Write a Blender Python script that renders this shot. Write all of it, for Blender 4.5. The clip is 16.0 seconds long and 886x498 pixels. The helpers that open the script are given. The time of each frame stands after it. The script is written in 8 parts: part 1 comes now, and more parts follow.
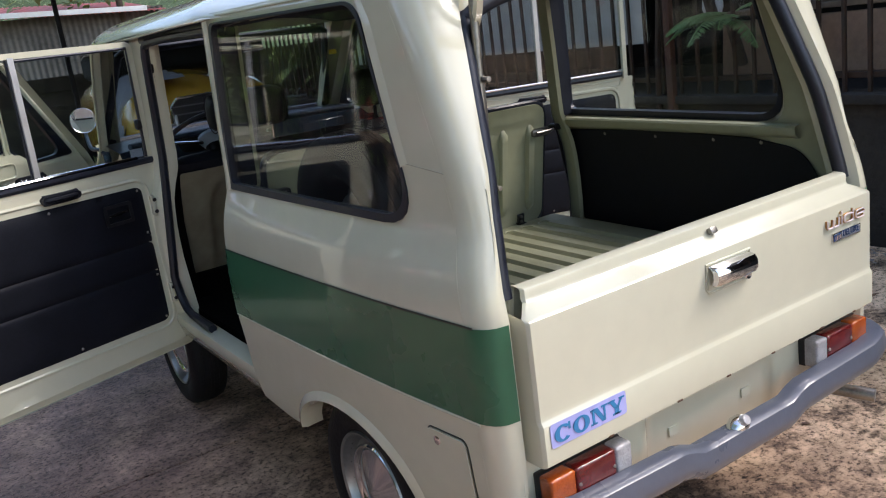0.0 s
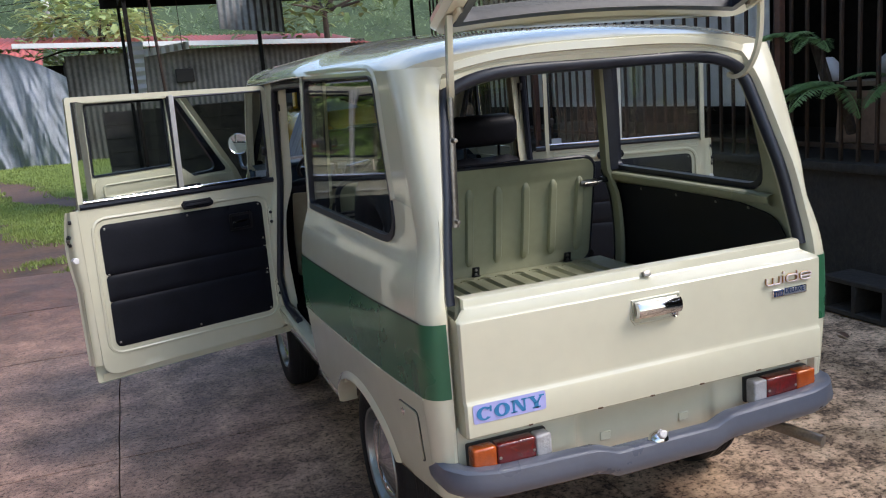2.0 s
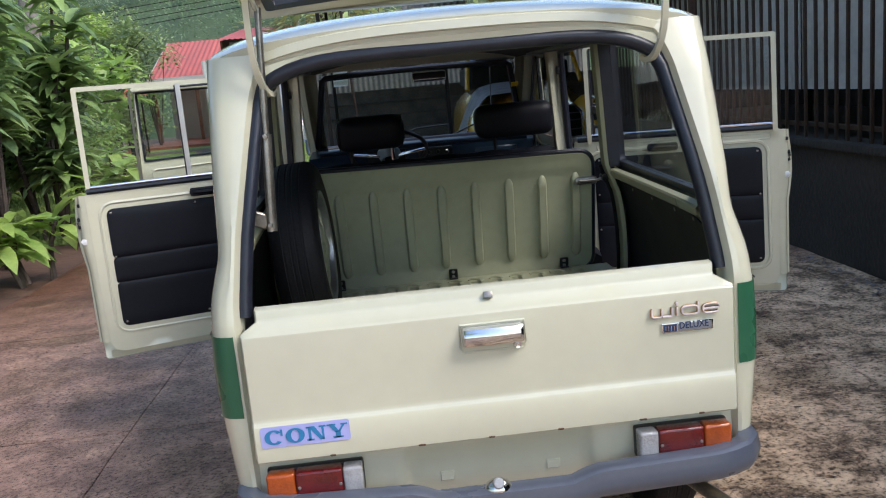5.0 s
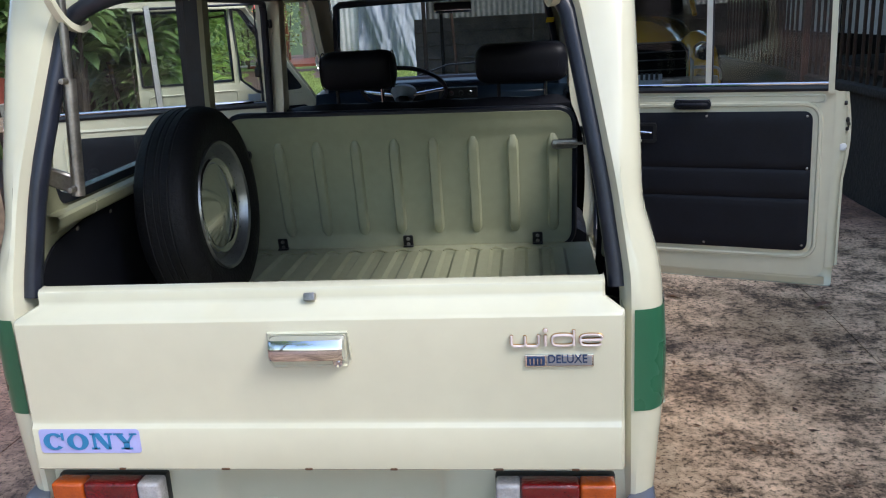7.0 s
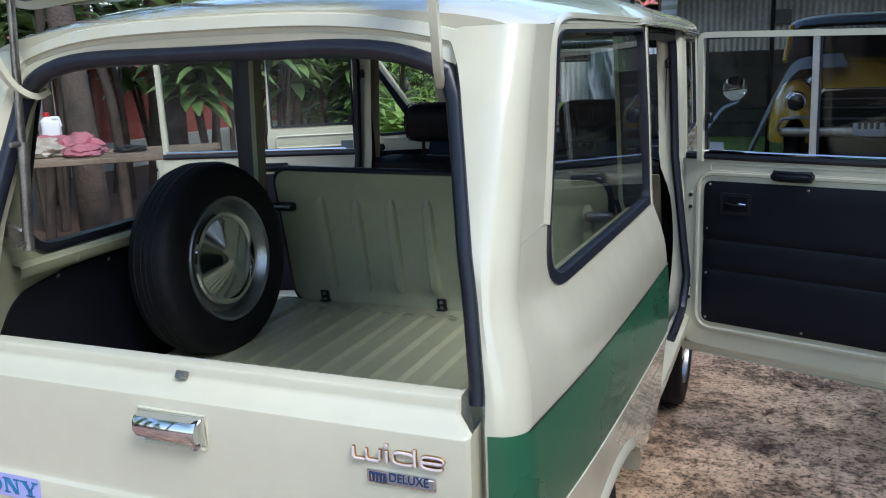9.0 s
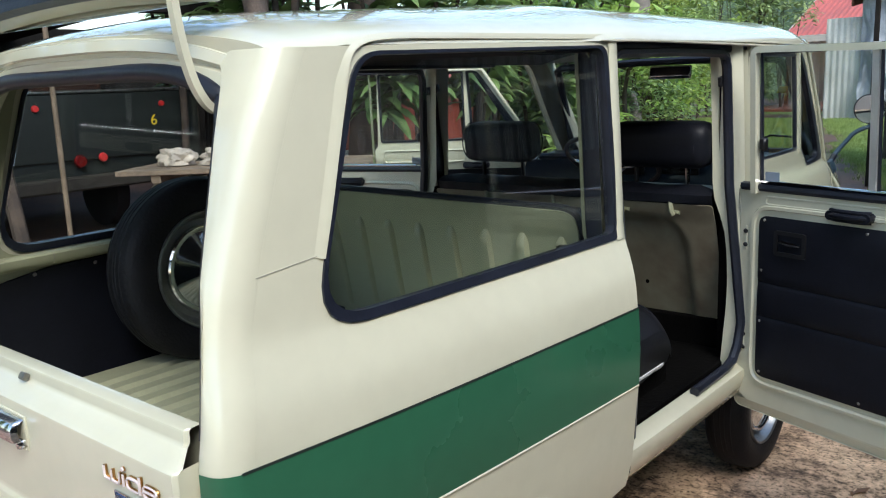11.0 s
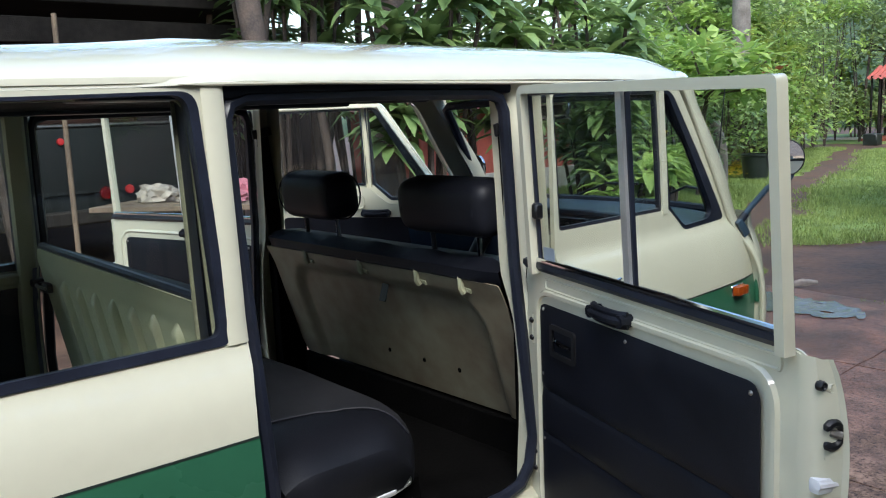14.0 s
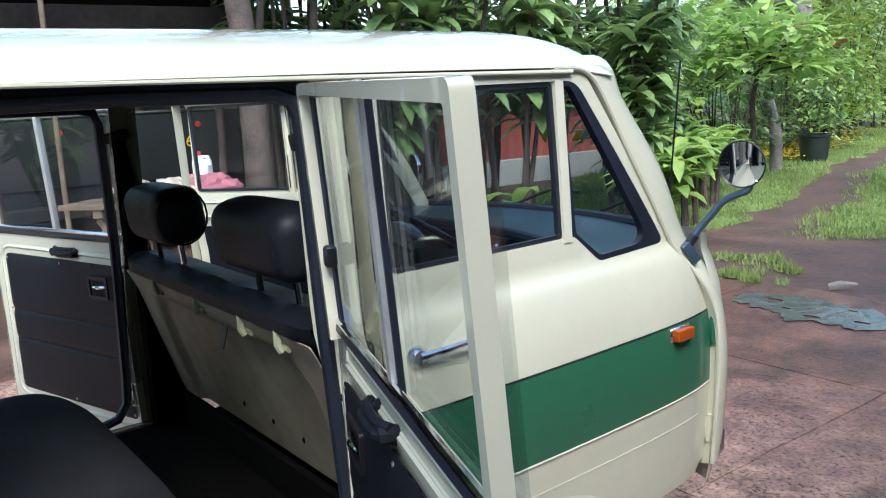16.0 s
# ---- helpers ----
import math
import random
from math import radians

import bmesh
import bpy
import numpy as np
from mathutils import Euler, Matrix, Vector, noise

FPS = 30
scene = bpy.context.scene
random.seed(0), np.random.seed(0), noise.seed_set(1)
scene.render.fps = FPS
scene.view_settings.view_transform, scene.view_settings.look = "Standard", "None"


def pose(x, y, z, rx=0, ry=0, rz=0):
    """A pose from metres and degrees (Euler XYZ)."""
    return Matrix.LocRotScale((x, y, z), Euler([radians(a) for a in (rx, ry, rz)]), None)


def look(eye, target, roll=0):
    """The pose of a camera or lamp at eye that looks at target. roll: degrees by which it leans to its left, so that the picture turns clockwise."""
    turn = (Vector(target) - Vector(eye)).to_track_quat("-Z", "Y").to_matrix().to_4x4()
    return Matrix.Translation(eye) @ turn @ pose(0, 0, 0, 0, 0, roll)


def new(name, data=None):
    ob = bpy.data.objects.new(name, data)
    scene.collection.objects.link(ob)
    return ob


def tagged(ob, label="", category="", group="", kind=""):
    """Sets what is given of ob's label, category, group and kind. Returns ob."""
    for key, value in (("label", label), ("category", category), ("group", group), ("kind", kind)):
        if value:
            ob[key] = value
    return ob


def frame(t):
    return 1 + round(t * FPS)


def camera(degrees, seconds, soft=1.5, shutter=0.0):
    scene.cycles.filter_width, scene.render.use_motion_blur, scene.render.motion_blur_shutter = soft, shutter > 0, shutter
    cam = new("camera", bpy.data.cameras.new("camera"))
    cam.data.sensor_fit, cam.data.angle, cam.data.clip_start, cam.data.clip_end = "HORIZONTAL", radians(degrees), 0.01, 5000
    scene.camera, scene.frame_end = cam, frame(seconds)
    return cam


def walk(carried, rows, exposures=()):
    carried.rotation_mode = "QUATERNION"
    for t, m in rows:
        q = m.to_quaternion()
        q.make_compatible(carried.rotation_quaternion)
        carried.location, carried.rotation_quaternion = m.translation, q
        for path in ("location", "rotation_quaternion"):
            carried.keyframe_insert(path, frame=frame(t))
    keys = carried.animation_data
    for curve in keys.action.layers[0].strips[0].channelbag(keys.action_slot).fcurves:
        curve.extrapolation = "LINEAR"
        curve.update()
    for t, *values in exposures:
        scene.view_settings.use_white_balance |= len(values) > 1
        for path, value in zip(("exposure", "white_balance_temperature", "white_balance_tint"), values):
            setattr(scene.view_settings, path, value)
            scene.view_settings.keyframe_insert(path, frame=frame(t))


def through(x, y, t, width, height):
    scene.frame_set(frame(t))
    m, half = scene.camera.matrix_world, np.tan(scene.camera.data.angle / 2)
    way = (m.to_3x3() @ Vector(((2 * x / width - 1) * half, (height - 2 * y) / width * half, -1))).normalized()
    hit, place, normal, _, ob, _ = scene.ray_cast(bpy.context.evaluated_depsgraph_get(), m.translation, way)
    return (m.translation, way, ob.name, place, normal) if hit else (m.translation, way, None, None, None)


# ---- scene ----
cam = camera(56.0, 16.0, soft=1.1)
PATH = [
    (0, (-1.331, -1.06, 1.316), (-0.299, 0.573, 0.798), -7.8),
    (0.5, (-1.222, -1.14, 1.309), (-0.343, 0.585, 0.807), -6.9),
    (1, (-1.148, -1.327, 1.335), (-0.477, 0.5, 0.876), -4.9),
    (1.5, (-1.174, -1.503, 1.337), (-0.526, 0.343, 0.919), -4.1),
    (2, (-1.155, -1.697, 1.348), (-0.485, 0.146, 0.957), -4.7),
    (2.5, (-0.998, -1.853, 1.322), (-0.383, 0.015, 0.959), -5.8),
    (3, (-0.899, -1.878, 1.331), (-0.341, 0.012, 0.986), -5.5),
    (3.5, (-0.761, -1.791, 1.341), (-0.256, 0.116, 1.012), -5.1),
    (4, (-0.576, -1.761, 1.319), (-0.182, 0.171, 0.979), -5.7),
    (6.5, (0.277, -1.395, 1.275), (0.103, 0.536, 0.784), -3.3),
    (7, (0.373, -1.286, 1.281), (0.165, 0.631, 0.752), -3.1),
    (7.5, (0.535, -1.243, 1.279), (0.151, 0.64, 0.726), -2.7),
    (8, (0.636, -1.187, 1.291), (0.105, 0.663, 0.749), -2.8),
    (8.5, (0.726, -1.086, 1.312), (0.152, 0.765, 0.817), -2.3),
    (9, (0.913, -1.023, 1.337), (0.167, 0.78, 0.896), -2.2),
    (11.5, (1.57, -0.437, 1.324), (0.254, 1.015, 0.926), -1.7),
    (12, (1.649, -0.304, 1.323), (0.294, 1.11, 0.917), -1.1),
    (12.5, (1.801, -0.158, 1.324), (0.362, 1.176, 0.934), -2.4),
    (13, (1.824, 0.028, 1.326), (0.439, 1.423, 0.96), -2.6),
    (13.5, (1.845, 0.269, 1.345), (0.462, 1.675, 1.013), -2.4),
    (14, (1.885, 0.457, 1.338), (0.397, 1.755, 1.021), -2.4),
    (14.5, (1.874, 0.615, 1.323), (0.381, 1.899, 0.974), -2.5),
    (15, (1.83, 0.757, 1.321), (0.38, 2.08, 0.938), -2.2),
    (15.5, (1.825, 0.915, 1.327), (0.305, 2.155, 0.936), -2.4),
    (16, (1.814, 1.155, 1.359), (0.233, 2.327, 1.003), -3.2),
]
EXPOSURES = [(0.0, 1.29, 6750, 16), (1.5, 1.10, 6700, 14), (3.0, 1.15, 6700, 14), (4.2, 1.08, 6600, 12), (7.0, 1.22, 6350, 11), (9.0, 1.07, 5950, 10), (12.5, 1.39, 6650, 5), (13.6, 1.34, 6350, 7), (15.0, 1.60, 6150, 8), (16.0, 1.68, 6000, 8)]
walk(cam, [(t, look(eye, target, roll)) for t, eye, target, roll in PATH], EXPOSURES)

# ---- world, sun, exposure ----
world = bpy.data.worlds.new("world")
scene.world = world
world.use_nodes = True
wn = world.node_tree
sky = wn.nodes.new("ShaderNodeTexSky")
sky.sky_type = "NISHITA"
sky.sun_disc = False
sky.sun_elevation = radians(49)
sky.sun_rotation = radians(122)
sky.air_density, sky.dust_density, sky.ozone_density = 1.2, 1.5, 1.5
bg = wn.nodes["Background"]
wn.links.new(sky.outputs[0], bg.inputs[0])
bg.inputs[1].default_value = 0.15
sun_data = bpy.data.lights.new("sun", "SUN")
sun_data.energy, sun_data.angle, sun_data.color = 1.2, radians(25), (1.0, 0.98, 0.95)
sun = new("sun", sun_data)
sun.matrix_world = look((7.6, -4.8, 10.2), (0, 0, 0))
tagged(sun, kind="structure")


# ---- materials ----
def material(name, base, rough=0.5, metal=0.0, vary=0.12, scale=6.0, bump=0.0, bump_scale=80.0, coat=0.0, second=None, spec=0.5, island=0.0):
    """A surface with broad variation, fine grain and fine relief."""
    m = bpy.data.materials.new(name)
    m.use_nodes = True
    nt = m.node_tree
    b = nt.nodes["Principled BSDF"]
    tc = nt.nodes.new("ShaderNodeTexCoord")
    n1 = nt.nodes.new("ShaderNodeTexNoise")
    n1.inputs["Scale"].default_value, n1.inputs["Detail"].default_value = scale, 6
    n2 = nt.nodes.new("ShaderNodeTexNoise")
    n2.inputs["Scale"].default_value, n2.inputs["Detail"].default_value = scale * 9, 3
    nt.links.new(tc.outputs["Object"], n1.inputs["Vector"])
    nt.links.new(tc.outputs["Object"], n2.inputs["Vector"])
    avg = nt.nodes.new("ShaderNodeMath")
    avg.operation = "MULTIPLY_ADD"
    avg.inputs[1].default_value = 0.65
    mul = nt.nodes.new("ShaderNodeMath")
    mul.operation = "MULTIPLY"
    mul.inputs[1].default_value = 0.35
    nt.links.new(n2.outputs[0], mul.inputs[0])
    nt.links.new(n1.outputs[0], avg.inputs[0])
    nt.links.new(mul.outputs[0], avg.inputs[2])
    fac = avg.outputs[0]
    if island:
        geo = nt.nodes.new("ShaderNodeNewGeometry")
        inf = nt.nodes.new("ShaderNodeObjectInfo")
        add = nt.nodes.new("ShaderNodeMath")
        add.operation = "ADD"
        nt.links.new(geo.outputs["Random Per Island"], add.inputs[0])
        nt.links.new(inf.outputs["Random"], add.inputs[1])
        ma = nt.nodes.new("ShaderNodeMath")
        ma.operation = "MULTIPLY_ADD"
        ma.inputs[1].default_value, ma.inputs[2].default_value = island, -island
        nt.links.new(add.outputs[0], ma.inputs[0])
        ad2 = nt.nodes.new("ShaderNodeMath")
        ad2.operation = "ADD"
        nt.links.new(fac, ad2.inputs[0])
        nt.links.new(ma.outputs[0], ad2.inputs[1])
        fac = ad2.outputs[0]
    ramp = nt.nodes.new("ShaderNodeValToRGB")
    lo = second or tuple(c * (1 - 2 * vary) for c in base)
    hi = base if second else tuple(min(1, c * (1 + vary)) for c in base)
    ramp.color_ramp.elements[0].position, ramp.color_ramp.elements[1].position = 0.32, 0.68
    ramp.color_ramp.elements[0].color = (*lo, 1)
    ramp.color_ramp.elements[1].color = (*hi, 1)
    nt.links.new(fac, ramp.inputs[0])
    nt.links.new(ramp.outputs[0], b.inputs["Base Color"])
    rr = nt.nodes.new("ShaderNodeMapRange")
    rr.inputs["To Min"].default_value, rr.inputs["To Max"].default_value = max(0.02, rough * 0.8), min(1, rough * 1.2)
    nt.links.new(n1.outputs[0], rr.inputs[0])
    nt.links.new(rr.outputs[0], b.inputs["Roughness"])
    b.inputs["Metallic"].default_value = metal
    b.inputs["Specular IOR Level"].default_value = spec
    b.inputs["Coat Weight"].default_value = coat
    b.inputs["Coat Roughness"].default_value = 0.025
    if bump:
        n3 = nt.nodes.new("ShaderNodeTexNoise")
        n3.inputs["Scale"].default_value, n3.inputs["Detail"].default_value = bump_scale, 5
        nt.links.new(tc.outputs["Object"], n3.inputs["Vector"])
        bp = nt.nodes.new("ShaderNodeBump")
        bp.inputs["Strength"].default_value, bp.inputs["Distance"].default_value = bump, 0.01
        nt.links.new(n3.outputs[0], bp.inputs["Height"])
        nt.links.new(bp.outputs[0], b.inputs["Normal"])
    return m


def glass_material(name, tint=(0.93, 0.95, 0.94)):
    """A thin pane: clear, with more gloss at grazing angles."""
    m = bpy.data.materials.new(name)
    m.use_nodes = True
    nt = m.node_tree
    nt.nodes.clear()
    out = nt.nodes.new("ShaderNodeOutputMaterial")
    mix = nt.nodes.new("ShaderNodeMixShader")
    tr = nt.nodes.new("ShaderNodeBsdfTransparent")
    gl = nt.nodes.new("ShaderNodeBsdfGlossy")
    lw = nt.nodes.new("ShaderNodeLayerWeight")
    pw = nt.nodes.new("ShaderNodeMath")
    pw.operation = "POWER"
    pw.inputs[1].default_value = 4.0
    ad = nt.nodes.new("ShaderNodeMath")
    ad.operation = "MULTIPLY_ADD"
    ad.inputs[1].default_value, ad.inputs[2].default_value = 0.65, 0.03
    tr.inputs[0].default_value = (*tint, 1)
    gl.inputs["Roughness"].default_value = 0.01
    lw.inputs["Blend"].default_value = 0.5
    nt.links.new(lw.outputs["Facing"], pw.inputs[0])
    nt.links.new(pw.outputs[0], ad.inputs[0])
    nt.links.new(ad.outputs[0], mix.inputs[0])
    nt.links.new(tr.outputs[0], mix.inputs[1])
    nt.links.new(gl.outputs[0], mix.inputs[2])
    nt.links.new(mix.outputs[0], out.inputs[0])
    return m


def lens_material(name, base):
    """Ribbed coloured lamp plastic."""
    m = material(name, base, 0.12, vary=0.15, scale=30, bump=0.25, bump_scale=160, coat=0.6)
    m.node_tree.nodes["Principled BSDF"].inputs["Transmission Weight"].default_value = 0.25
    return m


CREAM = material("cream_paint", (0.635, 0.615, 0.468), 0.2, vary=0.03, scale=2.5, coat=1.0)
SEAMPAINT = material("shaded_seam_paint", (0.34, 0.33, 0.25), 0.5, vary=0.05)
# cream mixed with darker brown by a broad noise
MOTTLED = material("mottled_inner_paint", (0.36, 0.35, 0.25), 0.5, vary=0.10, scale=1.5, second=(0.15, 0.105, 0.068), bump=0.05, bump_scale=300)
# the body's cream, darkened and greened: the interior's shade is in the colour
SHADED_CREAM = material("shaded_cream_paint", (0.35, 0.355, 0.235), 0.42, vary=0.06, scale=4, bump=0.04, bump_scale=300, coat=0.1)
GREEN = material("green_paint", (0.030, 0.125, 0.065), 0.28, vary=0.05, scale=3, coat=0.35, spec=0.35)
SEALMAT = material("dark_rubber", (0.014, 0.017, 0.029), 0.36, vary=0.2, scale=20, bump=0.05)
RUBBER = material("tyre_rubber", (0.009, 0.009, 0.011), 0.62, vary=0.25, scale=14, bump=0.2, bump_scale=120, spec=0.25)
VINYL = material("dark_vinyl", (0.0085, 0.0095, 0.0145), 0.48, vary=0.15, scale=10, bump=0.12, bump_scale=420, spec=0.2)
CLOTH = material("black_cloth", (0.0055, 0.0057, 0.0085), 0.9, vary=0.2, scale=12, bump=0.2, bump_scale=700)
CHROME = material("chrome", (0.72, 0.73, 0.75), 0.08, metal=1.0, vary=0.04, scale=8)
STEEL = material("dull_steel", (0.34, 0.32, 0.29), 0.36, metal=0.9, vary=0.2, scale=18, bump=0.05)
ALU = material("bare_aluminium", (0.72, 0.72, 0.70), 0.42, metal=0.75, vary=0.06, scale=20, bump=0.02, bump_scale=300)
BUMPER = material("grey_blue_paint", (0.090, 0.102, 0.135), 0.28, vary=0.06, scale=6, bump=0.03, bump_scale=200, coat=0.4)
DASH = material("blue_dash_paint", (0.014, 0.030, 0.056), 0.35, vary=0.08, scale=6, bump=0.03, coat=0.2)
GLASS = glass_material("window_glass")
SMOKE = glass_material("smoked_glass", (0.62, 0.66, 0.66))
ORANGE = lens_material("orange_lens", (0.56, 0.095, 0.008))
RED = lens_material("red_lens", (0.17, 0.005, 0.006))
CLEAR = lens_material("clear_lens", (0.50, 0.49, 0.50))
STICKER = material("lavender_sticker", (0.42, 0.43, 0.78), 0.4, vary=0.03, scale=10)
LETTER = material("blue_letter", (0.03, 0.22, 0.46), 0.4, vary=0.05, scale=10)
NAVY = material("navy_enamel", (0.02, 0.05, 0.13), 0.25, vary=0.05, coat=0.4)
DARKMETAL = material("black_bracket", (0.018, 0.018, 0.02), 0.4, metal=0.3, vary=0.2, scale=20)
MIRROR = material("mirror_glass", (0.9, 0.9, 0.9), 0.02, metal=1.0, vary=0.0)
# near-black: deep shade of floors, underbody, gaps and recesses put into the colour
SHADOWGAP = material("shadow_gap_black", (0.0035, 0.0033, 0.0032), 0.9, vary=0.3, scale=8, bump=0.2, spec=0.05)
TRIMLINE = material("dark_coachline", (0.02, 0.03, 0.025), 0.4)
YELLOWTAG = material("yellow_tag", (0.85, 0.6, 0.03), 0.5, vary=0.03)
WHITEPL = material("white_plastic", (0.75, 0.75, 0.76), 0.35, vary=0.04, scale=10)
GREYPL = material("grey_sticker", (0.25, 0.3, 0.36), 0.4, vary=0.05)
SEATVINYL = material("matt_black_vinyl", (0.007, 0.0075, 0.011), 0.5, vary=0.2, scale=9, bump=0.12, bump_scale=300, spec=0.3)
BLUEMETAL = material("blue_paint", (0.04, 0.07, 0.105), 0.3, vary=0.06, coat=0.3)


# ---- building helpers ----
def thing(name, label, category, group="", loc=(0, 0, 0)):
    ob = new(name)
    ob.empty_display_size = 0.1
    ob.location = loc
    return tagged(ob, label, category, group)


def to_mesh(name, bm, mat, smooth=True, sharp=40):
    me = bpy.data.meshes.new(name)
    bm.normal_update()
    if smooth:
        lim = radians(sharp)
        for f in bm.faces:
            f.smooth = True
        for e in bm.edges:
            if len(e.link_faces) == 2 and e.calc_face_angle(0) > lim:
                e.smooth = False
    bm.to_mesh(me)
    bm.free()
    for mt in mat if isinstance(mat, (list, tuple)) else [mat]:
        me.materials.append(mt)
    if "fair" in me.attributes:
        fairs = [Vector(d.vector) for d in me.attributes["fair"].data]
        out = []
        for poly in me.polygons:
            for li in poly.loop_indices:
                nv = fairs[me.loops[li].vertex_index]
                dot = nv.dot(poly.normal)
                out.append(nv if dot > 0.8 else -nv if dot < -0.8 else poly.normal.copy())
        me.normals_split_custom_set(out)
    return me


def part(name, bm, mat, parent, label="", smooth=True, sharp=40):
    """One mesh object under a thing or a part; the mesh is given in the world of its thing."""
    ob = new(name, to_mesh(name, bm, mat, smooth, sharp))
    ob.parent = parent
    if label:
        ob["label"] = label
    return ob


def solo(name, bm, mat, label, category, group="", kind="", smooth=True, sharp=40):
    return tagged(new(name, to_mesh(name, bm, mat, smooth, sharp)), label, category, group, kind)


def box(bm, size, m=None, bevel=0.0, seg=1):
    """Adds a box of that size, at the pose m, with bevelled edges."""
    r = bmesh.ops.create_cube(bm, size=1)
    vs = r["verts"]
    for v in vs:
        v.co = Vector((v.co.x * size[0], v.co.y * size[1], v.co.z * size[2]))
    if bevel:
        es = list({e for v in vs for e in v.link_edges})
        g = bmesh.ops.bevel(bm, geom=es, offset=bevel, segments=seg, profile=0.6, affect="EDGES")
        vs = list({v for f in g["faces"] for v in f.verts} | {v for v in vs if v.is_valid})
    if m is not None:
        for v in vs:
            v.co = m @ v.co
    return bm


def boxbm(size, m=None, bevel=0.0, seg=1):
    return box(bmesh.new(), size, m, bevel, seg)


def lathe(bm, profile, m=None, n=32, close=False):
    """Turns (r, h) round the z axis, at the pose m."""
    m = m or Matrix.Identity(4)
    rings = []
    for r, h in profile:
        if r < 1e-6:
            rings.append([bm.verts.new(m @ Vector((0, 0, h)))])
        else:
            rings.append([bm.verts.new(m @ Vector((r * math.cos(2 * math.pi * k / n), r * math.sin(2 * math.pi * k / n), h))) for k in range(n)])
    pairs = list(zip(rings, rings[1:])) + ([(rings[-1], rings[0])] if close else [])
    for a, b in pairs:
        for k in range(n):
            q = [a[k % len(a)], a[(k + 1) % len(a)], b[(k + 1) % len(b)], b[k % len(b)]]
            q = list(dict.fromkeys(q))
            if len(q) > 2:
                bm.faces.new(q)
    bmesh.ops.recalc_face_normals(bm, faces=bm.faces)
    return bm


def tube(bm, pts, r, n=8, closed=False, flat=1.0):
    """A tube along points; flat squeezes its section."""
    pts = [Vector(p) for p in pts]
    k = len(pts)
    up, rings = Vector((0.31, 0.17, 0.93)).normalized(), []
    for i in range(k):
        a, b = (pts[i - 1] if i or closed else pts[i]), (pts[(i + 1) % k] if i < k - 1 or closed else pts[i])
        d = (b - a).normalized()
        s = up - d * up.dot(d)
        s = s.normalized() if s.length > 1e-4 else d.orthogonal().normalized()
        up, t = s, d.cross(s)
        rr = r[i] if isinstance(r, (list, tuple)) else r
        rings.append([bm.verts.new(pts[i] + rr * (math.cos(2 * math.pi * j / n) * s + flat * math.sin(2 * math.pi * j / n) * t)) for j in range(n)])
    last = k if closed else k - 1
    for i in range(last):
        a, b = rings[i], rings[(i + 1) % k]
        for j in range(n):
            bm.faces.new((a[j], a[(j + 1) % n], b[(j + 1) % n], b[j]))
    if not closed:
        bm.faces.new(rings[0][::-1])
        bm.faces.new(rings[-1])
    return bm


def round_poly(pts, radii, n=6, inset=0.0):
    """A closed outline (counter-clockwise) with rounded corners, moved inwards by inset."""
    pts = [Vector(p) for p in pts]
    k = len(pts)
    radii = radii if isinstance(radii, (list, tuple)) else [radii] * k
    if inset:
        moved = []
        for i in range(k):
            a, b, c = pts[i - 1], pts[i], pts[(i + 1) % k]
            d1, d2 = (b - a).normalized(), (c - b).normalized()
            n1, n2 = Vector((-d1.y, d1.x)), Vector((-d2.y, d2.x))
            bis = n1 + n2
            moved.append(b + bis * (inset / max(0.25, (1 + n1.dot(n2)))))
        pts, radii = moved, [max(0.002, r - inset) for r in radii]
    out = []
    for i in range(k):
        a, b, c = pts[i - 1], pts[i], pts[(i + 1) % k]
        d1, d2 = (a - b).normalized(), (c - b).normalized()
        ang = d1.angle(d2)
        r = radii[i]
        if r < 1e-4 or ang > 3.1:
            out.append(b.copy())
            continue
        t = min(r / math.tan(ang / 2), 0.48 * (a - b).length, 0.48 * (c - b).length)
        p0, p1 = b + d1 * t, b + d2 * t
        for j in range(n + 1):
            u = j / n
            out.append((1 - u) ** 2 * p0 + 2 * u * (1 - u) * b + u * u * p1)
    return out


def inside(p, poly):
    hit, j = False, len(poly) - 1
    for i in range(len(poly)):
        a, b = poly[i], poly[j]
        if (a[1] > p[1]) != (b[1] > p[1]) and p[0] < (b[0] - a[0]) * (p[1] - a[1]) / (b[1] - a[1]) + a[0]:
            hit = not hit
        j = i
    return hit


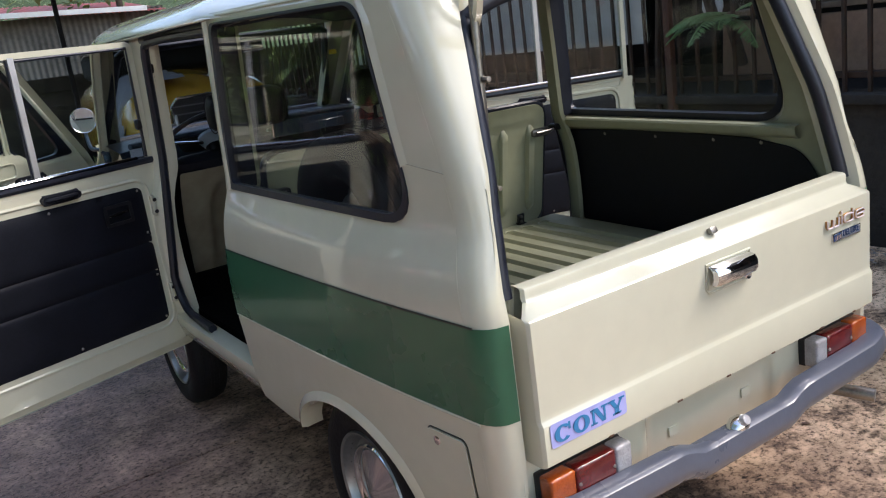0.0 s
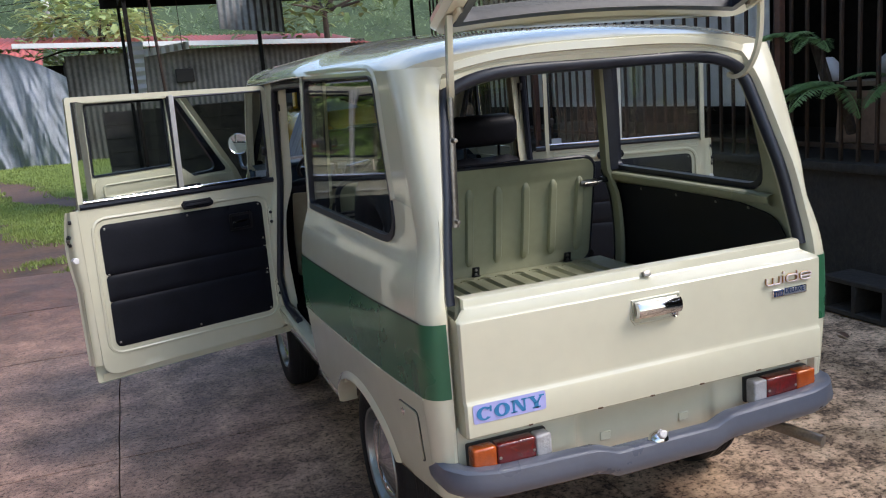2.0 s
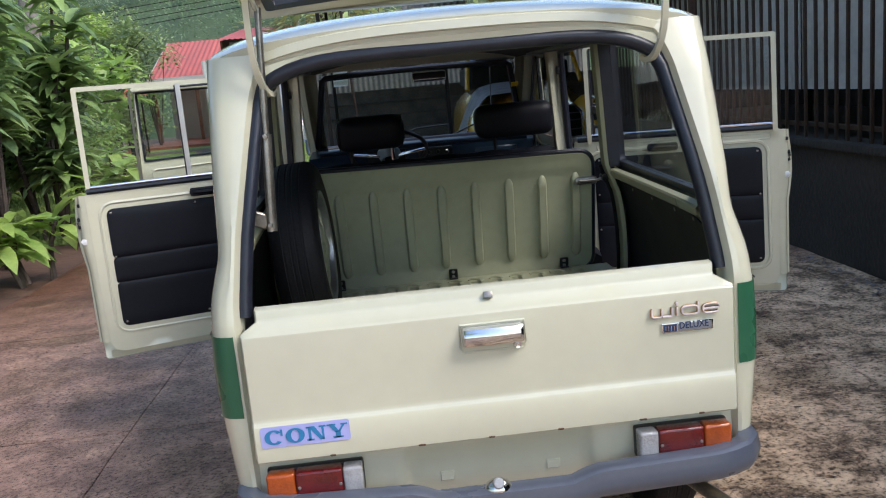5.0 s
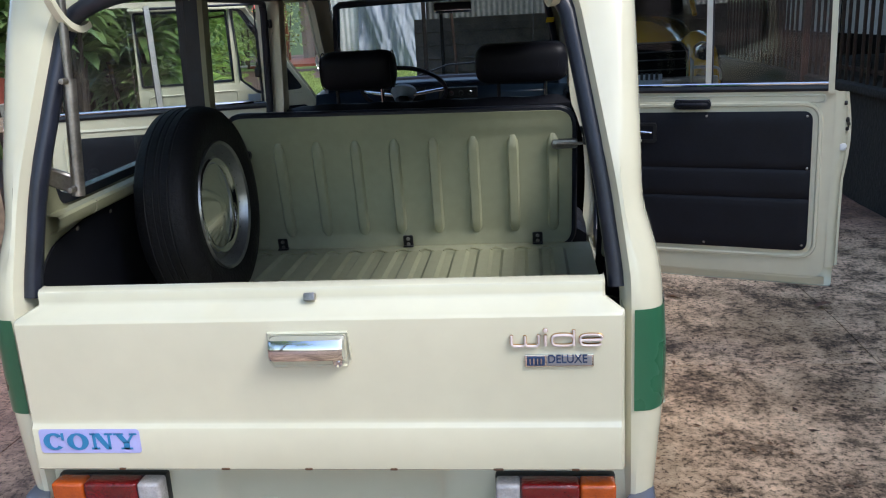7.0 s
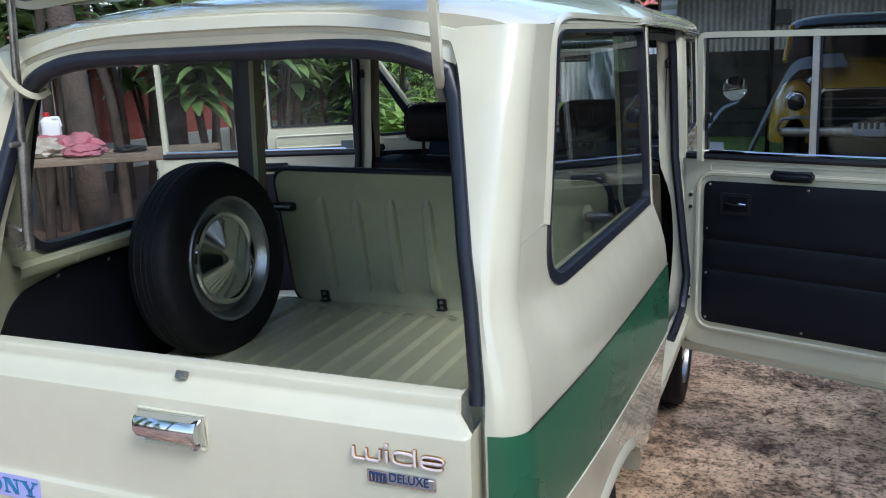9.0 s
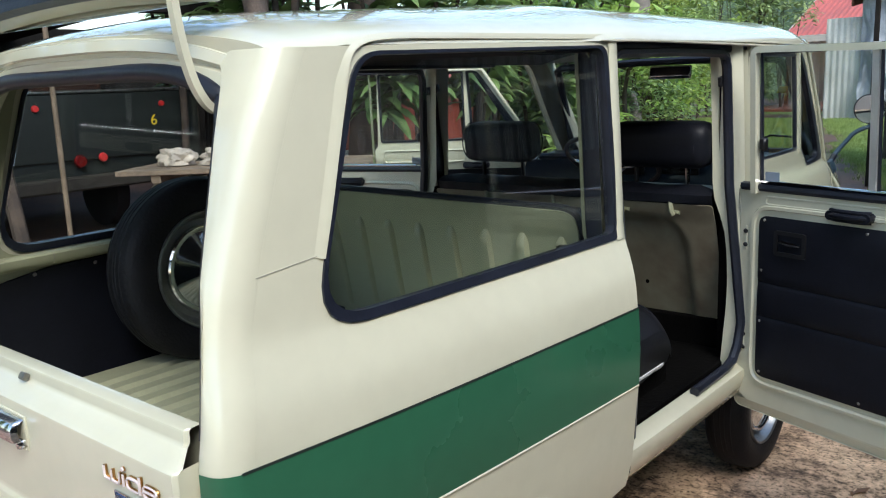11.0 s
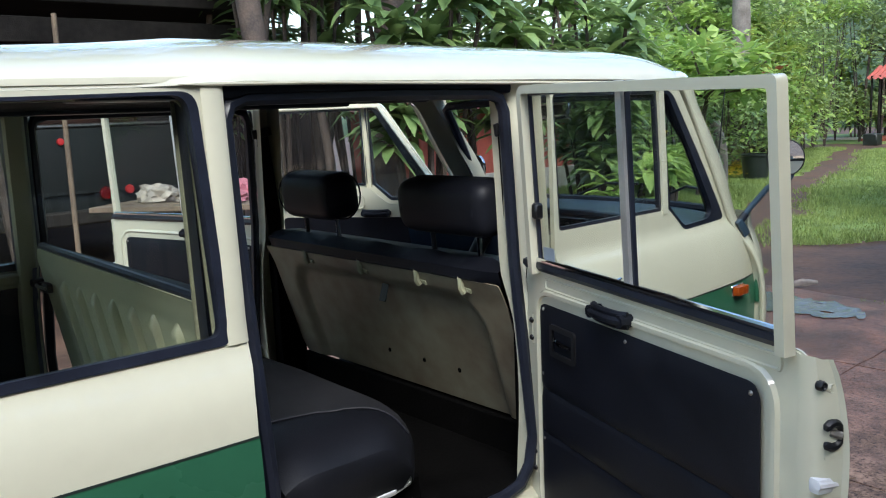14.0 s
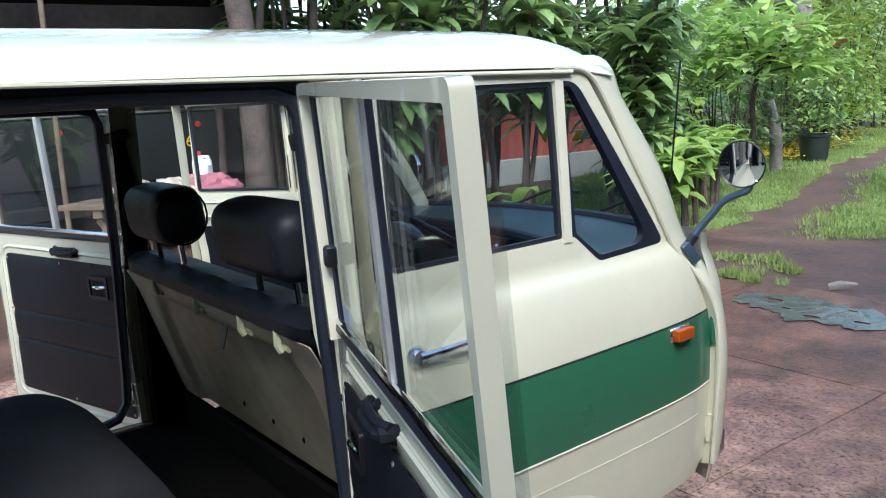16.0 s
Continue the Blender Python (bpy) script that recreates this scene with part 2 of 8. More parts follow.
def sheet(outline, holes, step, where, thick=0.0, rows=(), bm=None, fair=False):
    """A curved plate: a flat outline with holes, meshed at step, laid into space by where(u, v), with thickness against its normal."""
    from mathutils.geometry import delaunay_2d_cdt
    rings = [outline, *holes]
    vs, es = [], []
    for ring in rings:
        dense = []
        for i in range(len(ring)):
            a, b = Vector(ring[i]), Vector(ring[(i + 1) % len(ring)])
            m = max(1, int((b - a).length / step))
            dense += [a + (b - a) * (j / m) for j in range(m)]
        s = len(vs)
        vs += dense
        es += [(s + i, s + (i + 1) % len(dense)) for i in range(len(dense))]
    us, ws = [p[0] for p in outline], [p[1] for p in outline]
    edge = np.array([(p[0], p[1]) for p in vs])
    zz = sorted(set([min(ws) + step * (i + 0.5) for i in range(int((max(ws) - min(ws)) / step) + 1)] + list(rows)))
    for v in zz:
        u = min(us) + step * 0.5
        while u < max(us):
            if inside((u, v), outline) and not any(inside((u, v), h) for h in holes):
                if np.min(np.abs(edge - (u, v)).sum(1)) > step * 0.35:
                    vs.append(Vector((u, v)))
            u += step
    co, _, faces, *_ = delaunay_2d_cdt(vs, es, [], 0, 1e-6)
    bm = bm or bmesh.new()
    lay = bm.verts.layers.float_vector.new("fair") if fair else None
    e = 1e-4
    top, low = [], []
    for p in co:
        q = Vector(where(p[0], p[1]))
        top.append(bm.verts.new(q))
        if thick:
            nrm = (Vector(where(p[0] + e, p[1])) - q).cross(Vector(where(p[0], p[1] + e)) - q).normalized()
            low.append(bm.verts.new(q - nrm * thick))
        if fair:
            g = 0.014
            nf = (Vector(where(p[0] + g, p[1])) - Vector(where(p[0] - g, p[1]))).cross(Vector(where(p[0], p[1] + g)) - Vector(where(p[0], p[1] - g))).normalized()
            top[-1][lay] = nf
            if thick:
                low[-1][lay] = nf
    count = {}
    for f in faces:
        c = sum((co[i] for i in f), Vector((0, 0))) / len(f)
        if not inside(c, outline) or any(inside(c, h) for h in holes):
            continue
        a, b, d = (co[i] for i in f[:3])
        f = list(f) if (b - a).cross(d - a) > 0 else list(f)[::-1]
        bm.faces.new([top[i] for i in f])
        if thick:
            bm.faces.new([low[i] for i in f[::-1]])
            for i in range(len(f)):
                k = (f[i], f[(i + 1) % len(f)])
                count[k] = count.get(k, 0) + 1
    if thick:
        for a, b in count:
            if (b, a) not in count:
                bm.faces.new((top[b], top[a], low[a], low[b]))
    bmesh.ops.delete(bm, geom=[v for v in bm.verts if not v.link_faces], context="VERTS")
    return bm


def strip(bm, rings, closed=False):
    """Skins rows of points of equal length."""
    vv = [[bm.verts.new(p) for p in row] for row in rings]
    for a, b in zip(vv, vv[1:]):
        m = len(a)
        for j in range(m if closed else m - 1):
            bm.faces.new((a[j], a[(j + 1) % m], b[(j + 1) % m], b[j]))
    return vv


def interp(x, table):
    xs = [a for a, _ in table]
    if x <= xs[0]:
        return table[0][1]
    for (a, p), (b, q) in zip(table, table[1:]):
        if x <= b:
            t = (x - a) / (b - a)
            return p + (q - p) * t
    return table[-1][1]


def smooth_table(table, n=4):
    """Turns a few knots into a smooth dense table (Catmull-Rom)."""
    out = []
    for i in range(len(table) - 1):
        p0, p1, p2, p3 = table[max(0, i - 1)], table[i], table[i + 1], table[min(len(table) - 1, i + 2)]
        for j in range(n):
            t = j / n
            m1 = (p2[1] - p0[1]) / max(1e-6, p2[0] - p0[0]) * (p2[0] - p1[0])
            m2 = (p3[1] - p1[1]) / max(1e-6, p3[0] - p1[0]) * (p2[0] - p1[0])
            h = (2 * t**3 - 3 * t**2 + 1) * p1[1] + (t**3 - 2 * t**2 + t) * m1 + (-2 * t**3 + 3 * t**2) * p2[1] + (t**3 - t**2) * m2
            out.append((p1[0] + (p2[0] - p1[0]) * t, h))
    return out + [table[-1]]


def smooth_curve(pts, n=4):
    """A smooth dense line through points of any dimension."""
    pts = [Vector(p) for p in pts]
    out = []
    for i in range(len(pts) - 1):
        a, b, c, d = pts[max(0, i - 1)], pts[i], pts[i + 1], pts[min(len(pts) - 1, i + 2)]
        for j in range(n):
            t = j / n
            out.append(0.5 * (2 * b + (c - a) * t + (2 * a - 5 * b + 4 * c - d) * t * t + (3 * b - a - 3 * c + d) * t**3))
    return out + [pts[-1]]


def text_bm(word, size, m, depth=0.002, shear=0.0, offset=0.0, spacing=1.0):
    """Letters of the built-in font as a mesh, at the pose m."""
    cu = bpy.data.curves.new("letters", "FONT")
    cu.body, cu.size, cu.extrude, cu.shear, cu.offset, cu.space_character = word, size, depth, shear, offset, spacing
    cu.align_x, cu.align_y, cu.resolution_u = "LEFT", "BOTTOM", 4
    ob = new("letters", cu)
    me = bpy.data.meshes.new_from_object(ob)
    bm = bmesh.new()
    bm.from_mesh(me)
    bm.transform(m)
    bpy.data.objects.remove(ob)
    bpy.data.curves.remove(cu)
    bpy.data.meshes.remove(me)
    return bm


# ---- the van ----
PLAN = smooth_table([(-0.05, 0.585), (0.05, 0.594), (0.3, 0.618), (0.6, 0.636), (1.1, 0.655), (1.6, 0.660), (2.1, 0.658), (2.5, 0.645), (2.75, 0.625), (2.9, 0.59)])
SECTION = smooth_table([(0.28, -0.05), (0.36, -0.026), (0.45, -0.014), (0.556, -0.006), (0.63, 0.0), (0.72, 0.002), (0.81, -0.003), (0.88, -0.013), (0.935, -0.033), (0.975, -0.047), (1.05, -0.051), (1.2, -0.057), (1.40, -0.067)])


def half_width(y, z):
    k = 1.0 if z < 0.8 else interp(y, [(0.0, 0.72), (0.5, 0.95), (0.9, 1.0)])
    return interp(y, PLAN) + k * interp(z, SECTION)


def rear_line(z):
    """How far the rear face leans forward at a height."""
    return interp(z, [(0.3, 0.03), (0.55, 0.018), (0.82, 0.02), (1.06, 0.068), (1.28, 0.145), (1.40, 0.20)])


def side(s, out=0.0):
    """Maps (y, z) onto the van's flank."""
    if s > 0:
        return lambda u, v: (half_width(u, v) + out, u, v)
    return lambda u, v: (-half_width(u, v) - out, u, v)


def flip(bm, s):
    if s < 0:
        bmesh.ops.reverse_faces(bm, faces=bm.faces)
    return bm


van = thing("van", "cream kei van with green side stripe, rear doors and hatch open", "van")

WIN_Q = [(0.214, 0.967), (1.084, 0.972), (1.066, 1.392), (0.338, 1.378)]
WIN_Q_R = [0.075, 0.02, 0.03, 0.07]
WIN_IN = [(0.2225, 0.981), (1.069, 0.986), (1.052, 1.388), (0.344, 1.374)]
ARCH_C = (0.585, 0.33)


def arch(cy, cz, a, b, lo, n=18):
    """Points of a wheel arch from front to rear, starting and ending at height lo."""
    t0 = math.asin(max(-1, min(1, (lo - cz) / b)))
    return [(cy + a * math.cos(t0 + (math.pi - 2 * t0) * i / n), cz + b * math.sin(t0 + (math.pi - 2 * t0) * i / n)) for i in range(n + 1)]


for s in (1, -1):
    # quarter panel with window opening and wheel arch
    rear_edge = [(rear_line(z) + 0.055, z) for z in (1.386, 1.3, 1.2, 1.1, 1.0, 0.9, 0.82, 0.7, 0.6, 0.5, 0.37)]
    ar = arch(*ARCH_C, 0.26, 0.17, 0.36)
    outline = rear_edge + [(0.30, 0.36)] + ar[::-1] + [(0.93, 0.36), (1.085, 0.375), (1.10, 0.44), (1.10, 0.82), (1.104, 0.88), (1.113, 0.93), (1.115, 0.97), (1.10, 1.408)]
    part("quarter_panel", flip(sheet(outline, [round_poly(WIN_Q, WIN_Q_R)], 0.019, side(s), 0.012 * s, rows=(0.55, 0.562, 0.63, 0.81), fair=True), s), CREAM, van, "cream painted rear side panel")
    # wheel arch lip
    lip = bmesh.new()
    rows = []
    for i, (u, v) in enumerate(ar):
        d = Vector((u - ARCH_C[0], (v - ARCH_C[1]) * 1.5)).normalized()
        w = half_width(u, v) * s
        rows.append([(w, u + d.x * 0.03, v + d.y * 0.03), (w + 0.008 * s, u + d.x * 0.016, v + d.y * 0.016), (w + 0.010 * s, u + d.x * 0.004, v + d.y * 0.004), (w - 0.002 * s, u - d.x * 0.004, v - d.y * 0.004), (w - 0.05 * s, u, v)])
    strip(lip, rows)
    part("wheel_arch_lip", flip(lip, -s), CREAM, van)
    # pressed crease under the stripe, stripe and coachline
    part("crease", flip(sheet([(0.32, 0.553), (1.099, 0.553), (1.099, 0.561), (0.32, 0.561)], [], 0.04, side(s, 0.0006), 0), s), CREAM, van, "pressed crease in the cream panel")
    band = [(rear_line(z) + 0.054, z) for z in (0.81, 0.75, 0.7, 0.63)] + [(1.1005, 0.63), (1.1005, 0.81)]
    part("stripe", flip(sheet(band, [], 0.019, side(s, 0.0014), 0.0012 * s, fair=True), s), GREEN, van, "green painted band")
    part("coachline", flip(sheet([(0.05, 0.809), (1.1, 0.809), (1.1, 0.8135), (0.05, 0.8135)], [], 0.035, side(s, 0.0022), 0), s), TRIMLINE, van)
    # roll of the belt above the stripe's lower edge
    tb = bmesh.new()
    tube(tb, [((half_width(y, 0.627)) * s, y, 0.627) for y in np.linspace(0.06, 1.098, 30)], 0.0035, 6)
    part("belt_moulding", tb, CREAM, van)
    # window rubber and pane
    ring = sheet(round_poly(WIN_Q, WIN_Q_R, inset=-0.002), [round_poly(WIN_IN, WIN_Q_R)], 0.03, side(s, 0.0045), 0.022 * s)
    qw = part("quarter_window_rubber", flip(ring, s), SEALMAT, van, "black rubber window surround")
    pane = part("pane", flip(sheet(round_poly(WIN_Q, WIN_Q_R, inset=0.014), [], 0.05, side(s, -0.004), 0.004 * s), s), GLASS, qw, "clear window glass")
    pane.visible_shadow = False
    # rolled drip flange round the window's upper rear corner
    fl = smooth_curve([(0.246, 1.075), (0.264, 1.14), (0.305, 1.29), (0.322, 1.350), (0.342, 1.383), (0.40, 1.398), (0.55, 1.4015), (0.8, 1.404), (1.06, 1.407)], 4)
    rows = []
    for k, p in enumerate(fl):
        d = (fl[min(len(fl) - 1, k + 1)] - fl[max(0, k - 1)]).normalized()
        nv = Vector((-d.y, d.x))
        h = 0.0045 - 0.003 * min(1, max(0, (p.x - 0.34) / 0.3))
        b = 0.010 + 0.012 * max(0.0, min(1.0, (1.385 - p.y) / 0.06)) * abs(nv.x)
        rows.append([((half_width(q.x, q.y) + o) * s, q.x, q.y) for q, o in ((p - nv * 0.001, -0.002), (p, h), (p + nv * 0.16 * b, h * 0.95), (p + nv * 0.45 * b, h * 0.60), (p + nv * 0.75 * b, h * 0.20), (p + nv * b, -0.0004))])
    db = bmesh.new()
    vv = strip(db, rows)
    db.faces.new(vv[0])
    db.faces.new(vv[-1][::-1])
    bmesh.ops.recalc_face_normals(db, faces=db.faces)
    part("drip_flange", db, CREAM, van)
    # seam where the upper pillar meets the panel
    sm = bmesh.new()
    tube(sm, [((half_width(rear_line(1.06) + y, 1.062 + 0.1 * y) + 0.0005) * s, rear_line(1.06) + y, 1.062 + 0.12 * y) for y in np.linspace(0.056, 0.185, 6)], 0.0008, 5)
    part("seam", sm, SEAMPAINT, van)
    # rear pillar, bent round the corner to the flange of the hatch opening
    rows = []
    for z in np.linspace(0.37, 1.386, 42):
        y0 = rear_line(z)
        xo = interp(z, [(0.3, 0.525), (0.86, 0.523), (1.0, 0.505), (1.2, 0.47), (1.30, 0.452), (1.35, 0.436), (1.375, 0.42), (1.398, 0.39)])
        w = half_width(y0 + 0.055, z)
        rows.append([((half_width(y0 + 0.085, z) - 0.006) * s, y0 + 0.085, z), ((w + 0.0001) * s, y0 + 0.058, z)] + [((w - 0.040 * (1 - math.cos(b)) - 0.002 * b) * s, y0 + 0.055 * (1 - math.sin(b)), z) for b in (0.25, 0.5, 0.75, 1.0, 1.25, 1.5)] + [((xo + 0.4 * (w - xo) - 0.004) * s, y0 - 0.001, z), ((xo + 0.012) * s, y0 + 0.001, z), ((xo + 0.006) * s, y0 + 0.012, z), ((xo - 0.004) * s, y0 + 0.03, z), ((xo + 0.002) * s, y0 + 0.075, z)])
    pb = bmesh.new()
    strip(pb, rows)
    pillar = part("rear_pillar", flip(pb, s), CREAM, van, "cream rear corner pillar")
    bandrows = []
    for z in np.linspace(0.63, 0.81, 8):
        y0 = rear_line(z)
        w = half_width(y0 + 0.055, z)
        xo = 0.524
        bandrows.append([((w + 0.0014) * s, y0 + 0.055, z)] + [((w + 0.0014 - 0.040 * (1 - math.cos(b)) - 0.002 * b) * s, y0 + 0.055 * (1 - math.sin(b)) - 0.001, z) for b in (0.25, 0.5, 0.75, 1.0, 1.25, 1.5)] + [((xo + 0.016) * s, y0 - 0.003, z)])
    pb = bmesh.new()
    strip(pb, bandrows)
    part("stripe_end", flip(pb, s), GREEN, pillar, "green painted band")
    # inner lining of the quarter: cream rail under the window, dark trim panel, inner window edge
    inn = lambda d: side(s, -d)
    low_trim = [(0.10, 0.60), (1.06, 0.60), (1.075, 0.915), (0.62, 0.925), (0.33, 0.918), (0.185, 0.895), (0.125, 0.80)]
    part("trim_panel", flip(sheet(round_poly(low_trim, [0.01, 0.01, 0.01, 0.2, 0.2, 0.1, 0.05]), [], 0.06, inn(0.045), -0.004 * s), s), VINYL, van, "black hardboard cargo trim panel")
    inner_out = [(rear_line(z) + 0.06, z) for z in (1.395, 1.2, 1.05, 0.86)] + [(0.10, 0.60), (1.09, 0.60), (1.09, 1.395)]
    part("inner_panel", flip(sheet(inner_out, [round_poly([(0.195, 0.96), (1.07, 0.96), (1.06, 1.382), (0.312, 1.380)], WIN_Q_R)], 0.06, inn(0.036), -0.003 * s), s), SHADED_CREAM, van, "cream inner side panel")
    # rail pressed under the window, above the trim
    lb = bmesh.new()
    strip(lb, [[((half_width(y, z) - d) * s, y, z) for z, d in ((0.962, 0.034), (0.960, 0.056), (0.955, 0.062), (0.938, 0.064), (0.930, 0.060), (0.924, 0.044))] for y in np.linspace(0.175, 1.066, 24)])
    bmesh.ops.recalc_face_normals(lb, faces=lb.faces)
    rail = part("window_rail", lb, SHADED_CREAM, van, "cream pressed rail under the window")
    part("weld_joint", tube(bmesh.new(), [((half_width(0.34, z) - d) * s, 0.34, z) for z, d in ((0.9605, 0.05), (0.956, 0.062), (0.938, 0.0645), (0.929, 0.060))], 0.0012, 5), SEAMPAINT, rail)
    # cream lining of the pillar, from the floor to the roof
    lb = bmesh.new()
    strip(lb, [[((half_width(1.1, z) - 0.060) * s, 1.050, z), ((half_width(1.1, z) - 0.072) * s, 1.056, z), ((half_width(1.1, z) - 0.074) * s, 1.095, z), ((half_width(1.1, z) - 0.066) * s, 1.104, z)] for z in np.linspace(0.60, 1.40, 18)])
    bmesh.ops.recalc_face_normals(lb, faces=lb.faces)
    part("pillar_lining", lb, SHADED_CREAM, van, "cream painted pillar lining")
    # screws of the trim
    for k, y in enumerate((0.30, 0.46, 0.68, 0.90)):
        sb = bmesh.new()
        lathe(sb, [(0, 0.004), (0.004, 0.003), (0.006, 0)], Matrix.Translation(((half_width(y, 0.905) - 0.046) * s, y, 0.908)) @ pose(0, 0, 0, 0, -90 * s, 0), 8)
        part("screw", sb, STEEL, van)
    # pillar between quarter window and rear door
    pb = bmesh.new()
    strip(pb, [[((half_width(1.1, z) + 0.002) * s, 1.076, z), ((half_width(1.1, z) + 0.005) * s, 1.082, z), ((half_width(1.1, z) + 0.005) * s, 1.108, z), ((half_width(1.1, z) + 0.0) * s, 1.117, z), ((half_width(1.1, z) - 0.008) * s, 1.117, z)] for z in np.linspace(0.968, 1.409, 12)])
    part("centre_pillar", flip(pb, s), CREAM, van)
    pb = bmesh.new()
    strip(pb, [[((half_width(1.1, z) - 0.007) * s, 1.118, z), ((half_width(1.1, z) - 0.02) * s, 1.124, z), ((half_width(1.1, z) - 0.05) * s, 1.118, z), ((half_width(1.1, z) - 0.065) * s, 1.10, z), ((half_width(1.1, z) - 0.065) * s, 1.06, z), ((half_width(1.1, z) - 0.02) * s, 1.055, z)] for z in np.linspace(0.968, 1.405, 12)])
    part("pillar_trim", flip(pb, s), SEALMAT, van, "black trim inside the pillar")
    pb = bmesh.new()
    strip(pb, [[((half_width(1.1, z) - 0.002) * s, 1.101, z), ((half_width(1.1, z) - 0.06) * s, 1.108, z), ((half_width(1.1, z) - 0.09) * s, 1.08, z)] for z in np.linspace(0.40, 0.975, 12)])
    part("door_jamb", flip(pb, s), SEALMAT, van, "dark rubber lined rear jamb")
    # hinge pillar between the doors
    fwd = 0.010 if s > 0 else 0.0
    pb = bmesh.new()
    strip(pb, [[((half_width(1.85, z) - 0.08) * s, 1.80 + fwd, z), ((half_width(1.85, z) - 0.028) * s, 1.805 + fwd, z), ((half_width(1.85, z) - 0.016) * s, 1.815 + fwd, z), ((half_width(1.85, z) - 0.006) * s, 1.868, z), ((half_width(1.85, z) - 0.05) * s, 1.872, z), ((half_width(1.85, z) - 0.08) * s, 1.87, z)] for z in np.linspace(0.37, 1.409, 22)])
    part("hinge_pillar", flip(pb, s), CREAM, van, "cream pillar that carries the door hinges")
    # dark block added to close the lit gap beside the partition
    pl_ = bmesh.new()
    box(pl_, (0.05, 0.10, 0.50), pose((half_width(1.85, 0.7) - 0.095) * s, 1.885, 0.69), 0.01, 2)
    part("pillar_foot_lining", pl_, SHADOWGAP, van, "black filler added at the foot of the pillar")
    # sill
    pb = bmesh.new()
    strip(pb, [[((half_width(y, 0.46) - 0.055) * s, y, 0.466), ((half_width(y, 0.46) - 0.03) * s, y, 0.466), ((half_width(y, 0.45) - 0.004) * s, y, 0.455), ((half_width(y, 0.44) + 0.0) * s, y, 0.44), ((half_width(y, 0.4) - 0.012) * s, y, 0.38), ((half_width(y, 0.4) - 0.04) * s, y, 0.355), ((half_width(y, 0.4) - 0.12) * s, y, 0.35)] for y in np.linspace(1.085, 1.87, 14)])
    part("sill", flip(pb, -s), CREAM, van, "cream door sill")
    # rubber seal round the door opening
    tb = bmesh.new()
    path = [(1.135, 0.475), (1.13, 0.7), (1.135, 0.95), (1.13, 1.2), (1.128, 1.345), (1.14, 1.370), (1.17, 1.381), (1.5, 1.384), (1.74, 1.381), (1.772, 1.370), (1.785, 1.34), (1.79, 1.0), (1.788, 0.6), (1.78, 0.53), (1.75, 0.49), (1.70, 0.478), (1.50, 0.474)]
    tube(tb, [((half_width(y, z) - 0.028) * s, y + (0.016 if s > 0 and y > 1.6 else 0.0), z) for y, z in path], 0.014, 8)
    part("door_seal", tb, SEALMAT, van, "black rubber door seal")
    # gutter
    tb = bmesh.new()
    gut = [((half_width(y, 1.388) + 0.006) * s, y, 1.406 - 0.008 * abs(y - 1.3)) for y in np.linspace(1.04, 2.36, 30)]
    tube(tb, gut, [0.001] + [0.0045] * 29, 8)
    part("gutter", tb, CREAM, van)
    tb = bmesh.new()
    box(tb, (0.09, 1.22, 0.024), Matrix.Translation((0.528 * s, 1.50, 1.392)), 0.008, 2)
    part("door_header", tb, SEALMAT, van, "dark header above the door")

# roof, a crowned shell with a rolled rear edge
rows = []
ys = list(np.linspace(0.165, 0.30, 6)) + list(np.linspace(0.36, 2.2, 22)) + list(np.linspace(2.26, 2.60, 14))
for y in ys:
    w = half_width(y, 1.388) + interp(y, [(0.2, -0.0038), (1.02, -0.0038), (1.10, 0.006)])
    crown = interp(y, [(0.165, 0.050), (0.2, 0.060), (0.26, 0.068), (0.4, 0.080), (0.8, 0.098), (1.2, 0.110), (2.0, 0.110), (2.2, 0.109), (2.35, 0.106), (2.45, 0.099), (2.53, 0.086), (2.575, 0.060), (2.60, 0.012)])
    base = interp(y, [(0.165, 1.374), (0.3, 1.388), (1.04, 1.400), (1.12, 1.407), (2.0, 1.407), (2.4, 1.405), (2.5, 1.398), (2.60, 1.385)])
    turn = max(0.0, min(1.0, 1 - (y + 0.042 - 0.194) / 0.055)) if y < 0.3 else 0.0
    w -= 0.042 * (1 - math.cos(math.asin(turn)))
    row = []
    full = interp(y, [(0.2, 0.55), (2.2, 0.55), (2.5, 0.80)])
    for k in range(33):
        t = math.sin((k / 32 * 2 - 1) * math.pi / 2)
        row.append((w * t, y + (interp(y, [(0.165, 0.042), (0.5, 0.0)]) * t * t if y < 0.5 else -0.055 * t * t * min(1, (y - 2.3) / 0.2) if y > 2.3 else 0), base + crown * (full * (1 - abs(t) ** 5) ** 0.5 + (1 - full) * (1 - t * t))))
    rows.append(row)
rows.insert(0, [(x * 0.985, y + 0.004, z - 0.045) for x, y, z in rows[0]])
rb = bmesh.new()
strip(rb, rows)
bmesh.ops.reverse_faces(rb, faces=rb.faces)
bmesh.ops.solidify(rb, geom=rb.faces[:], thickness=0.004)
bmesh.ops.recalc_face_normals(rb, faces=rb.faces)
part("roof", rb, CREAM, van, "cream painted roof")
hl = bmesh.new()
strip(hl, [[(x, y, 1.388 + 0.05 * (1 - abs(x / 0.5) ** 3)) for x in np.linspace(-0.5, 0.5, 13)] for y in np.linspace(0.2, 2.42, 16)])
part("headlining", hl, material("dark_headlining", (0.03, 0.03, 0.032), 0.85, vary=0.1, scale=5, bump=0.1), van, "dark cloth roof lining")
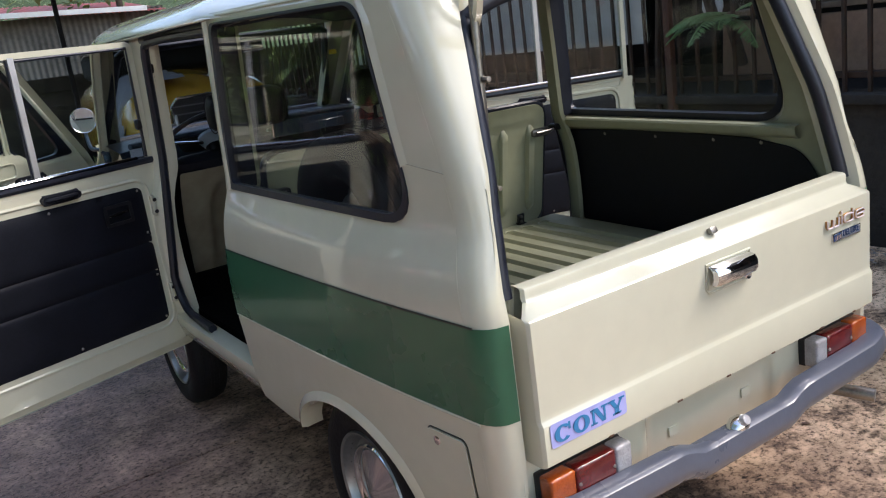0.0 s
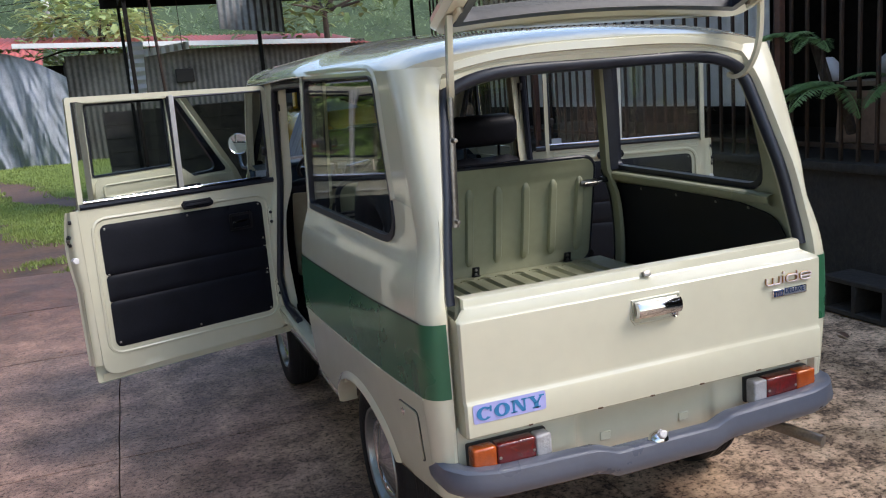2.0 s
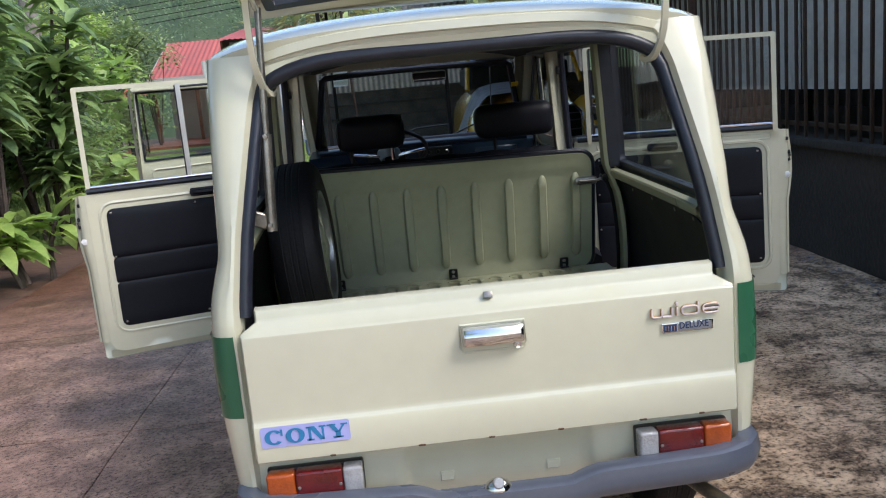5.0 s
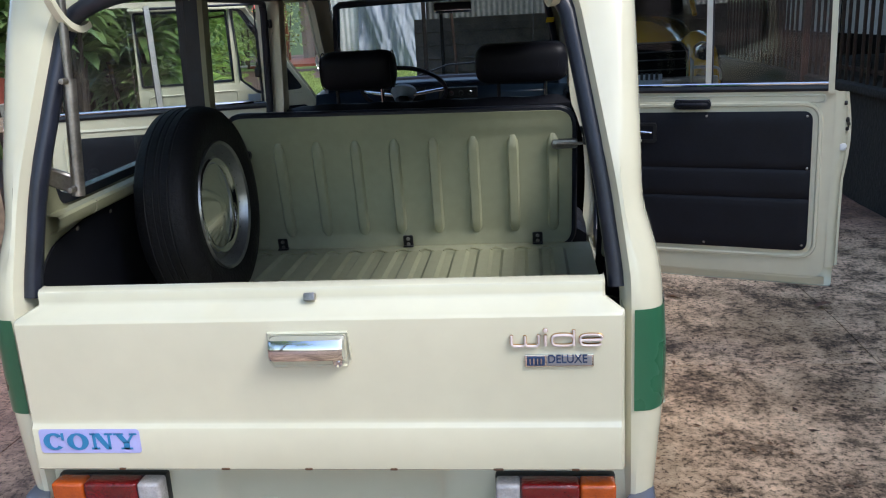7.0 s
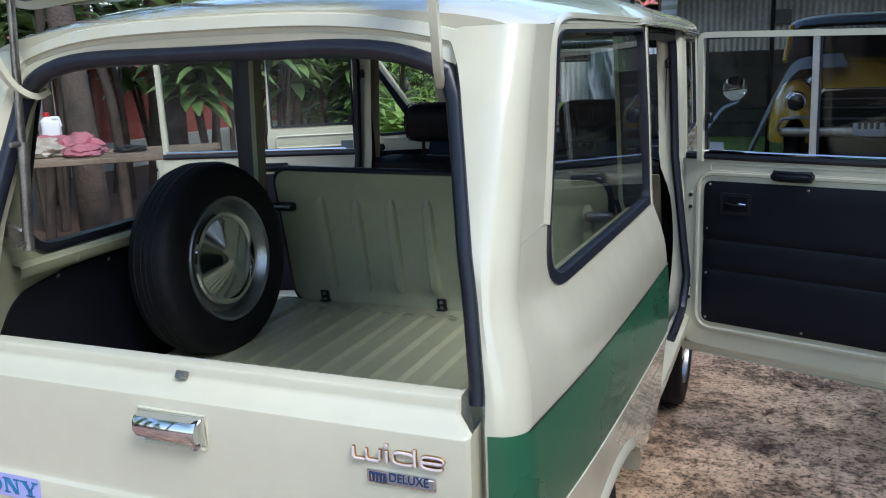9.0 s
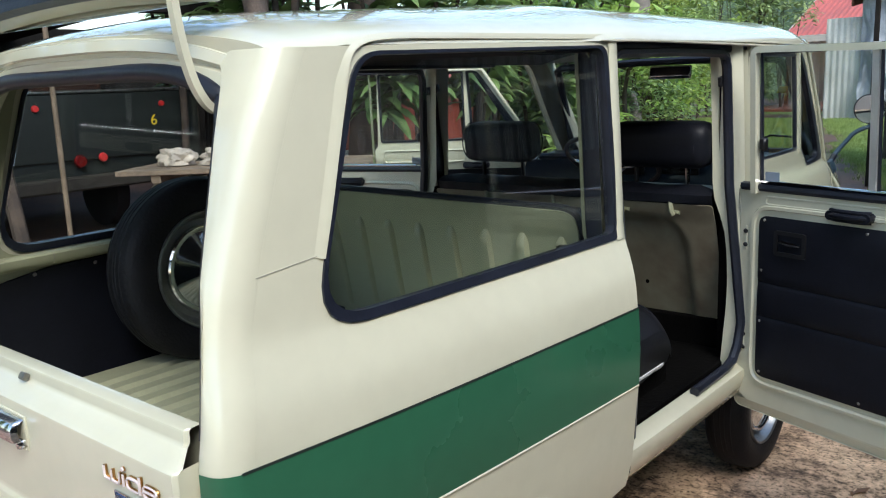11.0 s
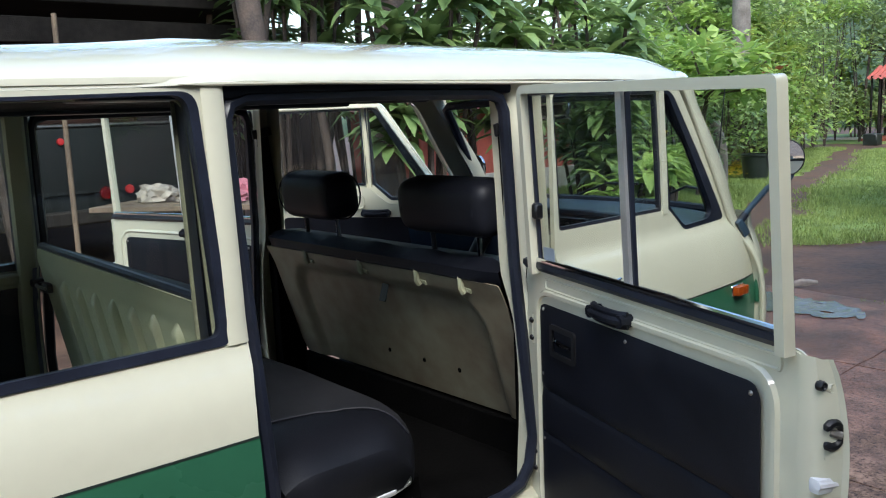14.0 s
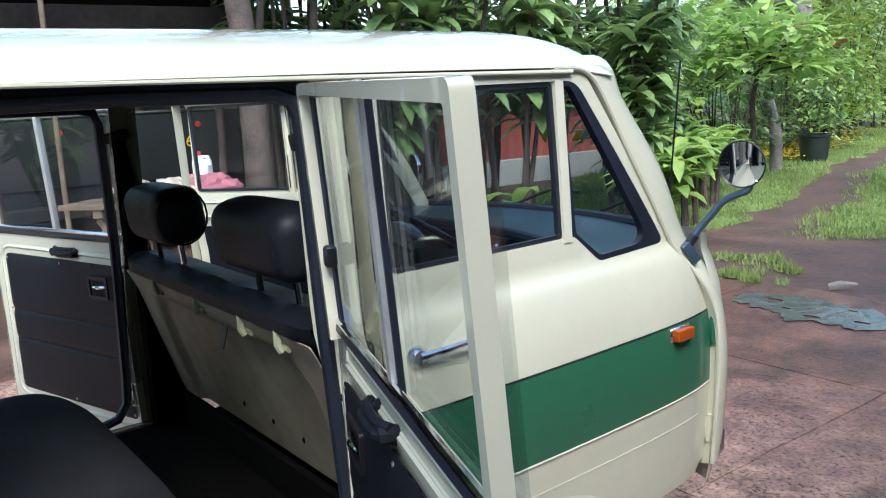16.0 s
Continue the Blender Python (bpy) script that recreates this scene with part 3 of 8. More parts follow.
# header over the hatch opening, with its rain channel
rows = []
for k in range(33):
    t = k / 32 * 2 - 1
    x = 0.475 * t
    zt = 1.376 + 0.048 * (1 - abs(t) ** 3.4)
    q = 0.02 * t * t
    rows.append([(x, 0.166 + 2 * q, zt + 0.002), (x, 0.155 + 2 * q, zt - 0.004), (x, 0.152 + 2 * q, zt - 0.022), (x, 0.168 + 1.8 * q, zt - 0.026), (x, 0.162 + 1.5 * q, zt - 0.034), (x * 0.985, 0.168 + q, zt - 0.052), (x * 0.975, 0.22, zt - 0.056)])
hb = bmesh.new()
strip(hb, rows)
bmesh.ops.recalc_face_normals(hb, faces=hb.faces)
part("hatch_header", hb, CREAM, van)
# rubber round the hatch opening
pts = []
for z in np.linspace(0.84, 1.28, 12):
    pts.append((-interp(z, [(0.3, 0.520), (0.86, 0.516), (1.0, 0.498), (1.2, 0.463), (1.30, 0.444)]), rear_line(z) + 0.032, z))
for k in range(25):
    t = k / 24 * 2 - 1
    pts.append((0.432 * math.sin(t * math.pi / 2), 0.178 + 0.014 * t * t, 1.318 + 0.047 * (1 - abs(math.sin(t * math.pi / 2)) ** 6)))
for z in np.linspace(1.28, 0.84, 12):
    pts.append((interp(z, [(0.3, 0.520), (0.86, 0.516), (1.0, 0.498), (1.2, 0.463), (1.30, 0.444)]), rear_line(z) + 0.032, z))
part("hatch_seal", tube(bmesh.new(), pts, 0.0165, 10), SEALMAT, van, "blue-black rubber hatch seal")

# ---- tailgate ----
gate = part("tailgate", bmesh.new(), CREAM, van, "closed cream tailgate with a folded upper ledge")
gb = bmesh.new()
prof = [(0.16, 0.535), (0.0, 0.535), (-0.0145, 0.5362), (-0.0180, 0.5395), (-0.0190, 0.546), (-0.0186, 0.6165), (-0.0174, 0.6190), (-0.0140, 0.6240), (-0.0128, 0.6270), (-0.0125, 0.635), (-0.0125, 0.72), (-0.012, 0.807), (-0.0112, 0.8115), (-0.0085, 0.8145), (-0.004, 0.8165), (0.0245, 0.8325), (0.0275, 0.8355), (0.0290, 0.8400), (0.0290, 0.8530), (0.0305, 0.8565), (0.0340, 0.8585), (0.056, 0.860), (0.060, 0.852), (0.060, 0.60)]
rows = []
xs = [-0.522, -0.5205, -0.517] + list(np.linspace(-0.49, 0.49, 31)) + [0.517, 0.5205, 0.522]
for x in xs:
    e = max(0, abs(x) - 0.516) / 0.006
    row = []
    for y, z in prof:
        xx = x
        if z > 0.82:
            xx = x * (0.522 - 0.028) / 0.522
        row.append((xx, y + 0.008 * e * e, z))
    rows.append(row)
strip(gb, rows)
bmesh.ops.recalc_face_normals(gb, faces=gb.faces)
gate.data = to_mesh("tailgate", gb, CREAM, True, 28)
# capped ends
for s in (1, -1):
    cap = bmesh.new()
    f = [cap.verts.new((0.5215 * s, y + 0.008, min(z, 0.82))) for y, z in prof[1:15]] + [cap.verts.new((0.5215 * s, 0.05, 0.82)), cap.verts.new((0.5215 * s, 0.05, 0.535))]
    cap.faces.new(f)
    part("end_cap", cap, CREAM, gate)
# handle with its recess and lock
hb = bmesh.new()
box(hb, (0.130, 0.008, 0.050), pose(0.0, -0.0115, 0.764), 0.003, 2)
part("handle_recess", hb, CREAM, gate)
hb = bmesh.new()
strip(hb, [[(x, -0.016 - d, 0.788), (x, -0.034 - d, 0.785), (x, -0.041 - d, 0.775), (x, -0.042 - d, 0.760), (x, -0.037 - d, 0.750), (x, -0.020, 0.7475)] for x, d in ((-0.064, -0.014), (-0.062, -0.003), (-0.055, 0.0), (0, 0.001), (0.055, 0.0), (0.062, -0.003), (0.064, -0.014))])
bmesh.ops.recalc_face_normals(hb, faces=hb.faces)
part("handle", hb, CHROME, gate, "chrome pull handle")
fb = bmesh.new()
tube(fb, [(x, -0.0132, z) for x, z in [(-0.068, 0.791), (0.068, 0.791), (0.070, 0.742), (0.064, 0.731), (-0.062, 0.731), (-0.070, 0.742)]], 0.0026, 6, closed=True)
part("handle_rim", fb, CREAM, gate)
lb = bmesh.new()
lathe(lb, [(0, 0.010), (0.003, 0.010), (0.0035, 0.008), (0.008, 0.009), (0.010, 0.006), (0.010, 0)], pose(0.050, -0.016, 0.741, 90), 16)
part("lock", lb, CHROME, gate, "chrome key lock")
lb = bmesh.new()
box(lb, (0.020, 0.012, 0.014), pose(0, 0.022, 0.842, -30), 0.003, 2)
part("latch", lb, STEEL, gate)
# sticker and badges
sb = bmesh.new()
ol = round_poly([(-0.505, 0.572), (-0.318, 0.572), (-0.318, 0.618), (-0.505, 0.618)], 0.007)
sheet(ol, [], 0.05, lambda u, v: (u, interp(v, [(0.57, -0.0190), (0.6165, -0.0186), (0.6190, -0.0174), (0.6240, -0.0140)]) - 0.0016, v), 0.001, bm=sb)
sticker = part("sticker", sb, STICKER, gate, "lavender name sticker")


def serif_bm(letters, m, h, w, gap, st=0.24):
    """Bold slab-serif capitals built from bars and rings."""
    bm = bmesh.new()
    x = 0.0
    thin, thick = h * 0.11, w * st

    def bar(pts):
        f = [bm.verts.new(Vector((p[0], p[1], 0))) for p in pts]
        bm.faces.new(f)

    def rect(a, b, c, d):
        bar([(a, b), (c, b), (c, d), (a, d)])

    for ch in letters:
        if ch in "CO":
            n = 28
            out, inn = [], []
            for i in range(n + 1):
                if ch == "O":
                    a = 2 * math.pi * i / n
                else:
                    a = radians(38) + (2 * math.pi - radians(80)) * i / n
                out.append((x + w / 2 + w * 0.52 * math.cos(a), h / 2 + h * 0.53 * math.sin(a)))
                inn.append((x + w / 2 + w * 0.22 * math.cos(a), h / 2 + h * 0.40 * math.sin(a)))
            for i in range(n):
                bar([inn[i], out[i], out[i + 1], inn[i + 1]][::-1])
            if ch == "C":
                rect(x + w * 0.86, h * 0.56, x + w * 0.98, h * 1.02)
        elif ch == "N":
            rect(x + w * 0.07, 0, x + w * 0.22, h)
            rect(x + w * 0.80, 0, x + w * 0.92, h)
            bar([(x + w * 0.10, h), (x + w * 0.68, 0), (x + w * 0.92, 0), (x + w * 0.42, h)])
            rect(x - w * 0.04, 0, x + w * 0.36, thin)
            rect(x - w * 0.04, h - thin, x + w * 0.2, h)
            rect(x + w * 0.66, h - thin, x + w * 1.04, h)
        elif ch == "Y":
            rect(x + w * 0.38, 0, x + w * 0.66, h * 0.48)
            bar([(x + w * 0.02, h), (x + w * 0.38, h * 0.38), (x + w * 0.60, h * 0.46), (x + w * 0.30, h)])
            bar([(x + w * 0.84, h), (x + w * 0.52, h * 0.44), (x + w * 0.64, h * 0.40), (x + w * 0.96, h)])
            rect(x + w * 0.24, 0, x + w * 0.80, thin)
            rect(x - w * 0.06, h - thin, x + w * 0.42, h)
            rect(x + w * 0.70, h - thin, x + w * 1.06, h)
        x += w + gap
    bmesh.ops.recalc_face_normals(bm, faces=bm.faces)
    bmesh.ops.solidify(bm, geom=bm.faces[:], thickness=0.0008)
    bm.transform(m)
    return bm


part("lettering", serif_bm("CONY", pose(-0.4965, -0.0214, 0.5795, 90), 0.031, 0.0385, 0.0058), LETTER, sticker, "blue bold capitals", smooth=False)


def script_badge(parent):
    """The wide low lower-case script badge."""
    x0, z0, h = 0.339, 0.7635, 0.0185
    y = -0.017

    def bowl(cx, rx, a0, a1, n=16):
        """A squared loop."""
        out = []
        for i in range(n + 1):
            a = radians(a0 + (a1 - a0) * i / n)
            c, q = math.cos(a), math.sin(a)
            out.append((cx + rx * math.copysign(abs(c) ** 0.6, c), h / 2 + h / 2 * math.copysign(abs(q) ** 0.6, q)))
        return out

    strokes = [[(0.0, h), (0.0, 0.004), (0.003, 0.0), (0.019, 0.0), (0.022, 0.004), (0.022, h * 0.95)],
               [(0.022, 0.004), (0.025, 0.0), (0.041, 0.0), (0.044, 0.004), (0.044, h)],
               [(0.055, h), (0.055, 0.0)],
               bowl(0.083, 0.0175, 0, 360, 24),
               [(0.1005, 0.0265), (0.1005, 0.0)],
               [(0.111, h * 0.48), (0.1445, h * 0.52)] + bowl(0.1285, 0.0175, 12, 325, 20)]
    for k, (mat, r, dy, nm) in enumerate(((material("gold_edge", (0.5, 0.28, 0.1), 0.3, metal=0.9), 0.0032, 0.002, "gold_edging"), (material("pale_pink_enamel", (0.72, 0.62, 0.6), 0.25, vary=0.04, coat=0.3), 0.0023, -0.0008, "letters"))):
        bm = bmesh.new()
        for st in strokes:
            tube(bm, [(x0 + a, y + dy, z0 + b) for a, b in st], r, 6, flat=0.8)
        lathe(bm, [(0, 0.003), (0.0034 + (0.001 if k == 0 else 0), 0.002), (0.0038, 0)], pose(x0 + 0.055, y + dy + 0.001, z0 + 0.0265, 90), 10)
        part(nm, bm, mat, parent)


script = part("script_badge", boxbm((0.004, 0.004, 0.004), pose(0.41, -0.0135, 0.765)), CHROME, gate, "pale script badge reading wide")
script_badge(script)
bb = bmesh.new()
box(bb, (0.112, 0.005, 0.0215), pose(0.4155, -0.0142, 0.737), 0.002, 2)
plate = part("deluxe_badge", bb, CHROME, gate, "chrome name plate")
part("navy_field", boxbm((0.029, 0.002, 0.0165), pose(0.3775, -0.0168, 0.737), 0.0008), NAVY, plate)
part("grey_field", boxbm((0.073, 0.002, 0.0165), pose(0.4315, -0.0168, 0.737), 0.0008), material("grey_enamel", (0.32, 0.33, 0.36), 0.3, metal=0.5, vary=0.05), plate)
part("lettering", text_bm("DELUXE", 0.0205, pose(0.3965, -0.0183, 0.7300, 90) @ Matrix.Diagonal((0.86, 1.0, 1, 1)), 0.0006, offset=0.0002), NAVY, plate, smooth=False)
emb = bmesh.new()
for k in range(4):
    tube(emb, [(0.3685 + 0.006 * k, -0.0182, 0.732), (0.3685 + 0.006 * k, -0.0182, 0.742)], 0.0012, 6)
part("emblem", emb, CHROME, plate)

# ---- rear skirt, lamps, bumper ----
part("shut_gap", boxbm((1.03, 0.012, 0.006), pose(0, 0.030, 0.533), 0.001), SHADOWGAP, van)
RUSTSPOT = material("rust_stain", (0.14, 0.065, 0.03), 0.8, second=(0.05, 0.03, 0.02), scale=40, bump=0.2)
for x in (-0.36, -0.17, -0.02, 0.13, 0.31, 0.44):
    part("drain_slot", boxbm((0.018 + 0.006 * math.sin(40 * x), 0.003, 0.004), pose(x, -0.0185, 0.5395), 0.001), RUSTSPOT, gate, "rust-stained drain slot")
kb = bmesh.new()
rows = []
for x in sorted(list(np.linspace(-0.535, 0.535, 37)) + [-0.216, -0.206, -0.197, 0.197, 0.206, 0.216]):
    bump = -0.016 * max(0.0, min(1.0, (0.215 - abs(x)) / 0.018))
    rows.append([(x, 0.045, 0.545), (x, 0.036, 0.530), (x, 0.038 - bump * 0.7, 0.505), (x, 0.036 - bump, 0.44), (x, 0.040 - bump, 0.39), (x, 0.06, 0.355), (x, 0.10, 0.345)])
strip(kb, rows)
bmesh.ops.recalc_face_normals(kb, faces=kb.faces)
bmesh.ops.reverse_faces(kb, faces=kb.faces)
skirt = part("rear_skirt", kb, CREAM, van, "cream rear skirt below the tailgate")
for x in (-0.12, 0.12):
    part("plate_bracket", boxbm((0.030, 0.004, 0.022), pose(x, 0.050, 0.430), 0.001), CREAM, skirt)
for s in (1, -1):
    lamp = part("tail_lamp", boxbm((0.209, 0.020, 0.071), pose(0.406 * s, 0.030, 0.470), 0.006, 2), DARKMETAL, van, "rear lamp with orange, red and clear lenses")
    for nm, a, b, mt in (("reversing_lens", 0.303, 0.3455, CLEAR), ("stop_lens", 0.346, 0.4475, RED), ("turn_lens", 0.448, 0.509, ORANGE)):
        part(nm, boxbm((b - a, 0.038, 0.068), pose((a + b) / 2 * s, 0.008, 0.470), 0.007, 3), mt, lamp)
    for x, z in ((0.352, 0.470), (0.44, 0.470)):
        sb = bmesh.new()
        lathe(sb, [(0, 0.003), (0.003, 0.002), (0.004, 0)], pose(x * s, -0.011, z, 90), 8)
        part("screw", sb, STEEL, lamp)
# bumper, a pressed blade with a lowered middle, wrapped round the corners
rows = []
line = [(-0.600, 0.115), (-0.603, 0.06), (-0.598, 0.01), (-0.585, -0.03), (-0.56, -0.058), (-0.52, -0.072)] + [(x, -0.078) for x in np.linspace(-0.48, 0.48, 33)] + [(0.52, -0.072), (0.56, -0.058), (0.585, -0.03), (0.598, 0.01), (0.603, 0.06), (0.600, 0.115)]
for x, y in line:
    x *= 0.968
    y = y + 0.020 if y < 0 else y
    d = (Vector((x, y)) - Vector((max(-0.5, min(0.5, x)), 0.05))).normalized()
    drop = interp(abs(x), [(0.0, 0.028), (0.15, 0.028), (0.19, 0.008), (0.45, 0.0), (0.6, -0.012)])
    rows.append([(x - d.x * 0.045, y - d.y * 0.045, 0.458 - drop), (x - d.x * 0.012, y - d.y * 0.012, 0.461 - drop), (x - d.x * 0.003, y - d.y * 0.003, 0.455 - drop), (x, y, 0.440 - drop), (x + d.x * 0.003, y + d.y * 0.003, 0.424 - drop), (x, y, 0.407 - drop), (x - d.x * 0.010, y - d.y * 0.010, 0.394 - drop), (x - d.x * 0.04, y - d.y * 0.04, 0.389 - drop)])
bb = bmesh.new()
strip(bb, rows)
bmesh.ops.recalc_face_normals(bb, faces=bb.faces)
bumper = part("bumper", bb, BUMPER, van, "grey-blue painted steel rear bumper")
lb = bmesh.new()
lathe(lb, [(0, 0.022), (0.012, 0.021), (0.022, 0.014), (0.026, 0.004), (0.027, 0)], pose(-0.017, -0.034, 0.428) @ Matrix.Diagonal((1.15, 0.8, 1, 1)), 18)
pl = part("plate_lamp", lb, CHROME, bumper, "small chrome number plate lamp")
lathe_b = bmesh.new()
lathe(lathe_b, [(0, 0.012), (0.01, 0.010), (0.013, 0.0)], pose(-0.017, -0.048, 0.446, 60), 12)
part("lens", lathe_b, CLEAR, pl)
part("exhaust_pipe", tube(bmesh.new(), [(0.44, 0.25, 0.30), (0.49, 0.08, 0.295), (0.53, -0.02, 0.287)], 0.017, 12), STEEL, van, "bare steel exhaust pipe")
# fuel flap on one flank
ff = sheet(round_poly([(0.115, 0.445), (0.235, 0.445), (0.225, 0.575), (0.115, 0.575)], 0.014), [], 0.03, side(-1, 0.003), 0.002)
flap = part("fuel_flap", flip(ff, -1), CREAM, van, "cream fuel filler flap")
fo_ = round_poly([(0.115, 0.445), (0.235, 0.445), (0.225, 0.575), (0.115, 0.575)], 0.014, inset=-0.0018)
part("shut_line", tube(bmesh.new(), [(-half_width(p.x, p.y) - 0.0003, p.x, p.y) for p in fo_], 0.0016, 5, closed=True), TRIMLINE, flap)
lb = bmesh.new()
lathe(lb, [(0, 0.008), (0.006, 0.008), (0.011, 0.005), (0.012, 0)], pose(-half_width(0.17, 0.55) - 0.003, 0.20, 0.553, 0, -90), 14)
part("lock", lb, CHROME, flap)


# ---- hatch, raised ----
def hatch_pose():
    return pose(0, 0.20, 1.452, 0, 0, 0) @ pose(0, 0, 0, -21, 0, 0)


hm = hatch_pose()
HO = [(-0.485, -0.60), (0.485, -0.60), (0.455, 0.02), (-0.455, 0.02)]
HOR = [0.07, 0.07, 0.06, 0.06]


def hatch_map(dz):
    return lambda u, v: tuple(hm @ Vector((u, v, dz + 0.03 * (1 - (u / 0.5) ** 2) - 0.05 * max(0, v + 0.05) ** 2)))


hatch = part("hatch", sheet(round_poly(HO, HOR), [round_poly(HO, HOR, inset=0.055)], 0.04, hatch_map(0.03), 0.004), CREAM, van, "cream framed glass hatch raised above the roof")
part("inner_frame", sheet(round_poly(HO, HOR, inset=0.012), [round_poly(HO, HOR, inset=0.062)], 0.04, hatch_map(0.006), 0.004), CREAM, hatch)
eb = bmesh.new()
eo, ei = round_poly(HO, HOR), round_poly(HO, HOR, inset=0.012)
strip(eb, [[hatch_map(0.03)(*p) for p in eo + eo[:1]], [hatch_map(0.018)(*p) for p in eo + eo[:1]], [hatch_map(0.004)(*p) for p in ei + ei[:1]]])
bmesh.ops.recalc_face_normals(eb, faces=eb.faces)
part("edge", eb, CREAM, hatch)
part("glass_rubber", sheet(round_poly(HO, HOR, inset=0.048), [round_poly(HO, HOR, inset=0.07)], 0.04, hatch_map(0.034), 0.034), SEALMAT, hatch, "black rubber glass surround")
hp = part("pane", sheet(round_poly(HO, HOR, inset=0.062), [], 0.08, hatch_map(0.02), 0.004), GLASS, hatch, "clear hatch glass")
hp.visible_shadow = False
for s in (1, -1):
    # gooseneck arm: a flat cream hook that curls inwards at the opening's corner
    a = smooth_curve([(0.426, 0.112, 1.495), (0.428, 0.116, 1.43), (0.427, 0.126, 1.375), (0.422, 0.142, 1.335), (0.415, 0.165, 1.308), (0.408, 0.190, 1.299), (0.402, 0.212, 1.308)], 4)
    gb = bmesh.new()
    rows = []
    for k, p in enumerate(a):
        d = (a[min(len(a) - 1, k + 1)] - a[max(0, k - 1)]).normalized()
        n1 = Vector((0.0065, 0, 0))
        n2 = d.cross(Vector((1, 0, 0))).normalized() * 0.006
        rows.append([((q.x + 0.012) * s, q.y, q.z) for q in (p - n1 - n2, p + n1 - n2, p + n1 + n2, p - n1 + n2)])
    strip(gb, rows, closed=True)
    bmesh.ops.recalc_face_normals(gb, faces=gb.faces)
    part("gooseneck", gb, CREAM, van, "cream curved hinge arm")
    gb = bmesh.new()
    box(gb, (0.012, 0.075, 0.03), pose(0.424 * s, 0.115, 1.497, -20), 0.004)
    gk = part("hinge_plate", gb, CREAM, hatch)
    for d in (-0.02, 0.02):
        sb = bmesh.new()
        lathe(sb, [(0, 0.008), (0.007, 0.007), (0.008, 0)], pose(0.418 * s, 0.115 + d, 1.497 - 0.35 * d, 0, -90 * s), 8)
        part("bolt", sb, STEEL, gk)
# telescopic stay
st = part("stay", tube(bmesh.new(), [(-0.449, 0.146, 1.005), (-0.437, 0.158, 1.215)], 0.0115, 10, flat=0.75), STEEL, van, "worn steel telescopic stay")
part("rod", tube(bmesh.new(), [(-0.439, 0.156, 1.19), (-0.420, 0.165, 1.512)], 0.0078, 10), STEEL, st)
part("bracket", boxbm((0.06, 0.012, 0.035), pose(-0.482, 0.150, 1.035, 0, 20, 0), 0.004), STEEL, st)
for z, x, y in ((1.212, -0.437, 0.146), (1.02, -0.449, 0.134), (1.495, -0.421, 0.152)):
    sb = bmesh.new()
    lathe(sb, [(0, 0.018), (0.005, 0.017), (0.006, 0)], pose(x, y, z, 90), 8)
    part("bolt", sb, STEEL, st)

# ---- floor, cargo area, wheels ----
rows = []
xs = []
for k in range(14):
    c = -0.455 + k * 0.07
    xs += [(c - 0.027, 0), (c - 0.018, 0.010), (c + 0.012, 0.010), (c + 0.021, 0)]
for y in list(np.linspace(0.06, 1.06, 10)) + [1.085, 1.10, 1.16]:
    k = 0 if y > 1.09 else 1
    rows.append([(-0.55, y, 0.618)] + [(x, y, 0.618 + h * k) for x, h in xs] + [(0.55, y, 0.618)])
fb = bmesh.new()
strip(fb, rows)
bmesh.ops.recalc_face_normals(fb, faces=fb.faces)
part("cargo_floor", fb, SHADED_CREAM, van, "ribbed cream painted steel cargo floor")
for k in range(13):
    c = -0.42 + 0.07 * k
    part("rib_end", tube(bmesh.new(), smooth_curve([(c - 0.022, 1.066, 0.627), (c - 0.012, 1.074, 0.630), (c + 0.002, 1.071, 0.630), (c + 0.014, 1.060, 0.630), (c + 0.026, 1.058, 0.626)], 3), 0.0034, 6), SHADED_CREAM, van)
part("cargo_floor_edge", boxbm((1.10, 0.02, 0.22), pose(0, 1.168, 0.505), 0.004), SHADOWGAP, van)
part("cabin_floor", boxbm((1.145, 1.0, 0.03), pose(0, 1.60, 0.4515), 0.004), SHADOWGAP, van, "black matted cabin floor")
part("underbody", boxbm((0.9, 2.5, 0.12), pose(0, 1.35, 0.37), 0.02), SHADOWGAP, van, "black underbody")


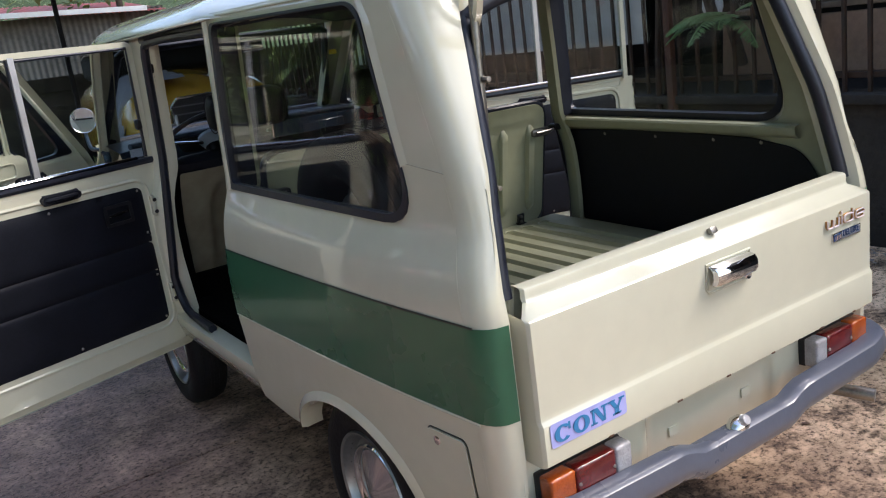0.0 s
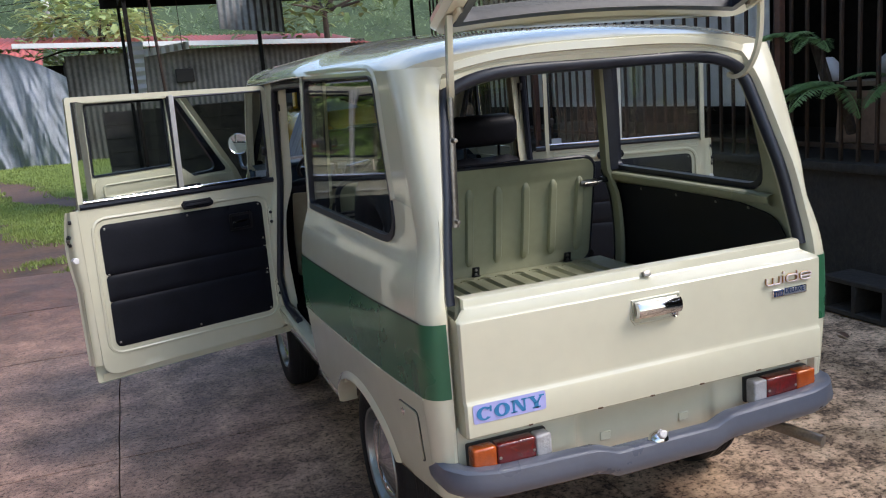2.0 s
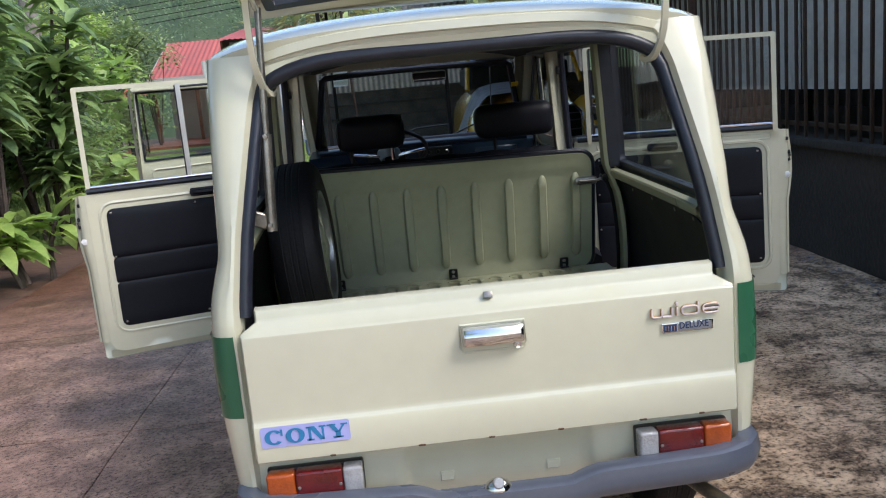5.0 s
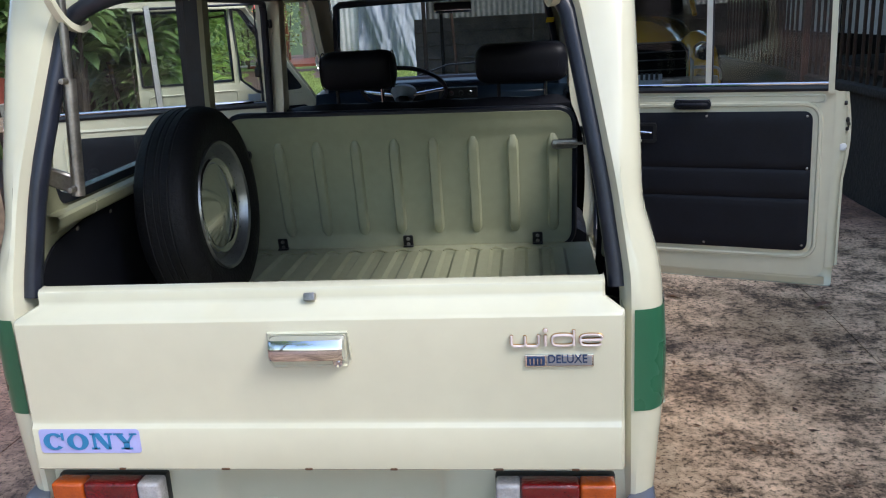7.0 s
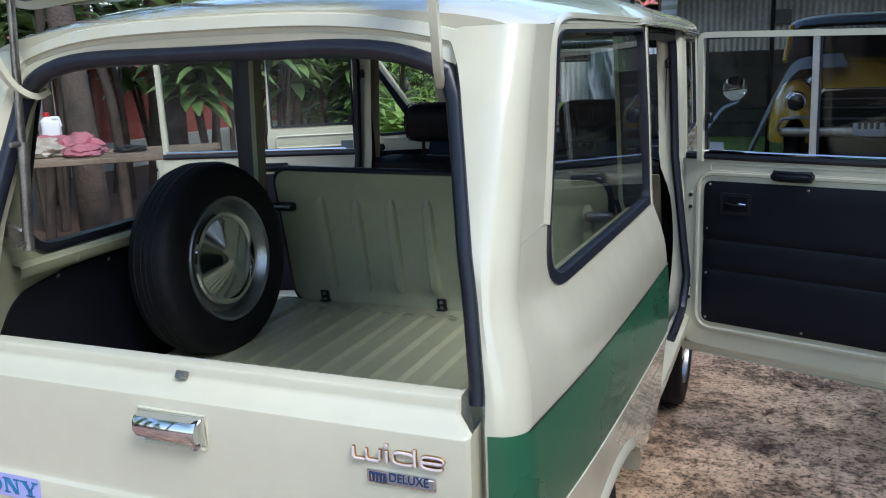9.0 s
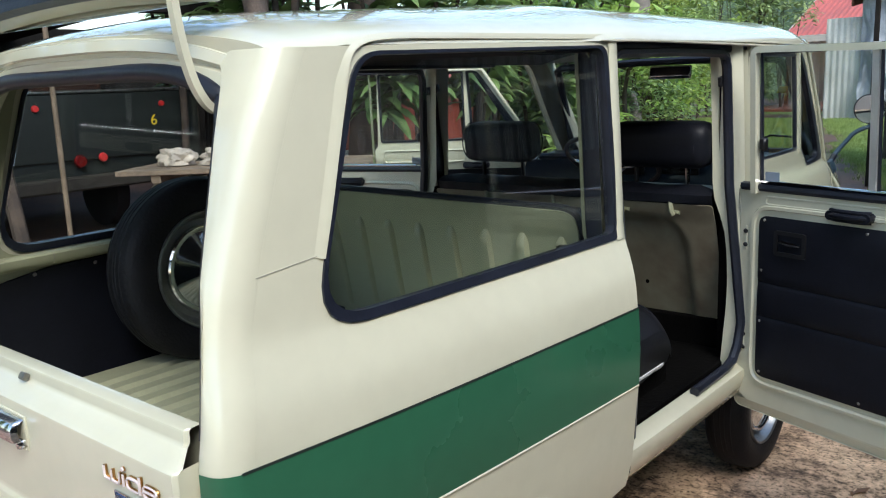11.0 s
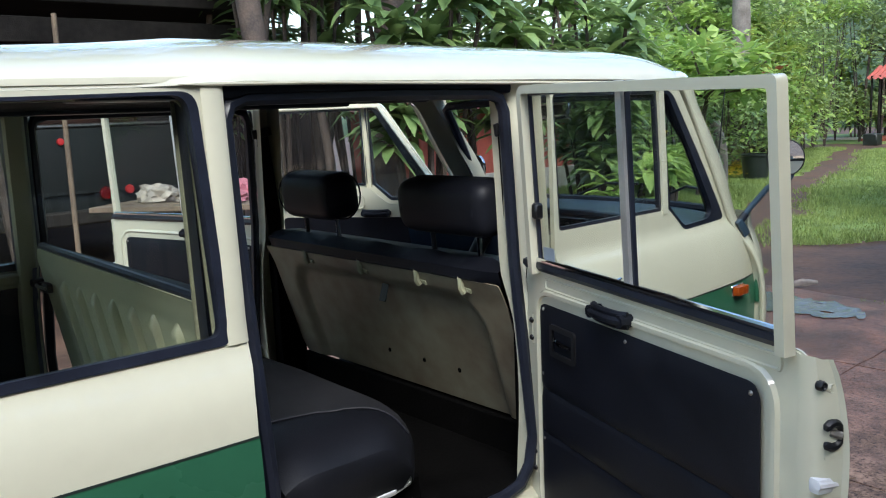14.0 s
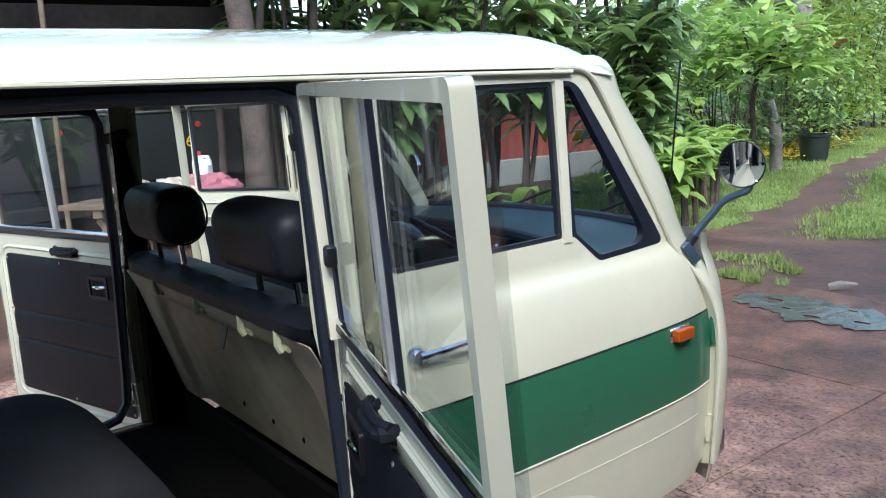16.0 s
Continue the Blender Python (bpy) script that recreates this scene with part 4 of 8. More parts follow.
def wheel_parts(parent, m, hub=True):
    """A small car wheel: treaded tyre and silver rim with a chrome hub cap; its outer face looks along +z of m."""
    tb = bmesh.new()
    prof = [(0.150, 0.050), (0.165, 0.061), (0.200, 0.068), (0.228, 0.063), (0.240, 0.052), (0.2445, 0.040), (0.247, 0.030), (0.2455, 0.0285), (0.2455, 0.0255), (0.247, 0.024), (0.247, 0.010), (0.2455, 0.0085), (0.2455, 0.0055), (0.247, 0.004), (0.247, -0.004), (0.2455, -0.0055), (0.2455, -0.0085), (0.247, -0.010), (0.247, -0.024), (0.2455, -0.0255), (0.2455, -0.0285), (0.247, -0.030), (0.240, -0.052), (0.228, -0.063), (0.200, -0.068), (0.165, -0.061), (0.150, -0.050), (0.140, -0.03), (0.140, 0.03)]
    lathe(tb, prof, m, 56, close=True)
    part("tyre", tb, RUBBER, parent, "worn black tyre")
    rb = bmesh.new()
    lathe(rb, [(0.156, 0.048), (0.1605, 0.058), (0.158, 0.064), (0.151, 0.060), (0.145, 0.040), (0.136, 0.030), (0.120, 0.031), (0.104, 0.036), (0.100, 0.036), (0.096, 0.024), (0.096, -0.01), (0.0, -0.01)], m, 40)
    part("rim", rb, STEEL if not hub else material("silver_rim", (0.30, 0.31, 0.31), 0.3, metal=0.8, vary=0.1, scale=12), parent, "silver steel rim")
    if hub:
        hb = bmesh.new()
        lathe(hb, [(0.122, 0.033), (0.1215, 0.044), (0.117, 0.048), (0.110, 0.047), (0.104, 0.041), (0.098, 0.042), (0.04, 0.058), (0.008, 0.066), (0.0, 0.067)], m, 48)
        part("hub_cap", hb, CHROME, parent, "conical chrome hub cap")


for s in (1, -1):
    for y, x in ((0.60, 0.515), (2.15, 0.54)):
        wb = bmesh.new()
        lathe(wb, [(0.0, -0.05), (0.03, -0.05), (0.03, -0.10), (0, -0.10)], pose(x * s, y, 0.245, 0, 90 * s), 10)
        w = part("wheel", wb, SHADOWGAP, van, "small wheel with a black tyre and silver rim")
        wheel_parts(w, pose(x * s, y, 0.245, 0, 90 * s))

spare = thing("spare_wheel", "spare wheel with chrome hub cap leaning on the cargo side", "wheel")
wheel_parts(spare, pose(-0.440, 0.690, 0.862, 0, 87, -1))


# ---- seats and partition ----
def tilt_map(y0, lean, z0):
    """A plane that leans: (u, v) to x and height, d out of it towards the rear."""
    return lambda u, v, d=0.0: (u, y0 + lean * (v - z0) - d, v)


back = tilt_map(1.178, -0.18, 0.612)
bo = [(-0.497, 0.612), (0.497, 0.612), (0.500, 1.020), (-0.500, 1.035)]
bor = [0.05, 0.05, 0.05, 0.05]
RIBS = [-0.36 + 0.115 * k for k in range(8)]


def rib_depth(u, v):
    """Vertical pressed ribs of the seat back."""
    d = -0.006 * max(0, min(1, min((v - 0.64) / 0.02, (0.975 - v) / 0.02, (0.47 - abs(u)) / 0.02)))
    frame_d = min(u + 0.5, 0.5 - u, v - 0.612, 1.03 - v)
    return d + 0.006 * max(0, 1 - max(0, frame_d) / 0.03)


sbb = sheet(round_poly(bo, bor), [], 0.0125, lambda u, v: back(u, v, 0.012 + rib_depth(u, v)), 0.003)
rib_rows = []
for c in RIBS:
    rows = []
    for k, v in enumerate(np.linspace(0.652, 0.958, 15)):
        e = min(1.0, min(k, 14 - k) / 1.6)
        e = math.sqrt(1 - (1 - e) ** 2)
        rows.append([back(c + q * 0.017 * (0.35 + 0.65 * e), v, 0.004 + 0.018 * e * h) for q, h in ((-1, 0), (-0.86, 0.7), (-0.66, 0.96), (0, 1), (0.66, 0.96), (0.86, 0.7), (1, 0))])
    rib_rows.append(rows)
seat_back = part("rear_seat_back", sbb, SHADED_CREAM, van, "raised rear seat back, ribbed cream steel", sharp=60)
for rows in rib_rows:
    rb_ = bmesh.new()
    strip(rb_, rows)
    part("rib", rb_, SHADED_CREAM, seat_back)
part("cushion", boxbm((0.96, 0.055, 0.40), Matrix.Translation((0, 1.172, 0.825)) @ pose(0, 0, 0, 10.2), 0.022, 3), VINYL, seat_back, "black vinyl seat back cushion")
eb = bmesh.new()
tube(eb, [back(p.x, p.y, 0.004) for p in round_poly(bo, bor, inset=-0.006)], 0.010, 8, closed=True)
part("edge_rubber", eb, SEALMAT, seat_back, "black rubber edging")
for x in (-0.388, 0.004, 0.396):
    fb = bmesh.new()
    box(fb, (0.030, 0.004, 0.048), Matrix.Translation(back(x, 0.632, 0.024)) @ pose(0, 0, 0, 10), 0.003)
    box(fb, (0.030, 0.045, 0.004), pose(x, 1.160, 0.622), 0.001)
    ft = part("foot_bracket", fb, DARKMETAL, seat_back, "black foot bracket")
    for z in (0.645, 0.628):
        sb = bmesh.new()
        lathe(sb, [(0, 0.006), (0.005, 0.005), (0.006, 0)], Matrix.Translation(back(x, z, 0.026)) @ pose(0, 0, 0, 90), 8)
        part("bolt", sb, STEEL, ft)
for s in (1, -1):
    lb = bmesh.new()
    box(lb, (0.075, 0.008, 0.026), Matrix.Translation(back(0.478 * s, 0.925, 0.024)), 0.011, 2)
    lt = part("seat_latch", lb, STEEL if s > 0 else DARKMETAL, seat_back, "steel seat back latch")
    sb = bmesh.new()
    tube(sb, [back(0.455 * s, 0.925, 0.032), back(0.515 * s, 0.925, 0.034), back(0.540 * s, 0.930, 0.034)], 0.0045, 8)
    part("bolt", sb, STEEL, lt)
    lb = bmesh.new()
    box(lb, (0.04, 0.035, 0.022), pose(0.548 * s, 1.095, 0.932), 0.006, 2)
    part("latch_keeper", lb, DARKMETAL, van)

# rear bench cushion: soft block with a cloth centre and vinyl sides on a black box
def seat_point(u, v, lift=0.0):
    """Top of the bench: u across (-1 to 1), v from the back to the front edge."""
    x = 0.0275 + 0.5175 * u
    yf = 1.605 - 0.10 * abs(u) ** 6
    z = 0.702 - 0.050 * abs(u) ** 8 - 0.050 * max(0.0, (v - 0.72) / 0.28) ** 2.4 - 0.02 * max(0.0, (0.2 - v) / 0.2) ** 2
    z += 0.005 * math.cos(8 * u) * math.sin(math.pi * v) - 0.004 * math.exp(-((v - 0.55) / 0.03) ** 2)
    return (x, 1.20 + (yf - 1.20) * v, z + lift)


rows = []
for u in list(np.sin(np.linspace(-1, 1, 35) * math.pi / 2)):
    top = [seat_point(u, v) for v in np.sin(np.linspace(0, 1, 16) * math.pi / 2)]
    x, yf, zf = top[-1]
    rows.append([(x, 1.20, 0.52)] + top + [(x, yf + 0.008, zf - 0.018), (x, yf + 0.008, zf - 0.045), (x, yf + 0.001, 0.572), (x, yf - 0.02, 0.552)])
cb = bmesh.new()
vv = strip(cb, rows)
cb.faces.new(vv[0])
cb.faces.new(vv[-1][::-1])
bmesh.ops.recalc_face_normals(cb, faces=cb.faces)
bench = part("rear_bench", cb, SEATVINYL, van, "black vinyl rear seat cushion", sharp=60)


def cloth_edge(v):
    return 0.60 + 0.30 * v ** 2


cb = bmesh.new()
strip(cb, [[seat_point(-0.93 + (cloth_edge(v) + 0.93) * k / 24, v, 0.0022) for k in range(25)] for v in np.linspace(0.02, 0.985, 22)])
bmesh.ops.recalc_face_normals(cb, faces=cb.faces)
part("cloth_panel", cb, CLOTH, bench, "navy-black ribbed cloth centre")
part("piping", tube(bmesh.new(), [seat_point(cloth_edge(v), v, 0.002) for v in np.linspace(0.02, 0.985, 22)], 0.003, 6), VINYL, bench)
part("seat_pan", tube(bmesh.new(), [(0.541, 1.20, 0.545), (0.541, 1.46, 0.549), (0.528, 1.515, 0.551), (0.480, 1.556, 0.552), (0.38, 1.590, 0.552), (0.0, 1.600, 0.552), (-0.45, 1.565, 0.552)], 0.009, 8, flat=0.6), WHITEPL, van, "chipped white edge of the seat pan")
part("seat_box", boxbm((1.02, 0.36, 0.09), pose(0, 1.385, 0.495, 4), 0.008), SHADOWGAP, van, "black seat box")

# partition behind the front seats
fo = [(-0.52, 0.555), (0.52, 0.555), (0.538, 0.60), (0.535, 0.94), (-0.535, 0.94), (-0.538, 0.60)]


def recess(u, v):
    """Rounded recess pressed into the partition."""
    a, b = max(0.0, abs(u) - 0.345), max(0.0, v - 0.80)
    return 0.022 * max(0.0, min(1.0, (0.095 - math.hypot(a, b)) / 0.022))



pan = lambda u, v: (u, 1.915 - 0.31 * (v - 0.60) - 0.01 * max(0, (v - 0.88)) / 0.06 + recess(u, v), v)
front_back = part("front_partition", sheet(round_poly(fo, 0.01), [], 0.0125, pan, 0.003), MOTTLED, van, "brown-mottled cream steel back of the front seat")
for s in (1, -1):
    sb = bmesh.new()
    strip(sb, [[(0.553 * s, 1.845 + 0.01 * k, z), (0.548 * s, 1.80 + 0.006 * k, z - 0.005)] for k, z in enumerate((1.30, 1.20, 1.10, 1.02, 0.96, 0.90))])
    bmesh.ops.solidify(sb, geom=sb.faces[:], thickness=0.002)
    belt = part("seat_belt", sb, CLOTH, van, "black seat belt hanging at the pillar")
    part("buckle_guide", boxbm((0.012, 0.07, 0.03), pose(0.553 * s, 1.822, 1.305, 10), 0.005, 2), DARKMETAL, belt)
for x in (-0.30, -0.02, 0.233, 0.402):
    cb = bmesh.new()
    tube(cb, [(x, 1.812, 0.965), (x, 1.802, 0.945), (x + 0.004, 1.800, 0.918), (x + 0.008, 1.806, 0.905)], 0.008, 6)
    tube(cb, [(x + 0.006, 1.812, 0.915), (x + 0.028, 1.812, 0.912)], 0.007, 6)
    part("trim_clip", cb, SHADED_CREAM, front_back)
for x in (-0.02, 0.138, 0.284):
    sb = bmesh.new()
    lathe(sb, [(0, 0.001), (0.006, 0.001), (0.007, 0)], pose(x, 1.8945, 0.662, 90), 8)
    part("hole", sb, SHADOWGAP, front_back)
part("label_patch", boxbm((0.03, 0.003, 0.05), pose(0.05, 1.832, 0.855, -17), 0.001), DARKMETAL, front_back)
# added near-black box, painted as the darkness below the partition
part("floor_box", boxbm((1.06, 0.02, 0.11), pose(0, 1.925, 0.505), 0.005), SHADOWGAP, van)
sb = bmesh.new()
rows = []
for x in np.linspace(-0.53, 0.53, 25):
    e = math.sqrt(max(0, 1 - max(0, (abs(x) - 0.49) / 0.04) ** 2))
    rows.append([(x, 1.815, 0.930), (x, 1.795 + 0.02 * (1 - e), 0.945), (x, 1.795 + 0.01 * (1 - e), 0.970), (x, 1.83, 0.984 + 0.012 * e + 0.003 * math.sin(30 * x)), (x, 1.90, 0.975 + 0.014 * e), (x, 1.95, 0.93), (x, 2.0, 0.60)])
strip(sb, rows)
bmesh.ops.recalc_face_normals(sb, faces=sb.faces)
part("front_seat_back", sb, VINYL, van, "black vinyl front seat back, rolled over the top")
part("front_seat_base", boxbm((1.08, 0.42, 0.14), pose(0, 2.20, 0.60), 0.05, 3), VINYL, van, "black vinyl front seat")
for x in (-0.245, 0.358):
    hb = bmesh.new()
    box(hb, (0.285 if x < 0 else 0.335, 0.125, 0.140), pose(x, 1.828, 1.118, 6), 0.058, 6)
    hr = part("headrest", hb, VINYL, van, "black vinyl headrest")
    for d in (-0.085, 0.085):
        part("post", tube(bmesh.new(), [(x + d, 1.84, 0.95), (x + d, 1.83, 1.06)], 0.007, 8), CHROME if d > 0 else DARKMETAL, hr)
    sb = bmesh.new()
    for d in (-0.13, 0.13):
        sb = tube(bmesh.new(), [(x + d, 1.828 + 0.060 * math.cos(a), 1.118 + 0.067 * math.sin(a)) for a in np.linspace(0, 2 * math.pi, 20)[:-1]], 0.0025, 5, closed=True)
        part("seam", sb, VINYL, hr)

# ---- nose, windscreen, dashboard ----
def nose_curve(z, n=25):
    """The front as seen from above at a height: from one front door to the other."""
    yc = interp(z, [(0.34, 2.86), (0.5, 2.915), (0.75, 2.925), (0.93, 2.91), (1.0, 2.875)])
    w = half_width(2.79, min(z, 0.96))
    return [(w * math.sin(a) if abs(math.sin(a)) < 1 else w * math.sin(a), 2.79 + (yc - 2.79) * abs(math.cos(a)) ** 0.55, z) for a in np.linspace(-math.pi / 2, math.pi / 2, n)]


nb = bmesh.new()
strip(nb, [nose_curve(z) for z in (0.34, 0.40, 0.5, 0.6, 0.7, 0.8, 0.88, 0.93, 0.96, 0.985, 1.0)])
bmesh.ops.recalc_face_normals(nb, faces=nb.faces)
bmesh.ops.reverse_faces(nb, faces=nb.faces)
part("nose", nb, CREAM, van, "cream rounded front panel")
nb = bmesh.new()
strip(nb, [[(-0.57 + 1.14 * k / 24, 2.64 + 0.19 * (1 - abs(k / 12 - 1) ** 2.2) + d, z) for k in range(25)] for d, z in ((0.05, 0.985), (0.02, 1.003), (-0.02, 1.006), (-0.24, 0.985), (-0.27, 0.93), (-0.25, 0.80))])
bmesh.ops.recalc_face_normals(nb, faces=nb.faces)
dash = part("dashboard", nb, DASH, van, "blue painted dashboard")
part("dash_top", tube(bmesh.new(), [(-0.52 + 1.04 * k / 16, 2.42 + 0.10 * (1 - abs(k / 8 - 1) ** 2), 1.0) for k in range(17)], 0.014, 8), material("dark_blue_pad", (0.02, 0.035, 0.06), 0.5, bump=0.1), dash)
part("radio", boxbm((0.18, 0.02, 0.05), pose(0.06, 2.535, 0.955), 0.004), DARKMETAL, dash)
for k in range(3):
    part("knob", lathe(bmesh.new(), [(0, 0.014), (0.009, 0.013), (0.011, 0.0)], pose(0.03 + 0.045 * k, 2.523, 0.955, 90), 12), CHROME if k == 2 else DARKMETAL, dash)
part("gauge", boxbm((0.20, 0.04, 0.09), pose(-0.19, 2.54, 0.965), 0.02, 3), DARKMETAL, dash)
part("glove_box", boxbm((0.22, 0.012, 0.08), pose(0.36, 2.44, 0.925), 0.006), DASH, dash)
wb = bmesh.new()
wm = pose(-0.176, 2.437, 0.985, -35)
tube(wb, [wm @ Vector((0.19 * math.cos(a), 0.19 * math.sin(a), 0)) for a in np.linspace(0, 2 * math.pi, 37)[:-1]], 0.010, 8, closed=True)
wheel_rim = part("steering_wheel", wb, SEALMAT, van, "thin-rimmed black steering wheel")
for a in (0, math.pi):
    wb = bmesh.new()
    tube(wb, [wm @ Vector((0.19 * math.cos(a), 0.19 * math.sin(a), 0)), wm @ Vector((0.04 * math.cos(a), 0.04 * math.sin(a) - 0.01, -0.03))], 0.007, 6)
    part("spoke", wb, CHROME, wheel_rim)
wb = bmesh.new()
lathe(wb, [(0, 0.018), (0.03, 0.016), (0.055, 0.002), (0.06, -0.012), (0.04, -0.05)], wm, 20)
part("horn_boss", wb, GREYPL, wheel_rim, "pale grey horn boss")
part("horn_emblem", boxbm((0.035, 0.014, 0.003), wm @ pose(0, 0, 0.019), 0.001), WHITEPL, wheel_rim)
part("column", tube(bmesh.new(), [wm @ Vector((0, 0, -0.04)), wm @ Vector((0, 0, -0.34))], 0.025, 10), DARKMETAL, wheel_rim)


def screen_point(t, v, d=0.0):
    """Windscreen: t across (-1 to 1), v up (0 to 1)."""
    x = (0.555 - 0.085 * v) * t
    y = 2.735 - 0.27 * v + 0.115 * (1 - abs(t) ** 2.4) * (1 - 0.35 * v) + d
    return (x, y, 1.0 + 0.385 * v + 0.012 * v * (1 - t * t))


wsb = bmesh.new()
strip(wsb, [[screen_point(t, v) for t in np.linspace(-0.97, 0.97, 21)] for v in np.linspace(0.02, 0.95, 9)])
ws = part("windscreen", wsb, GLASS, van, "curved windscreen glass")
ws.visible_shadow = False
ring = [screen_point(t, 0.01) for t in np.linspace(-0.96, 0.96, 21)] + [screen_point(0.985, v) for v in np.linspace(0.05, 0.93, 8)] + [screen_point(t, 0.955) for t in np.linspace(0.95, -0.95, 21)] + [screen_point(-0.985, v) for v in np.linspace(0.93, 0.05, 8)]
part("windscreen_rubber", tube(bmesh.new(), ring, 0.016, 8, closed=True), SEALMAT, van, "black rubber windscreen surround")
for s in (1, -1):
    pil = []
    inner = smooth_curve([(0, 2.36, 1.404), (0, 2.425, 1.402), (0, 2.468, 1.388), (0, 2.506, 1.350), (0, 2.583, 1.225), (0, 2.66, 1.108), (0, 2.738, 0.99), (0, 2.792, 0.93), (0, 2.832, 0.87), (0, 2.858, 0.81), (0, 2.868, 0.73), (0, 2.869, 0.58), (0, 2.869, 0.40)], 4)
    outer = smooth_curve([(0, 2.44, 1.424), (0, 2.535, 1.434), (0, 2.590, 1.405), (0, 2.622, 1.337), (0, 2.697, 1.243), (0, 2.762, 1.155), (0, 2.832, 1.015), (0, 2.882, 0.945), (0, 2.917, 0.885), (0, 2.942, 0.815), (0, 2.955, 0.725), (0, 2.963, 0.57), (0, 2.955, 0.40)], 4)
    for p, q in zip(inner, outer):
        w = half_width(min(2.79, p.y), p.z) + 0.003
        d = q - p
        pil.append([((w - 0.03) * s, p.y - 0.004, p.z - 0.004), ((w - 0.004) * s, p.y, p.z)] + [((w - 0.055 * (1 - math.cos(b))) * s, p.y + d.y * math.sin(b), p.z + d.z * math.sin(b)) for b in (0.15, 0.4, 0.65, 0.9, 1.15, 1.4, 1.57)] + [((w - 0.085) * s, p.y + d.y * 0.85, p.z + d.z * 0.85), ((w - 0.09) * s, p.y + d.y * 0.3, p.z + d.z * 0.3)])
    pb = bmesh.new()
    strip(pb, pil)
    bmesh.ops.recalc_face_normals(pb, faces=pb.faces)
    part("windscreen_pillar", pb, CREAM, van, "cream windscreen pillar")
    part("drip_rail", tube(bmesh.new(), [((half_width(min(2.79, p.y), p.z) + 0.004) * s, p.y + 0.002, p.z + 0.003) for p in inner], 0.006, 8), CREAM, van)
# wipers
for a, b in (((-0.18, 2.86, 1.012), (0.16, 2.80, 1.075)), ((0.18, 2.86, 1.012), (0.46, 2.765, 1.065))):
    part("wiper", tube(bmesh.new(), [a, ((a[0] + b[0]) / 2, a[1] - 0.01, a[2] + 0.055), b], 0.0045, 6), DARKMETAL, van, "black wiper arm")
part("rear_view_mirror", boxbm((0.17, 0.02, 0.05), pose(0.06, 2.46, 1.335, -8), 0.012, 3), CHROME, van, "chrome interior mirror")
part("hanging_tag", boxbm((0.035, 0.002, 0.025), pose(0.485, 2.535, 1.258, -34, 0, -20), 0.0005), YELLOWTAG, van, "yellow paper tag behind the windscreen")
# front bumper ends and lamps' bezels barely peep past the doors
fb = bmesh.new()
strip(fb, [[(x * 0.985, y + 0.03, z), (x * 1.0, y + 0.045, z + 0.02), (x * 1.0, y + 0.047, z + 0.07), (x * 0.985, y + 0.03, z + 0.09)] for x, y, z in nose_curve(0.40)])
bmesh.ops.recalc_face_normals(fb, faces=fb.faces)
part("front_bumper", fb, BUMPER, van, "grey painted front bumper")
for s in (1, -1):
    mx, my, mz = (0.706, 2.835, 1.174) if s > 0 else (0.605, 2.84, 1.118)
    mb = bmesh.new()
    arm = [(0.586, 2.790, 0.975), (0.606, 2.812, 1.018), (0.634, 2.825, 1.056), (0.656, 2.832, 1.084), (0.690, 2.838, 1.103), (0.716, 2.842, 1.114), (0.722, 2.846, 1.140)] if s > 0 else [(-0.565, 2.742, 0.965), (-0.585, 2.760, 0.99), (-0.600, 2.81, 0.993), (-0.605, 2.835, 1.018), (-0.605, 2.85, 1.073)]
    tube(mb, smooth_curve(arm, 4), 0.0085, 8)
    wing = part("wing_mirror", mb, BLUEMETAL, van, "round mirror on a bent blue arm")
    mb = bmesh.new()
    lathe(mb, [(0, -0.02), (0.03, -0.018), (0.052, -0.006), (0.055, 0.004), (0.0535, 0.006), (0.051, 0.0035)], pose(mx * s, my, mz, 92, 0, 12 * s), 28)
    part("shell", mb, DARKMETAL if s > 0 else CHROME, wing)
    mb = bmesh.new()
    lathe(mb, [(0.0515, 0.0036), (0.03, 0.0045), (0, 0.005)], pose(mx * s, my, mz, 92, 0, 12 * s), 28)
    part("mirror_glass", mb, MIRROR, wing)
    part("mount", boxbm((0.016, 0.024, 0.062), pose(0.592, 2.800, 0.962, 38, 8, -18), 0.005, 2) if s > 0 else boxbm((0.03, 0.065, 0.03), pose(-0.562, 2.745, 0.955, 40, 0, -10), 0.006), BLUEMETAL, wing)
    if s > 0:
        part("collar", tube(bmesh.new(), [arm[0], (0.600, 2.805, 1.005)], 0.0115, 10), SEALMAT, wing, "black rubber collar")


# ---- doors ----
def flat_door(hinge, direction, s):
    """Maps (u, z, w) of an opened door: u from the hinge, w outwards from its inner face."""
    a = radians(direction)
    d = Vector((math.cos(a), math.sin(a), 0))
    n = Vector((-d.y, d.x, 0)) if s > 0 else Vector((d.y, -d.x, 0))
    h = Vector((hinge[0], hinge[1], 0))
    return lambda u, z, w=0.0: tuple(h + d * u + n * (w - 0.05 * max(0.0, z - 0.985)) + Vector((0, 0, z)))


def both(bm):
    bmesh.ops.recalc_face_normals(bm, faces=bm.faces)
    return bm


def at_w(mp, w):
    return lambda u, v: mp(u, v, w)


def skin(bm, mp, outline, w0, w1):
    """Closes the edge between the inner and outer skin of a door."""
    o = [tuple(p) for p in outline]
    o.append(o[0])
    strip(bm, [[mp(u, v, w0) for u, v in o], [mp(u, v, (w0 + w1(v)) / 2) for u, v in o], [mp(u, v, w1(v)) for u, v in o]])
    return bm


